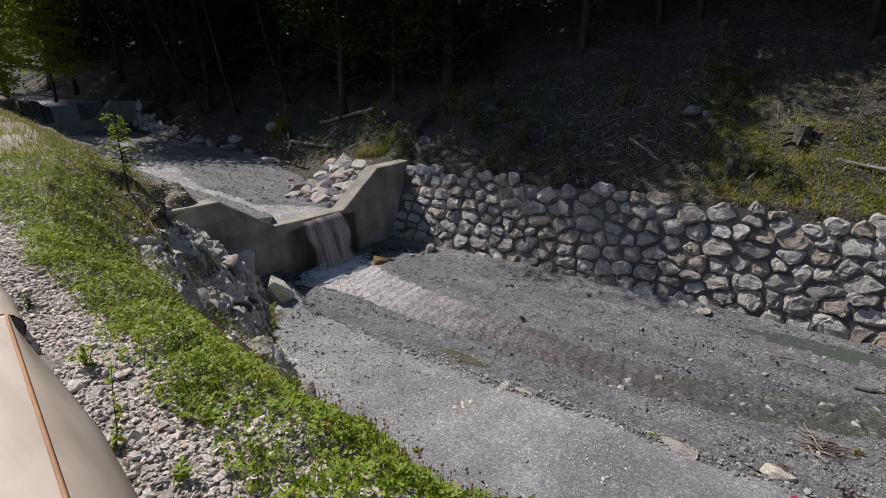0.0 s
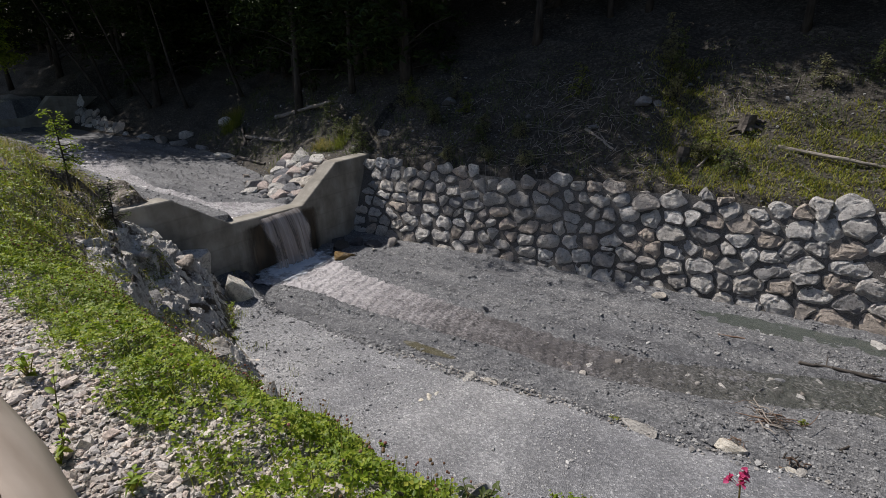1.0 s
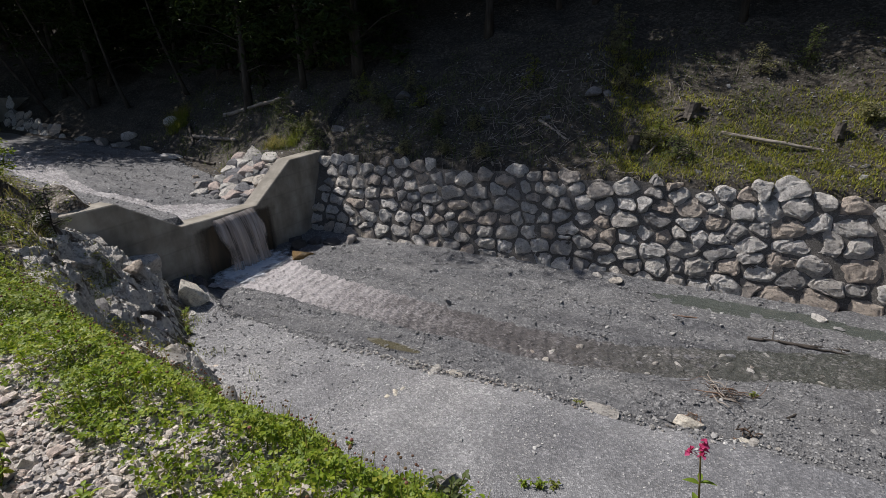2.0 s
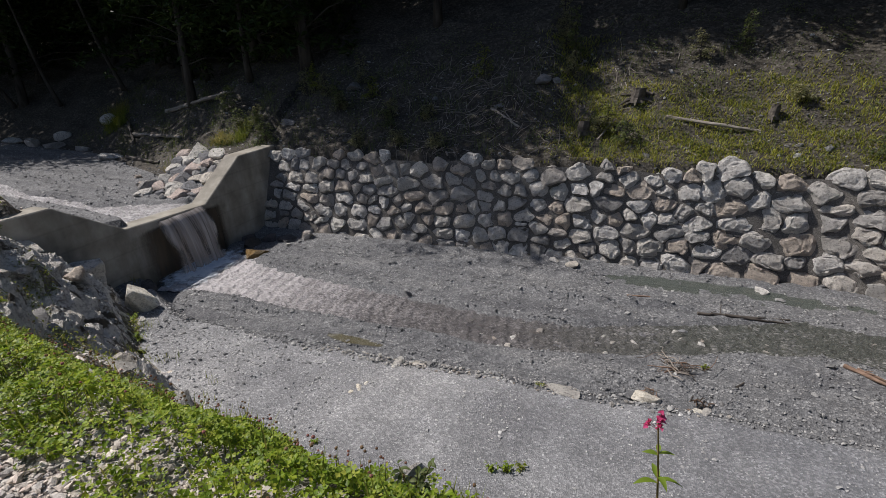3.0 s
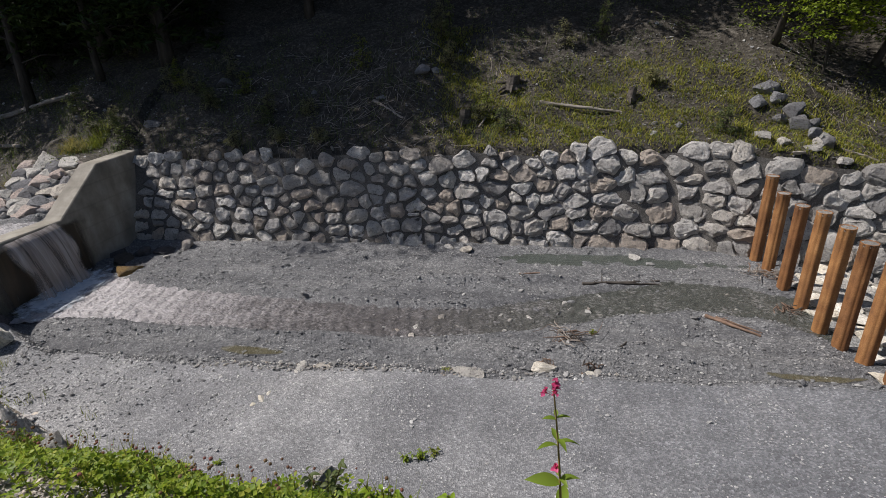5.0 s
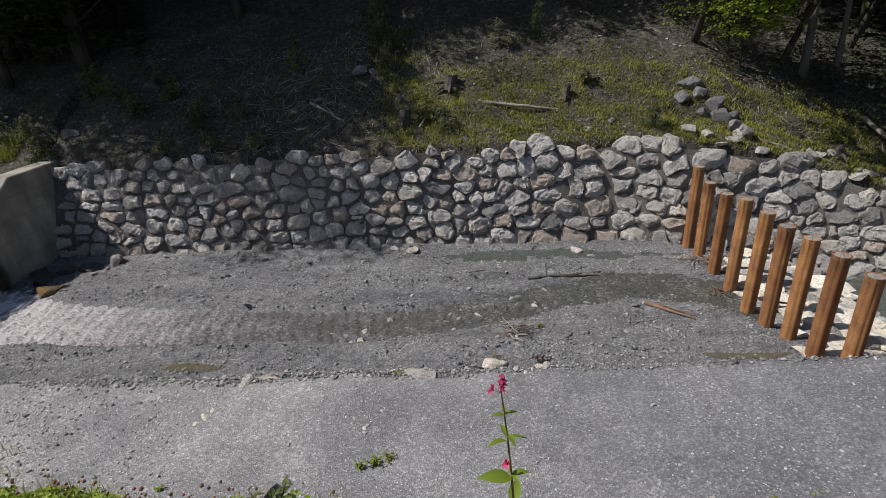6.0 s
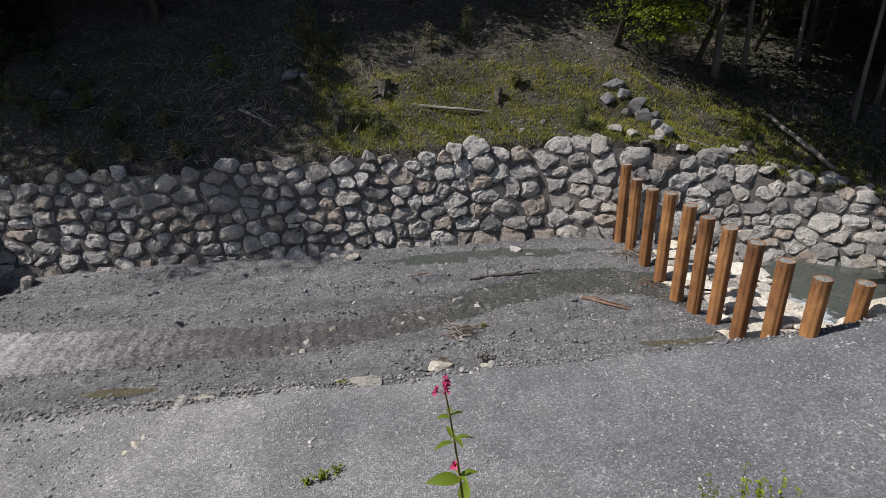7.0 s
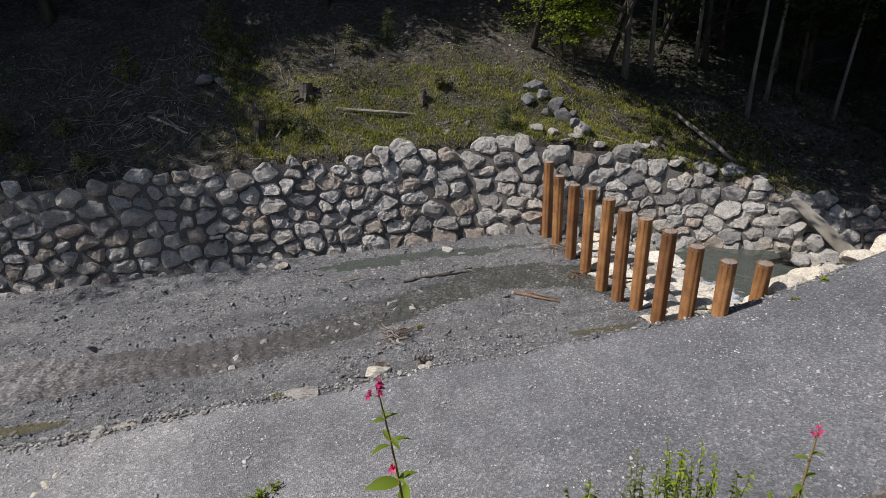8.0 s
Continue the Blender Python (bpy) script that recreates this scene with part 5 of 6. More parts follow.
def trunk_mesh(name, height, girth, mat, seed, lean=(0, 0), limbs=14, low=3.0, reach=1.6):
    r = random.Random(seed)
    path, rad = [], []
    for k in range(9):
        u = k / 8
        path.append((lean[0] * height * u + 0.10 * math.sin(2.1 * u * 3 + seed), lean[1] * height * u + 0.08 * math.cos(5 * u + seed), height * u - 0.4))
        rad.append(girth * ((1.5 if k == 0 else 1.08 if k == 1 else 1.0) - 0.85 * u))
    pieces = [tube(path, rad, 10, True, 1.0, 0.04, seed)]
    for k in range(limbs):
        u = r.uniform(low / height, 0.95)
        i = min(7, int(u * 8))
        base = Vector(path[i]).lerp(Vector(path[i + 1]), u * 8 - i)
        t, L = r.uniform(0, 6.283), reach * (1.15 - u) * r.uniform(0.5, 1.3)
        end = base + Vector((math.cos(t) * L, math.sin(t) * L, r.uniform(-0.1, 0.5) * L))
        mid = base.lerp(end, 0.5) + Vector((0, 0, 0.08 * L))
        pieces.append(tube([base, mid, end], [girth * 0.22 * (1.1 - u), girth * 0.14 * (1.1 - u), 0.008], 5, False))
    return mesh_from(name, *join(pieces), mat, None, True)


MODELS = []
for k, (kind, h, low, rad, n, girth) in enumerate([("spruce", 19, 1.2, 3.2, 9000, 0.19), ("spruce", 15, 0.9, 2.8, 8000, 0.15), ("leafy", 15, 2.2, 3.5, 9000, 0.16), ("leafy", 12, 1.4, 3.3, 8000, 0.12), ("spruce", 22, 7.0, 3.0, 8000, 0.085)]):
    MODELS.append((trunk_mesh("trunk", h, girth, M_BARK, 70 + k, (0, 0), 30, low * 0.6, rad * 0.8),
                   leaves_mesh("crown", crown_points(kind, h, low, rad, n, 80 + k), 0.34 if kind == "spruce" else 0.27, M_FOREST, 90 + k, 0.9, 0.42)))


def plant_tree(k, x, y, turn=0.0, scale=1.0, label="", tilt=(0, 0)):
    words = label or ("tall dark spruce in the shaded wood" if k in (0, 1, 4) else "dark broadleaved tree on the shaded slope")
    t = thing("tree", words, "tree", at_ground(x, y, -0.05, turn, tilt) @ Matrix.Scale(scale, 4), "trees of the wooded slope")
    part("trunk", MODELS[k][0], t)
    part("crown", MODELS[k][1], t)
    return t


def build_forest():
    r = random.Random(12)
    y = 0
    for row in range(6):
        x = -64.0 + row * 1.7
        while x < 44:
            run = (8.2 if -9 < x < 10 else 6.0) + row * 4.3 + r.uniform(-0.9, 1.2)
            if x < -12:
                run = 5.2 + row * 4.2 + r.uniform(-1.2, 1.4)
            if x > 9:
                run += 1.5
            px = x + r.uniform(-1.2, 1.2)
            plant_tree(r.choice((0, 0, 1, 2, 3)) if x < 8 else 4, px, float(wall_y(px)) + run, r.uniform(0, 360), r.uniform(0.85, 1.2))
            x += r.uniform(3.4, 5.0) * (1 if row < 3 else 1.3)
    # trees added further forward to shade the slope by the weir
    for k, x, y, s in ((2, -17.6, 17.0, 0.9), (3, -14.6, 17.2, 0.95), (3, -20.5, 20.4, 1.0), (3, -12.3, 17.4, 0.8), (4, 7.6, 19.5, 0.9), (3, 0.4, 19.2, 0.8), (2, -7.5, 19.0, 0.85), (3, -25.5, 21.5, 1.0), (2, -31, 18.5, 1.1), (3, -35.5, 19.5, 1.2), (2, -42, 18.5, 1.1), (3, -46, 17.0, 1.2), (2, -52, 17.5, 1.2), (2, -58, 16, 1.1)):
        plant_tree(k, x, y, 40 * k + 31 * x, s)
    # low dense trees added to block skylight and darken the wood downstream
    for q in range(26):
        x = 12.5 + 1.0 * q
        plant_tree(r.choice((2, 3)), x, float(wall_y(x)) + 6.0 + 3.5 * (q % 3) + r.uniform(-0.8, 0.8), 77 * q, r.uniform(0.7, 1.0))
    for k, x, y, s in ((3, 14.6, 14.6, 0.6), (2, 16.8, 13.2, 0.6), (3, 13.8, 17.2, 0.7), (3, 18.4, 12.6, 0.7), (2, 16.2, 16.6, 0.7), (3, 20.5, 11.5, 0.8), (2, 12.6, 18.6, 0.7), (3, 19.5, 15.0, 0.8)):
        plant_tree(k, x, y, 50 * x, s)
    # pale trunks at the edge of the wood downstream
    for x, y, g, h, lean, words in ((9.32, 16.1, 0.085, 17, (0.01, 0), "grey-barked straight tree trunk at the wood's edge"), (10.3, 16.2, 0.065, 16, (0.015, 0), "grey-barked straight tree trunk at the wood's edge"),
                                    (12.2, 13.9, 0.055, 15, (0.05, 0.0), "thin leaning pale tree trunk"), (13.4, 14.4, 0.055, 15, (0.02, 0), "thin pale tree trunk"), (12.3, 16.5, 0.06, 15, (0.01, 0), "thin pale tree trunk"),
                                    (15.2, 13.6, 0.05, 14, (0.04, 0), "thin pale tree trunk"), (14.9, 16.0, 0.06, 15, (0.03, 0), "thin pale tree trunk")):
        t = thing("tree", words, "tree", at_ground(x, y, 0, 0), "trees at the edge of the wood")
        part("trunk", trunk_mesh("trunk", h, g, M_PALEBARK, int(x * 7), lean, 8, 7, 1.2), t)
        me = leaves_mesh("crown", crown_points("leafy", h + 1, 8.0, 2.2, 3500, int(x * 11)) + np.array([lean[0] * h * 0.8, 0, 0]), 0.3, M_FOREST, int(x * 5), 0.9, 0.45)
        part("crown", me, t)
    # trees behind the camera close the place
    for x, y in ((-22, -12), (-9, -15), (4, -14), (15, -11), (-36, -10), (27, -8)):
        plant_tree(0, x, y, x * 13, 1.0, "tall spruce behind the gravel path")


build_forest()


def shading_tree(x, y, seed, out, high, wide=1.0):
    """An added tree whose crown, mostly out of view, reaches far out to shade the slope."""
    rng = np.random.RandomState(seed)
    t = thing("tree", "added leaning tree whose high crown shades the slope", "tree", at_ground(x, y, -0.1), "trees of the wooded slope")
    part("trunk", trunk_mesh("trunk", high, 0.1, M_BARK, seed, (0.0, -out / high * 0.8), 10, high * 0.7, 3.0), t)
    pts = []
    for k in range(60):
        d = rng.normal(size=3)
        d /= np.linalg.norm(d)
        c = np.array([0, -out, high]) + d * rng.uniform(0.3, 1.0) * np.array([4.0, 3.8, 2.0]) * wide
        pts.append(c + rng.normal(size=(75, 3)) * np.array([0.55, 0.55, 0.22]))
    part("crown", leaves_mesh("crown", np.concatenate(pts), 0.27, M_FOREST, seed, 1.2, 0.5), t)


# crowns set up-sun of the ground that they are meant to shade
for q, (x, y, out, high) in enumerate(((-14.9, 18.8, 3.2, 10.5), (-18.2, 18.8, 3.2, 11.5), (-13.4, 19.2, 2.6, 8.5), (0.2, 22.5, 1.0, 7.5), (-34.5, 18.0, 5.0, 8.5), (-31.5, 18.5, 4.0, 8.0), (6.5, 16.8, 4.4, 4.6), (9.0, 16.6, 4.2, 5.2), (11.2, 17.2, 3.4, 6.0), (-37.0, 19.0, 3.2, 11.0), (10.5, 19.0, 4.0, 5.5), (-24.5, 19.5, 2.6, 8.0), (-28.0, 18.6, 2.2, 7.5), (-22.0, 20.5, 1.0, 9.0))):
    shading_tree(x, y, 600 + q, out, high)
for q, (x, y, out, high, wide) in enumerate(((-13.6, 20.4, 3.0, 6.2, 0.5), (-17.2, 20.6, 2.6, 6.2, 0.8), (-12.6, 20.5, 2.4, 9.0, 0.6), (-5.5, 20.8, 1.6, 9.0, 0.75))):
    shading_tree(x, y, 640 + q, out, high, wide)


def spray_tree(x, y, height, label, seed, sprays, mat, leaf, zlow=0.6, reach=1.3, lean=(0, 0), name="sapling"):
    """A young tree with flat, drooping fans of leaves."""
    r = random.Random(seed)
    rng = np.random.RandomState(seed)
    t = thing(name, label, "tree", at_ground(x, y, -0.03))
    trunk = [(lean[0] * height * k / 5 + r.uniform(-0.03, 0.03), lean[1] * height * k / 5 + r.uniform(-0.03, 0.03), height * k / 5) for k in range(6)]
    pieces = [tube(trunk, [0.012 * height * (1.05 - k / 5) + 0.004 for k in range(6)], 7, False)]
    pts = []
    for k in range(sprays):
        u = zlow / height + (1 - zlow / height) * (k + r.random()) / sprays
        base = Vector((lean[0] * height * u, lean[1] * height * u, height * u))
        a, L = r.uniform(0, 6.283), reach * r.uniform(0.5, 1.1) * (1.15 - 0.6 * u)
        end = base + Vector((math.cos(a) * L, math.sin(a) * L, r.uniform(-0.25, 0.15) * L))
        mid = base.lerp(end, 0.5) + Vector((0, 0, 0.1 * L))
        pieces.append(tube([base, mid, end], [0.012, 0.008, 0.003], 4, False))
        m = int(46 * L / reach)
        w = rng.uniform(0.25, 1.05, m)
        side = rng.normal(0, 0.16, m) * L * (1.2 - w * 0.6)
        pts.append(np.column_stack([base.x + (end.x - base.x) * w - math.sin(a) * side, base.y + (end.y - base.y) * w + math.cos(a) * side, base.z + (end.z - base.z) * w + 0.08 * L * np.sin(3 * w) + rng.normal(0, 0.03, m) - 0.2 * np.abs(side)]))
    part("stem", mesh_from("stem", *join(pieces), M_BARK), t)
    part("leaves", leaves_mesh("leaves", np.concatenate(pts), leaf, mat, seed, 0.8, 0.6), t)
    return t


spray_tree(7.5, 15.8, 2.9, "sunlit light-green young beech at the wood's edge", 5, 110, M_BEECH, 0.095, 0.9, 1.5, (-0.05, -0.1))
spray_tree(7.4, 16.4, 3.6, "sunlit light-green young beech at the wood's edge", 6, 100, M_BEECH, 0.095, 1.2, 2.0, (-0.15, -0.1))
spray_tree(-10.9, 4.75, 1.5, "yellow-green young willow shrub on the bank", 7, 26, M_BEECH, 0.06, 0.5, 0.45)
spray_tree(-9.9, 4.9, 1.0, "thin bare-stemmed shrub on the bank", 8, 18, M_WEED, 0.045, 0.3, 0.4)
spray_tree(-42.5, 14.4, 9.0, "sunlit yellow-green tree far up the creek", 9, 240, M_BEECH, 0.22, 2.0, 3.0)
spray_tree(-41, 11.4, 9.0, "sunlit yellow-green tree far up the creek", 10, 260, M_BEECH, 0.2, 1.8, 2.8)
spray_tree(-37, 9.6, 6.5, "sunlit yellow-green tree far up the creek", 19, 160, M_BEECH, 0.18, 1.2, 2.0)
spray_tree(-2.4, 17.3, 1.5, "pale tall weed catching light on the slope", 11, 24, M_WEED, 0.06, 0.2, 0.3, name="weed")
# pale olive leaves, lightened for the light that these shaded weeds catch
M_PALEWEED = leaf_mat("pale_weed_leaves", [(0.20, 0.21, 0.12), (0.27, 0.27, 0.17), (0.16, 0.18, 0.09), (0.33, 0.31, 0.20)], 0.3)
for k, (x, y, h) in enumerate(((-11.2, 15.9, 0.9), (-10.3, 15.7, 0.8), (-9.3, 16.4, 0.9), (-9.5, 15.2, 0.6), (-13.9, 18.0, 1.1), (-7.5, 14.9, 0.6), (-6.2, 14.8, 0.5), (-2.7, 17.5, 1.0), (-2.9, 18.1, 1.3), (-2.3, 16.5, 0.8), (1.0, 16.8, 0.8), (-6.8, 13.8, 0.45), (-5.6, 13.7, 0.45), (-8.1, 13.7, 0.5), (-1.3, 14.5, 0.5), (3.2, 15.4, 0.4), (-12.4, 14.6, 0.6))):
    spray_tree(x, y, h, "pale olive weed standing on the slope, lightened for caught light", 330 + k, 26, M_PALEWEED, 0.05, 0.1, 0.36, name="weed")
for k, (x, y, h) in enumerate(((-10.9, 16.0, 0.9), (-9.6, 15.3, 0.8), (-12.2, 14.2, 0.8), (-8.6, 15.8, 0.7), (-7.4, 14.4, 0.6), (-11.6, 13.9, 0.7), (-1.1, 14.7, 0.7), (-0.6, 14.1, 0.6), (4.6, 13.6, 0.7), (8.9, 13.6, 0.8), (-13.3, 14.6, 0.7), (2.1, 17.3, 1.0), (-5.0, 16.5, 1.0), (-14.3, 15.4, 0.8))):
    spray_tree(x, y, h, "leafy grey-green weed bush on the slope", 30 + k, 22, M_WEED if k % 3 else M_GRASS, 0.055, 0.1, 0.42, name="bush")
for k, (x, y, h) in enumerate(((-13.6, 14.0, 0.55), (-12.9, 14.3, 0.6), (-13.2, 13.7, 0.5), (-22.4, 17.0, 0.9), (-23.0, 17.5, 1.0), (-21.9, 16.6, 0.7), (-14.8, 12.9, 0.4))):
    h = 0.55 * h
    pts = spread(420, 100 + k, x - h * 0.9, x + h * 0.9, y - h * 0.9, y + h * 0.9)
    tagged(new("grass_tuft", blades_mesh("grass_tuft", pts, h, 0.006, M_GRASS if k % 2 else M_DRYGRASS, 110 + k, 1.3)), "sunlit yellow-green grass tuft beside the creek", "grass", "grass tufts by the weir")


# ---------------------------------------------------------------- boulders and rocks
def boulder(x, y, size, seed, mat, label, dz=0.0, turn=0.0, group="", tilt=(0, 0), category="rock", name="boulder", level=3, cuts=9):
    me = rock_mesh(name, seed, mat, size, level, cuts)
    ob = tagged(new(name, me), label, category, group)
    ob.matrix_basis = at_ground(x, y, dz, turn, tilt)
    return ob


# outcrop and fallen blocks on the camera's bank, towards the weir
def build_outcrop():
    """Bare tilted rock breaking out of the bank: long ribs with broken edges, soil between them."""
    us, ws = 230, 110
    vs, fs = [], []
    for i in range(us):
        x = -11.3 + 6.2 * i / (us - 1)
        y0, y1 = float(crest_y(x)) + 0.75 + 0.65 * float(smooth(-7.5, -10.5, x)), float(toe_y(x)) - 0.02
        yy = y0 + (y1 - y0) * np.linspace(0, 1, ws)
        zz = land(np.full(ws, x), yy)
        keeps = np.clip(0.62 + 0.8 * waves(np.full(ws, x), yy, 1.5, 77), 0, 1)
        for j in range(ws):
            u, y, z = j / (ws - 1), float(yy[j]), float(zz[j])
            along, down = 0.89 * x - 0.45 * y, 0.45 * x + 0.89 * y
            q = Vector((along, down, 1.2 * z))
            warp = noise.fractal(q * 0.8, 0.9, 2.0, 4)
            bed = (down * 1.35 + 0.34 * along + 0.55 * warp) % 1.0
            rib = bed ** 1.6 if bed < 0.9 else (1 - bed) * 8.5                 # gentle back, sharp broken lip
            block = noise.cell(Vector((along * 1.7 + 2 * warp, down * 3.1, 0))) - 0.5
            small = noise.cell(Vector((along * 4.5, down * 7.0 + warp, 3))) - 0.5
            rough = noise.fractal(Vector((2.2 * along, 6.0 * down, 5 * z)), 0.7, 2.1, 5)
            edge = min(1, 6 * u, 8 * (1 - u), 10 * i / (us - 1), 5 * (1 - i / (us - 1)))
            step = (along * 1.45 + 0.6 * warp + 0.35 * math.sin(2.2 * down)) % 1.0
            step = step if step < 0.88 else (1 - step) * 7.3
            lift = (0.15 * rib + 0.17 * step + 0.06 * block + 0.05 * small + 0.055 * rough + 0.07) * edge * (0.35 + 0.65 * float(keeps[j])) - 0.03
            vs.append((x - 0.10 * lift, y + 0.35 * lift, z + lift))
    for i in range(us - 1):
        for j in range(ws - 1):
            a = i * ws + j
            fs.append((a, a + ws, a + ws + 1, a + 1))
    tagged(new("rock_outcrop", mesh_from("rock_outcrop", vs, fs, M_CRAG)), "weathered grey tilted rock breaking out of the bank", "rock")


build_outcrop()
r = random.Random(78)
for k in range(16):                                      # loosened pale slabs lying on the ribs, their flat sides up
    x = -10.6 + 4.2 * ((k * 0.618) % 1.0)
    u = 0.42 + 0.45 * ((k * 0.755) % 1.0)
    y = float(crest_y(x)) + u * (float(toe_y(x)) - float(crest_y(x)))
    s = r.uniform(0.22, 0.42)
    boulder(x, y, (s * 1.5, s * 0.75, s * 0.42), 700 + k, M_STONE, "pale weathered slab of tilted rock on the bank", 0.12, -30 + r.uniform(-15, 15), "rock slabs of the bank", (r.uniform(-12, 6), r.uniform(-16, -2)), level=3, cuts=20)
for k, (x, y, sx, sy, sz, dz, rz, tx, ty) in enumerate((
        (-9.7, 7.0, 0.50, 0.40, 0.46, 0.2, 20, 4, -6), (-10.75, 6.75, 0.55, 0.45, 0.5, 0.1, 40, 0, 15), (-10.2, 6.2, 0.42, 0.3, 0.3, 0.05, 30, 20, 10), (-10.95, 5.9, 0.42, 0.3, 0.24, 0.0, 10, 10, 0), (-10.1, 7.05, 0.22, 0.18, 0.18, 0.05, 70, 10, 10), (-9.25, 6.65, 0.14, 0.12, 0.1, 0.0, 30, 0, 0))):
    boulder(x, y, (sx, sy, sz), 200 + k, M_CREAM if k in (0,) else M_OUTCROP, "pale angular limestone boulder at the foot of the bank" if k == 0 else "weathered grey block on the eroded bank", dz, rz, "rocks of the bank", (tx, ty), level=4, cuts=14)
for k, (x, y, s) in enumerate(((-4.6, 3.1, 0.16), (-4.1, 2.75, 0.2), (-3.4, 2.45, 0.2), (-2.9, 2.3, 0.24), (-2.2, 2.05, 0.16), (-5.4, 3.5, 0.24), (-0.95, 1.85, 0.14), (-6.1, 4.0, 0.2), (1.25, 1.62, 0.05), (1.6, 1.55, 0.06), (1.9, 1.5, 0.05))):
    boulder(x, y, (s * 1.5, s, s * 0.6), 230 + k, M_PALE, "white limestone block on the bank's edge", 0.02, 40 * k, "white stones on the bank's edge", level=3, cuts=16)
boulder(-3.44, 1.03, (0.25, 0.1, 0.075), 249, M_PALE, "flat white weathered rock lying in the path gravel", 0.01, 14, level=4, cuts=16)
# wet and stained rocks at the plunge pool and the wall's foot
for k, (x, y, s, m, words) in enumerate(((-10.25, 10.85, 0.24, M_WETROCK, "dark wet rock at the plunge pool"), (-9.9, 10.75, 0.32, M_OCHRE, "ochre-stained wet rock at the plunge pool"), (-10.55, 11.3, 0.3, M_WETROCK, "dark wet rock at the plunge pool"),
        (-10.9, 11.75, 0.28, M_WETROCK, "dark wet rock at the foot of the weir"), (-10.2, 11.75, 0.26, M_WETROCK, "dark wet rock at the foot of the wall"), (-9.7, 11.9, 0.26, M_WETROCK, "dark wet rock at the foot of the wall"), (-10.85, 8.15, 0.2, M_WETROCK, "dark wet rock at the plunge pool"),
        (-10.5, 7.9, 0.22, M_WETROCK, "dark wet rock at the plunge pool"), (-11.0, 8.5, 0.16, M_WETROCK, "dark wet rock at the plunge pool"), (-9.2, 12.2, 0.2, M_STONE, "grey rock at the foot of the wall"), (-1.5, 12.35, 0.17, M_PALE, "pale loose rock at the foot of the wall"), (-1.95, 12.45, 0.12, M_STONE, "grey rock at the foot of the wall"),
        (-9.3, 11.45, 0.07, M_PALE, "small white stone on the gravel"), (2.6, 12.3, 0.2, M_STONE, "flat grey rock at the foot of the wall"))):
    boulder(x, y, (s * 1.35, s, s * 0.75), 250 + k, m, words, 0.03, 50 * k, level=2)
# stones on the track's edge
for k, (x, y, s, m) in enumerate(((0.28, 7.42, 0.19, M_CREAM), (0.08, 7.46, 0.1, M_PEBBLE), (0.52, 7.42, 0.09, M_PEBBLE), (1.05, 7.44, 0.17, M_CREAM), (1.12, 7.22, 0.09, M_PALE), (-0.95, 7.15, 0.17, M_PALE), (-0.72, 7.12, 0.13, M_PALE), (-3.7, 7.05, 0.15, M_PALE), (-3.3, 7.1, 0.12, M_PALE), (-4.3, 6.95, 0.10, M_PEBBLE), (1.3, 9.55, 0.09, M_PALE), (-1.2, 9.0, 0.08, M_PEBBLE), (0.9, 9.62, 0.07, M_PEBBLE), (-3.99, 6.23, 0.085, M_CREAM), (-4.05, 6.1, 0.065, M_CREAM), (-3.93, 6.34, 0.065, M_CREAM))):
    boulder(x, y, (s * 1.4, s, s * (0.75 if k < 4 else 0.35)), 270 + k, m, "pale limestone lump at the track's edge" if m is not M_PEBBLE else "dark rounded stone at the track's edge", 0.03 if k < 5 else 0.01, 65 * k, "stones along the track", level=2)
# cobbles over which the stream breaks
r = random.Random(31)
for k in range(64):
    x = r.triangular(-4.0, 4.6, 0.3)
    y = float(flow_y(x)) + r.uniform(-0.8, 0.8) * float(flow_w(x))
    s = r.uniform(0.05, 0.12)
    boulder(x, y, (s * 1.4, s, s * 0.7), 520 + k, M_STONE if k % 3 else M_GREY_SHADED_ROCK, "wet pale cobble in the shallow stream", 0.035, r.uniform(0, 180), "cobbles in the stream", level=2)
# stones pitched beside the weir's right wing, above the crest
r = random.Random(8)
for k in range(30):
    u, w = (k % 5) / 4, (k // 5) / 5
    x, y = -11.95 - 1.7 * u + r.uniform(-0.1, 0.1), 10.95 + 1.55 * w + r.uniform(-0.1, 0.1)
    s = r.uniform(0.28, 0.46)
    boulder(x, y, (s * 1.3, s * 0.95, s * 0.5), 300 + k, M_PINK_STONE if k % 4 == 1 else M_PALE if k % 3 else M_GREY_SHADED_ROCK, "angular pale slab pitched on the slope beside the weir", 0.02, r.uniform(-25, 25), "pitched stones beside the weir", (30, 0), level=2, cuts=16)
for k, (x, y, s) in enumerate(((-14.6, 11.6, 0.22), (-14.0, 11.3, 0.28), (-15.6, 12.2, 0.15), (-19.5, 14.2, 0.4), (-24.5, 15.3, 0.45), (-26, 15.4, 0.4), (-27.5, 15.4, 0.35), (-23.0, 17.2, 0.45), (-22.2, 15.0, 0.3), (-25.2, 16.4, 0.4), (-12.9, 10.7, 0.12), (-13.6, 10.5, 0.1))):
    boulder(x, y, (s * 1.3, s, s * 0.7), 340 + k, M_STONE, "grey boulder beside the upper creek bed", 0.05, 70 * k, "boulders of the upper creek", level=2)
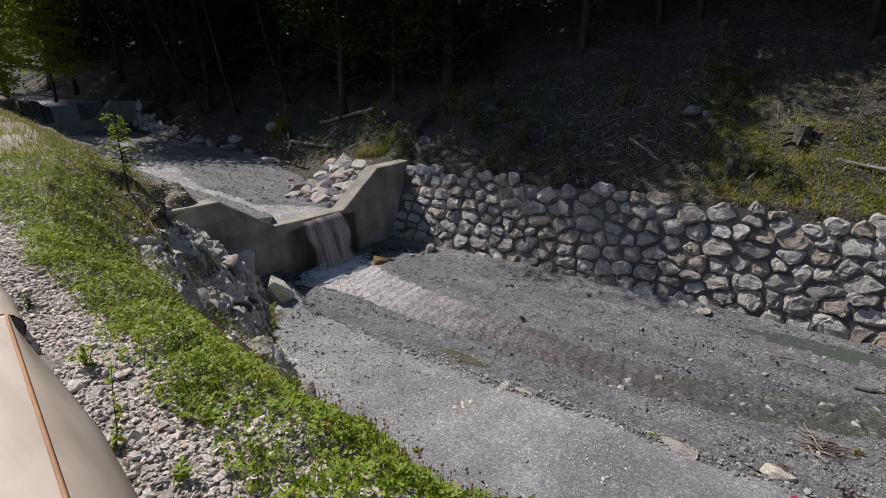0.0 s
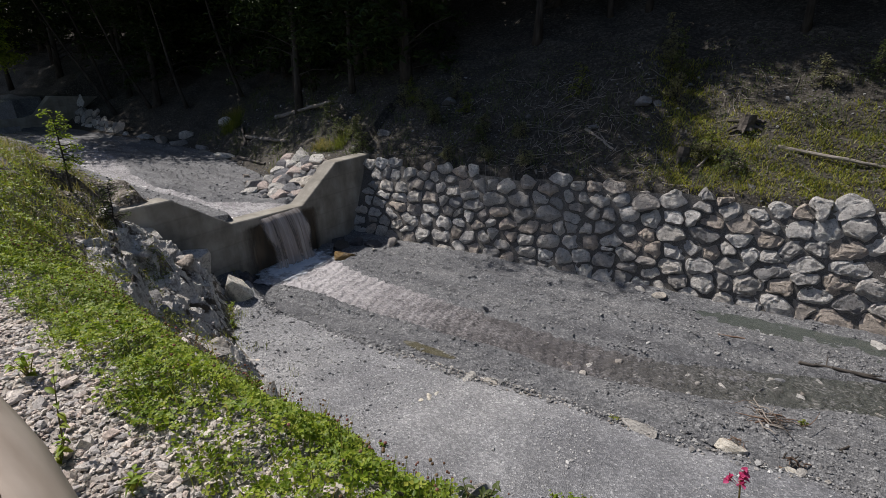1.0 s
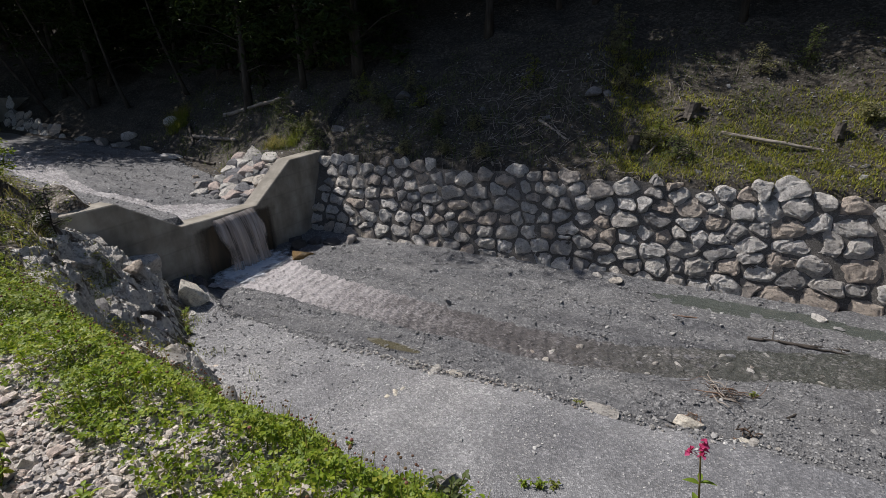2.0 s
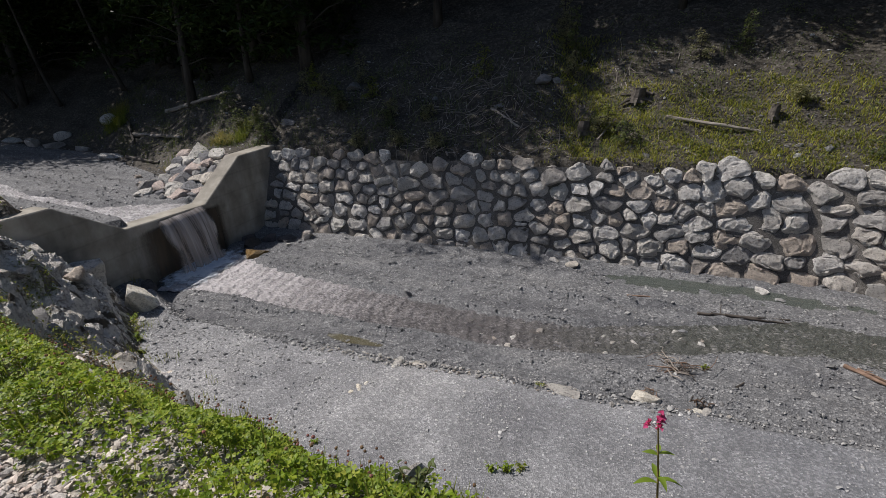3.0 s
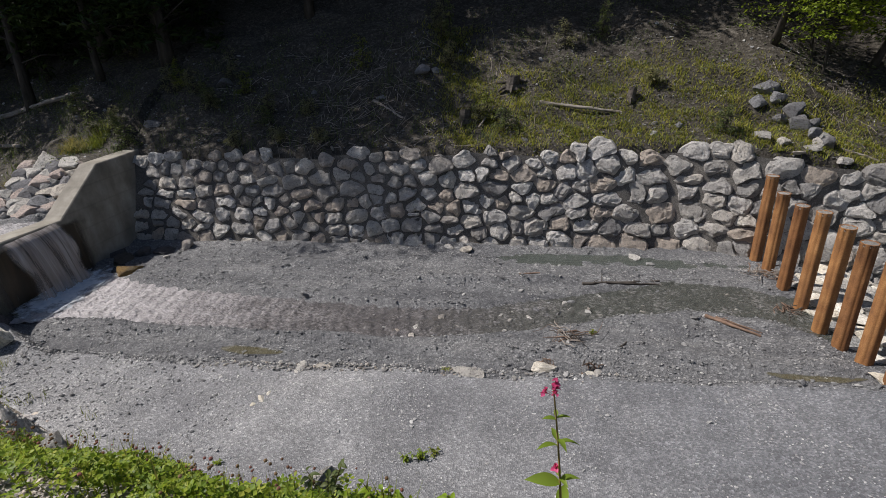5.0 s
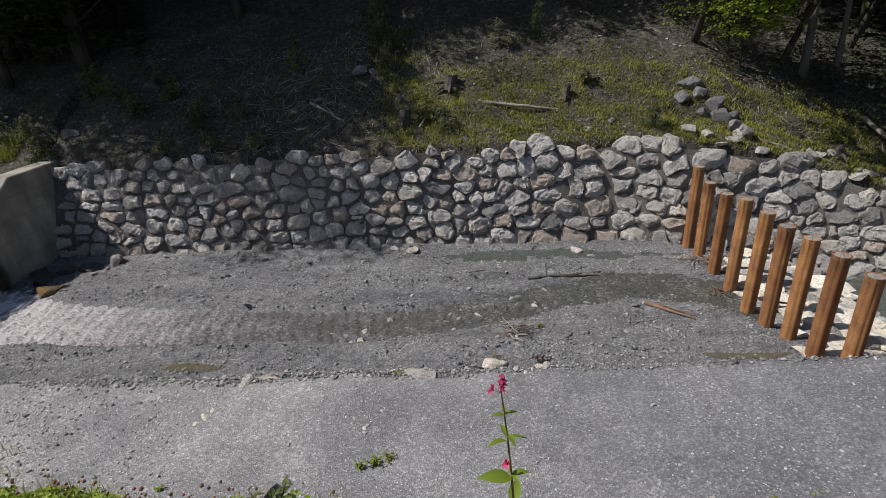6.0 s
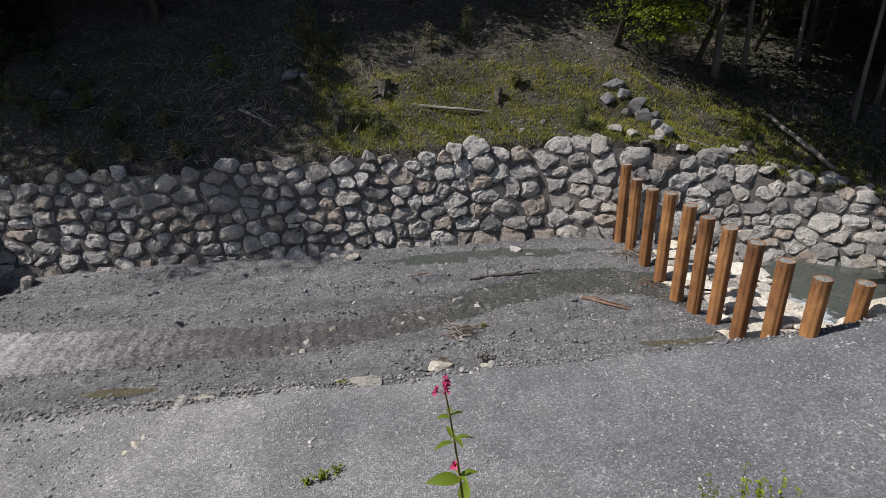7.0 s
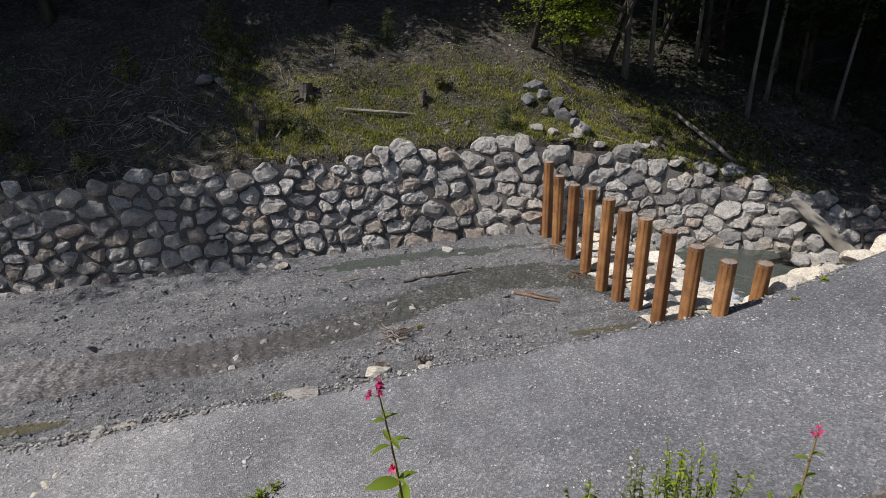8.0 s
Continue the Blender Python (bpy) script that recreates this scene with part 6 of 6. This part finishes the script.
# boulders on the slope
for k, (x, y, s) in enumerate(((-11.2, 14.8, 0.3), (-9.6, 16.3, 0.34), (-3.1, 16.1, 0.26), (-2.7, 16.2, 0.16), (-0.1, 13.7, 0.12), (3.7, 14.1, 0.15), (3.1, 14.2, 0.1), (-4.2, 15.2, 0.16), (-6.4, 15.7, 0.14))):
    boulder(x, y, (s * 1.4, s, s * 0.75), 360 + k, M_GREY_SHADED_ROCK, "grey boulder lying on the slope", -0.02, 80 * k, "boulders on the slope", level=2)
for k, (x, y, s) in enumerate(((5.95, 15.0, 0.26), (6.05, 14.65, 0.24), (6.3, 14.35, 0.3), (6.35, 13.95, 0.3), (6.55, 13.6, 0.26), (6.7, 13.3, 0.24), (5.6, 14.6, 0.22), (6.7, 14.05, 0.2), (6.0, 14.2, 0.2))):
    boulder(x, y, (s * 1.45, s * 1.15, s * 1.0), 380 + k, M_GREY_SHADED_ROCK, "block in the stone-filled gully, coloured blue-grey for its shade", 0.1, 55 * k, "blocks in the gully", level=3, cuts=20)
# pale rocks set below the piles and along the pool
r = random.Random(15)
for k in range(120):
    x, y = 5.5 + 2.1 * r.random(), 7.1 + 4.7 * ((k * 0.618) % 1.0)
    s = r.uniform(0.18, 0.42)
    top = 0.10 - 0.16 * (x - 5.5) + r.uniform(-0.08, 0.12)
    rock = boulder(x, y, (s * 1.1, s * 1.7, s * 0.5), 400 + k, M_CREAM if k % 4 else M_PALE, "cream-white rock set in the apron below the piles", top - 0.26 * s - float(land(x, y)), r.uniform(10, 60), "apron rocks below the piles", level=3, cuts=16)
for k, (x, y, top, s) in enumerate(((7.5, 7.0, 0.85, 0.36), (7.95, 7.1, 0.98, 0.42), (8.4, 7.1, 0.98, 0.36), (8.75, 7.15, 0.8, 0.34), (7.05, 6.95, 0.6, 0.26), (6.72, 6.9, 0.42, 0.22), (9.3, 7.2, 1.1, 0.3), (9.9, 7.25, 1.25, 0.3), (10.5, 7.35, 1.4, 0.3), (6.35, 6.98, 0.3, 0.18), (7.6, 7.45, 0.35, 0.4), (8.2, 7.5, 0.4, 0.45), (8.8, 7.55, 0.4, 0.4))):
    boulder(x, y, (s * 1.35, s * 0.9, s * 1.0), 450 + k, M_CREAM, "cream-white rock at the track's outer edge", top - 0.62 * s - float(land(x, y)), 25 * k, "white rocks at the track's edge", level=3)
for k, (x, y, s) in enumerate(((10.1, 9.75, 0.22), (10.4, 9.55, 0.24), (10.3, 9.35, 0.2), (10.6, 9.3, 0.2), (10.75, 9.05, 0.2), (9.9, 9.95, 0.24), (10.5, 9.1, 0.18), (12.0, 10.6, 0.4), (12.4, 10.0, 0.36), (12.2, 9.4, 0.34), (12.9, 10.2, 0.4), (13.0, 9.5, 0.36), (12.6, 11.0, 0.4))):
    s = s if k < 7 else 0.65 * s
    boulder(x, y, (s * 1.4, s, s * 0.8), 470 + k, M_PALE if k < 7 else M_STONE, "rough limestone block beside the lower weir", (-0.25 + 0.42 * (y - 9.05)) - float(land(x, y)) if k < 7 else -0.12, 35 * k, "blocks beside the lower weir", level=2)


r = random.Random(91)
for k in range(26):                                      # loose stones fallen along the wall's ragged top
    x = 5.2 + 6.2 * ((k * 0.618) % 1.0)
    y = float(wall_y(x)) + 0.62 + 0.9 * r.random() ** 1.6
    s = r.uniform(0.1, 0.26)
    boulder(x, y, (s * 1.4, s, s * 0.8), 760 + k, M_STONE if k % 2 else M_PALE, "loose white stone on the slope above the wall", 0.03, 50 * k, "loose stones above the wall", level=2)
# blocks along the lower weir's coping
for k in range(9):
    u = (k % 5) / 4
    x, y, z = 10.3 + 0.72 * u - 0.3 * (k // 5), 9.98 - 1.0 * u + 0.05 * (k // 5), 0.82 - 1.1 * u - 0.16 * (k // 5)
    boulder(x, y, (0.3, 0.26, 0.26), 490 + k, M_PALE if k % 2 else M_STONE, "rough limestone block beside the lower weir", z - float(land(x, y)) - 0.05, 35 * k, "blocks beside the lower weir", level=2)


# ---------------------------------------------------------------- dead wood
def log(name, a, b, r0, r1, mat, label, seed, stubs=2, lift=0.0, category="log", group=""):
    """A fallen stem from a to b in the plan, lying on the land, with broken stubs."""
    r = random.Random(seed)
    A = Vector((a[0], a[1], float(land(*a)) + r0 * 0.6 + lift))
    B = Vector((b[0], b[1], float(land(*b)) + r1 * 0.6 + lift))
    n = 8
    path = [A.lerp(B, k / n) + Vector((0, 0, 0.0)) + Vector((r.uniform(-1, 1), r.uniform(-1, 1), r.uniform(-0.4, 0.4))) * 0.012 * (B - A).length for k in range(n + 1)]
    t = thing(name, label, category, None, group)
    part("stem", mesh_from("stem", *tube(path, [r0 + (r1 - r0) * k / n for k in range(n + 1)], 9, True, 1.0, 0.1, seed), mat), t)
    for k in range(stubs):
        p = path[r.randint(1, n - 1)]
        d = Vector((r.uniform(-1, 1), r.uniform(-1, 1), r.uniform(0.0, 0.9))).normalized() * r.uniform(0.12, 0.4) * max(0.4, (B - A).length * 0.35)
        part("branch", mesh_from("branch", *tube([p, p + d * 0.5 + Vector((0, 0, 0.02)), p + d], [r1 * 0.6, r1 * 0.45, r1 * 0.2], 6, True), mat), t)
    return t


log("log", (0.3, 14.85), (2.4, 14.65), 0.05, 0.035, M_DEADWOOD, "grey fallen stem on the sunlit grass", 1, 2)
log("log", (-4.4, 15.15), (-3.4, 14.45), 0.05, 0.03, M_DEADWOOD, "pale broken branch on the slope", 2, 1)
log("log", (-19.2, 17.0), (-15.3, 16.7), 0.09, 0.06, M_DEADWOOD, "long grey log on the shaded slope", 3, 1)
log("log", (-20.6, 16.3), (-16.5, 15.0), 0.09, 0.06, M_DEADWOOD, "pale fallen trunk above the creek bed", 4, 3)
log("log", (-21.4, 16.8), (-19.8, 15.6), 0.07, 0.05, M_DARKWOOD, "dark crossing branch above the creek bed", 5, 2)
log("log", (-18.6, 14.2), (-16.6, 13.9), 0.08, 0.05, M_DARKWOOD, "dark stick at the edge of the upper bed", 6, 0)
log("log", (10.1, 14.3), (10.55, 12.2), 0.06, 0.05, M_DEADWOOD, "grey fallen trunk leaning down the slope", 7, 1, 0.1)
log("log", (7.0, 13.25), (8.6, 12.75), 0.035, 0.02, M_DEADWOOD, "thin pale stick above the wall", 8, 1)
log("log", (-1.3, 14.1), (-0.95, 14.9), 0.025, 0.02, M_DEADWOOD, "short upright stick on the slope", 9, 0, 0.1)
log("log", (-5.2, 13.5), (-4.0, 13.0), 0.03, 0.012, M_DEADWOOD, "pale forked branch hanging over the wall", 10, 4, 0.05)
log("log", (-8.6, 13.5), (-7.2, 14.6), 0.03, 0.02, M_DEADWOOD, "thin grey branch on the slope", 11, 2)
log("driftwood", (1.2, 10.62), (2.9, 11.05), 0.035, 0.02, M_DARKWOOD, "dark wet forked driftwood stranded on the gravel", 12, 3)
log("driftwood", (1.7, 10.72), (2.9, 10.92), 0.03, 0.015, M_DARKWOOD, "dark wet driftwood branch on the gravel", 13, 1)
log("driftwood", (3.35, 9.45), (4.1, 8.85), 0.035, 0.022, M_REDWOOD, "red-brown driftwood plank on the gravel", 14, 1)
log("driftwood", (3.5, 9.42), (4.15, 8.95), 0.022, 0.012, M_REDWOOD, "red-brown driftwood splinter on the gravel", 15, 0)
log("driftwood", (1.62, 8.15), (1.75, 8.4), 0.02, 0.015, M_DARKWOOD, "short dark stick on the gravel", 16, 0)
log("driftwood", (-0.15, 10.82), (0.3, 10.9), 0.02, 0.015, M_REDWOOD, "brown bark piece on the gravel", 17, 0)
log("driftwood", (9.3, 10.3), (10.6, 9.2), 0.04, 0.025, M_DEADWOOD, "pale stick washed up by the pool", 18, 1)
log("log", (-12.7, 3.5), (-11.9, 3.35), 0.07, 0.05, M_DEADWOOD, "bleached branch on the upper bank", 19, 2)
log("log", (-10.6, 3.7), (-9.9, 3.6), 0.09, 0.07, M_DARKWOOD, "weathered root on the upper bank", 20, 3)
log("log", (-9.6, 4.1), (-8.3, 3.9), 0.05, 0.03, M_DARKWOOD, "dark root across the eroded bank", 21, 4)
log("log", (-10.2, 4.6), (-9.4, 4.3), 0.05, 0.03, M_DEADWOOD, "grey root across the eroded bank", 22, 4)


def stump(x, y, rad, h, seed, label):
    t = thing("tree_stump", label, "stump", at_ground(x, y, -0.05), "stumps on the slope")
    path = [(0, 0, 0), (0, 0, h * 0.35), (0.02, 0, h * 0.8), (0.02, 0.01, h)]
    part("trunk", mesh_from("trunk", *tube(path, [rad * 1.5, rad * 1.1, rad, rad * 0.95], 12, True, 1, 0.12, seed), M_DARKWOOD), t)
    r = random.Random(seed)
    for k in range(4):
        a = k * 1.6 + r.uniform(-0.4, 0.4)
        part("root", mesh_from("root", *tube([(0, 0, h * 0.3), (math.cos(a) * rad * 1.7, math.sin(a) * rad * 1.7, 0.06), (math.cos(a) * rad * 2.6, math.sin(a) * rad * 2.6, -0.05)], [rad * 0.4, rad * 0.3, rad * 0.12], 6, True, 1, 0.1, k), M_DARKWOOD), t)


stump(-0.45, 15.55, 0.17, 0.36, 1, "dark rotten stump with a root in the grass")
stump(2.65, 15.0, 0.1, 0.35, 2, "small split grey stump in the grass")
stump(8.8, 13.1, 0.14, 0.28, 3, "dark stump above the stone wall")
stump(-1.7, 14.5, 0.14, 0.35, 4, "reddish rotten stump in the shade")
stump(10.2, 12.7, 0.12, 0.3, 5, "grey stump below the trees")
log("log", (-0.9, 15.75), (-0.1, 15.6), 0.05, 0.04, M_DARKWOOD, "dark root lying by the stump", 23, 0)


def tangle(x, y, n, size, mats, label, seed, name="driftwood_heap"):
    """A heap of washed-up twigs and roots."""
    r = random.Random(seed)
    t = thing(name, label, "driftwood", None)
    for k in range(n):
        a, L = r.uniform(0, 6.283), size * r.uniform(0.4, 1.1)
        cx, cy = x + r.gauss(0, size * 0.35), y + r.gauss(0, size * 0.25)
        z = float(land(cx, cy)) + r.uniform(0.01, 0.12)
        path = [(cx + L * (u - 0.5) * math.cos(a) + r.uniform(-0.04, 0.04), cy + L * (u - 0.5) * math.sin(a) + r.uniform(-0.04, 0.04), max(z + r.uniform(-0.05, 0.06), float(land(cx, cy)) + 0.01)) for u in (0, 0.33, 0.66, 1)]
        w = r.uniform(0.004, 0.014)
        part("twig", mesh_from("twig", *tube(path, [w, w, w * 0.8, w * 0.4], 5, True), mats[k % len(mats)]), t)


tangle(0.75, 8.5, 34, 0.55, [M_REDWOOD, M_DARKWOOD, M_DEADWOOD], "tangled heap of reddish twigs on the gravel", 1)
tangle(0.35, 7.62, 12, 0.22, [M_DARKWOOD, M_REDWOOD], "small twigs caught behind a stone", 2)
tangle(1.05, 7.65, 12, 0.22, [M_DARKWOOD, M_REDWOOD], "small twigs caught behind a stone", 3)
tangle(5.15, 11.2, 40, 0.6, [M_REDWOOD, M_DEADWOOD], "brown twigs caught against the piles", 4)
tangle(5.05, 9.95, 34, 0.35, [M_DARKWOOD, M_REDWOOD], "clump of wet roots caught against a pile", 5)
tangle(8.3, 7.4, 20, 0.6, [M_DEADWOOD, M_DARKWOOD], "dry twigs on the white rocks", 6)


# ---------------------------------------------------------------- flowers and weeds near the camera
def leaf_blade(length, width, droop, seed=0):
    """One lance-shaped leaf along +x, folded along its rib, in the (x, y, z) of its base."""
    v, f, n = [], [], 7
    for k in range(n + 1):
        u = k / n
        w = width * math.sin(3.14159 * min(1, u * 0.97 + 0.03) ** 0.8) * 0.5 + 0.0008
        z = 0.25 * length * u - droop * length * u * u
        v += [(length * u, -w, z + w * 0.45), (length * u, 0, z), (length * u, w, z + w * 0.45)]
    for k in range(n):
        a = 3 * k
        f += [(a, a + 3, a + 4, a + 1), (a + 1, a + 4, a + 5, a + 2)]
    return v, f


def put(vf, m):
    return [m @ Vector(p) for p in vf[0]], vf[1]


def tall_flower(x, y, top, lean, tiers, label, seed, heads, scale=1.0):
    """A red-stemmed herb with paired lance leaves and pink lipped flowers at the top."""
    r = random.Random(seed)
    g = float(land(x, y)) - 0.03
    t = thing("flower", label, "flower", pose(x, y, g))
    H = top - g
    at = lambda u: Vector((lean[0] * u * u, lean[1] * u * u, H * u))
    part("stem", mesh_from("stem", *tube([at(k / 8) for k in range(9)], [0.0075 * scale * (1.2 - 0.75 * k / 8) for k in range(9)], 7, False), M_REDSTEM, None, True), t)
    for u, L, ang in tiers:
        me = mesh_from("leaf", *put(leaf_blade(L * 1.35 * scale, L * 0.52 * scale, r.uniform(0.25, 0.6)), Matrix.Translation(at(u)) @ pose(0, 0, 0, r.uniform(-20, 20), -10, ang)), M_BALSAM, None, True)
        part("leaf", me, t)
    for u, dx, dz, s in heads:
        p = at(u) + Vector((dx, r.uniform(-0.01, 0.01), dz))
        pieces = []
        for k in range(5):
            q = leaf_blade(0.030 * s, 0.024 * s, 0.3)
            pieces.append(put(q, Matrix.Translation(p) @ pose(0, 0, 0, r.uniform(-40, 40), r.uniform(-70, 40), 72 * k + r.uniform(-20, 20))))
        pieces.append(tube([at(u - 0.01), at(u) + (p - at(u)) * 0.6, p], [0.0018, 0.0015, 0.001], 4, False))
        part("petals", mesh_from("petals", *join(pieces), M_PINK, None, True), t, "deep pink lipped petals")
    return t


tall_flower(0.20, 2.27, 3.79, (-0.075, 0.02), [(0.28, 0.10, 200), (0.3, 0.09, 20), (0.42, 0.12, 80), (0.44, 0.10, 250), (0.56, 0.13, 188), (0.57, 0.075, 20), (0.59, 0.05, 100), (0.585, 0.05, 300), (0.74, 0.085, 205), (0.75, 0.075, 10), (0.76, 0.06, 110), (0.77, 0.055, 300), (0.86, 0.05, 190), (0.865, 0.05, 0), (0.87, 0.04, 90)],
            "tall red-stemmed pink balsam flower growing on the bank", 1,
            [(0.985, 0.008, -0.012, 0.75), (0.985, 0.014, 0.004, 0.8), (0.985, 0.004, 0.018, 0.75), (0.985, 0.010, 0.034, 0.7), (0.985, 0.006, 0.05, 0.55), (0.97, -0.042, 0.0, 0.8), (0.97, -0.036, 0.014, 0.6), (0.62, -0.02, 0.015, 0.9), (0.38, -0.06, 0.0, 0.8)])
tall_flower(1.58, 1.50, 3.88, (0.0, 0.0), [(0.55, 0.05, 30), (0.6, 0.05, 170), (0.7, 0.055, 200), (0.75, 0.05, 0), (0.85, 0.05, 150), (0.88, 0.045, 340)], "small pink balsam flower on the path's edge", 2, [(0.99, 0.0, 0.0, 0.42), (0.99, 0.006, 0.018, 0.4), (0.98, -0.008, 0.008, 0.42), (0.99, 0.002, 0.03, 0.35)], 0.8)


def weed(x, y, h, n, leaf, label, seed, mat=None, fan=0.5, count=7):
    """A small herb: a few stems with leaves all along."""
    r = random.Random(seed)
    mat = mat or M_CLOVER
    g = float(land(x, y)) - 0.01
    t = thing("weed", label, "weed", pose(x, y, g))
    for k in range(n):
        a, s = r.uniform(0, 6.283), fan * r.uniform(0.1, 1.0) if n > 1 else 0.12
        end = Vector((math.cos(a) * s * h, math.sin(a) * s * h, h * r.uniform(0.7, 1.05)))
        mid = end * 0.5 + Vector((0, 0, 0.08 * h))
        stem = part("stem", mesh_from("stem", *tube([(0, 0, 0), mid, end], [0.004, 0.003, 0.0015], 5, False), M_STEM), t)
        pieces = []
        for q in range(count):
            u = 0.2 + 0.8 * q / (count - 1)
            p = mid * (u / 0.5) if u < 0.5 else mid.lerp(end, (u - 0.5) * 2)
            pieces.append(put(leaf_blade(leaf * r.uniform(0.6, 1.2), leaf * 0.4, 0.5), Matrix.Translation(p) @ pose(0, 0, 0, r.uniform(-30, 30), r.uniform(-20, 20), r.uniform(0, 360))))
        part("leaves", mesh_from("leaves", *join(pieces), mat, None, True), t)
    return t


weed(-2.42, 0.98, 0.42, 1, 0.06, "thin tall weed standing in the path gravel", 1, M_BEECH)
weed(-2.38, 0.95, 0.12, 3, 0.05, "low leafy weed in the path gravel", 2)
weed(-3.15, 1.15, 0.16, 5, 0.05, "small leafy weed in the path gravel", 3)
weed(-1.95, 1.02, 0.10, 3, 0.045, "seedling in the path gravel", 4)
weed(-4.6, 1.3, 0.14, 5, 0.05, "bluish weed in the path gravel", 5, M_WEED)
weed(-5.2, 1.15, 0.12, 5, 0.05, "bluish weed in the path gravel", 6, M_WEED)
for k, (x, y, h, n) in enumerate(((-1.32, 5.32, 0.14, 9), (-1.15, 5.42, 0.10, 6), (-1.5, 5.25, 0.10, 6), (-1.25, 7.2, 0.06, 4), (7.6, 6.5, 0.1, 6), (6.9, 6.3, 0.06, 4), (9.6, 6.8, 0.16, 8), (10.0, 6.9, 0.16, 8), (-3.9, 4.9, 0.08, 4), (-8.9, 6.2, 0.22, 12), (-8.6, 6.05, 0.2, 12), (-8.2, 5.75, 0.18, 10), (-9.2, 6.4, 0.25, 10), (1.2, 8.65, 0.08, 6))):
    weed(x, y, h, n, 0.05, "low green weed tuft growing in the gravel", 20 + k, M_GRASS if k % 2 else M_CLOVER, 0.9)
for k, (x, y, h, n) in enumerate(((1.46, 2.22, 1.04, 2), (1.51, 2.12, 0.84, 1), (1.61, 2.15, 1.04, 2), (1.66, 2.08, 0.95, 1), (1.73, 2.07, 1.0, 2), (1.76, 1.97, 0.83, 1), (1.11, 2.27, 0.72, 2), (1.21, 2.2, 0.69, 2), (1.94, 1.81, 0.6, 1), (1.81, 1.88, 0.65, 1), (-0.25, 1.75, 0.16, 6), (-0.55, 1.8, 0.2, 7), (-0.8, 1.8, 0.2, 7))):
    weed(x, y, h, n if h < 0.3 else 4 * n, 0.045 if h < 0.3 else 0.034, "thin-stemmed green herb on the bank's edge", 50 + k, M_CLOVER if k % 3 else M_WEED, 0.7 if h < 0.3 else 0.2, 7 if h < 0.3 else 26)


# ---------------------------------------------------------------- the log bench beside the path
def build_bench():
    t = thing("log_bench", "pale smooth half-log bench with a brown bark seam beside the path", "bench")
    a, d = Vector((-2.95, 0.835, 0)), Vector((0.982, -0.187, 0))
    n = Vector((0.187, 0.982, 0))
    stations = [(-0.05, 0.15), (0.0, 0.3), (0.15, 0.42), (0.35, 0.6), (0.6, 0.82), (0.9, 1.0), (1.3, 1.05), (1.7, 1.0), (2.0, 0.98)]
    prof = [(-0.52, 4.28), (-0.3, 4.30), (-0.012, 4.302), (0.012, 4.292), (0.055, 4.25), (0.11, 4.17), (0.145, 4.08), (0.15, 4.0), (0.11, 3.92), (0.0, 3.87), (-0.3, 3.85), (-0.5, 3.95), (-0.55, 4.15)]
    vs, fs, m = [], [], len(prof)
    for s, k in stations:
        for w, z in prof:
            ww = 1.13 * w * k if w > 0.02 else w
            vs.append(a + d * s + n * ww + Vector((0, 0, z if z > 4.2 else 4.2 - (4.2 - z) * min(1, k + 0.15))))
    for i in range(len(stations) - 1):
        for q in range(m):
            fs.append((i * m + q, i * m + (q + 1) % m, (i + 1) * m + (q + 1) % m, (i + 1) * m + q))
    fs += [tuple(range(m))[::-1], tuple((len(stations) - 1) * m + q for q in range(m))]
    part("seat", mesh_from("seat", vs, fs, M_BENCH, None, True), t)
    seam = [a + d * s + n * 0.0 + Vector((0, 0, 4.297)) for s, k in stations]
    part("seam", mesh_from("seam", *tube(seam, [0.0085] * len(seam), 6, True), M_SEAM, None, True), t, "raised brown bark seam")
    for s in (0.45, 1.75):
        c = a + d * s - n * 0.25
        g = float(land(c.x, c.y)) - 0.05
        part("foot", mesh_from("foot", *tube([c - n * 0.25 + Vector((0, 0, g + 0.09)), c + n * 0.2 + Vector((0, 0, g + 0.09))], [0.12, 0.12], 12, True), M_BARK), t)
    # a second, shorter length of log lies behind it
    p = Vector((-4.08, 0.99, 0))
    g = float(land(p.x, p.y))
    t2 = thing("cut_log", "short peeled log with a dark sawn end behind the bench", "log", None)
    q = p + Vector((0.42, -0.06, 0))
    part("stem", mesh_from("stem", *tube([p + Vector((-0.6, 0.05, g + 0.26)), p + Vector((0, 0, g + 0.25)), q + Vector((0, 0, g + 0.23))], [0.12, 0.12, 0.115], 14, False), M_BENCH, None, True), t2)
    part("sawn_end", mesh_from("sawn_end", *tube([q + Vector((-0.02, 0, g + 0.23)), q + Vector((0.006, 0, g + 0.23))], [0.113, 0.11], 14, True), M_DARKWOOD), t2, "dark sawn end")
    part("foot", mesh_from("foot", *tube([p + Vector((-0.1, -0.15, g + 0.04)), p + Vector((-0.1, 0.15, g + 0.04))], [0.07, 0.07], 10, True), M_BARK), t2)


build_bench()
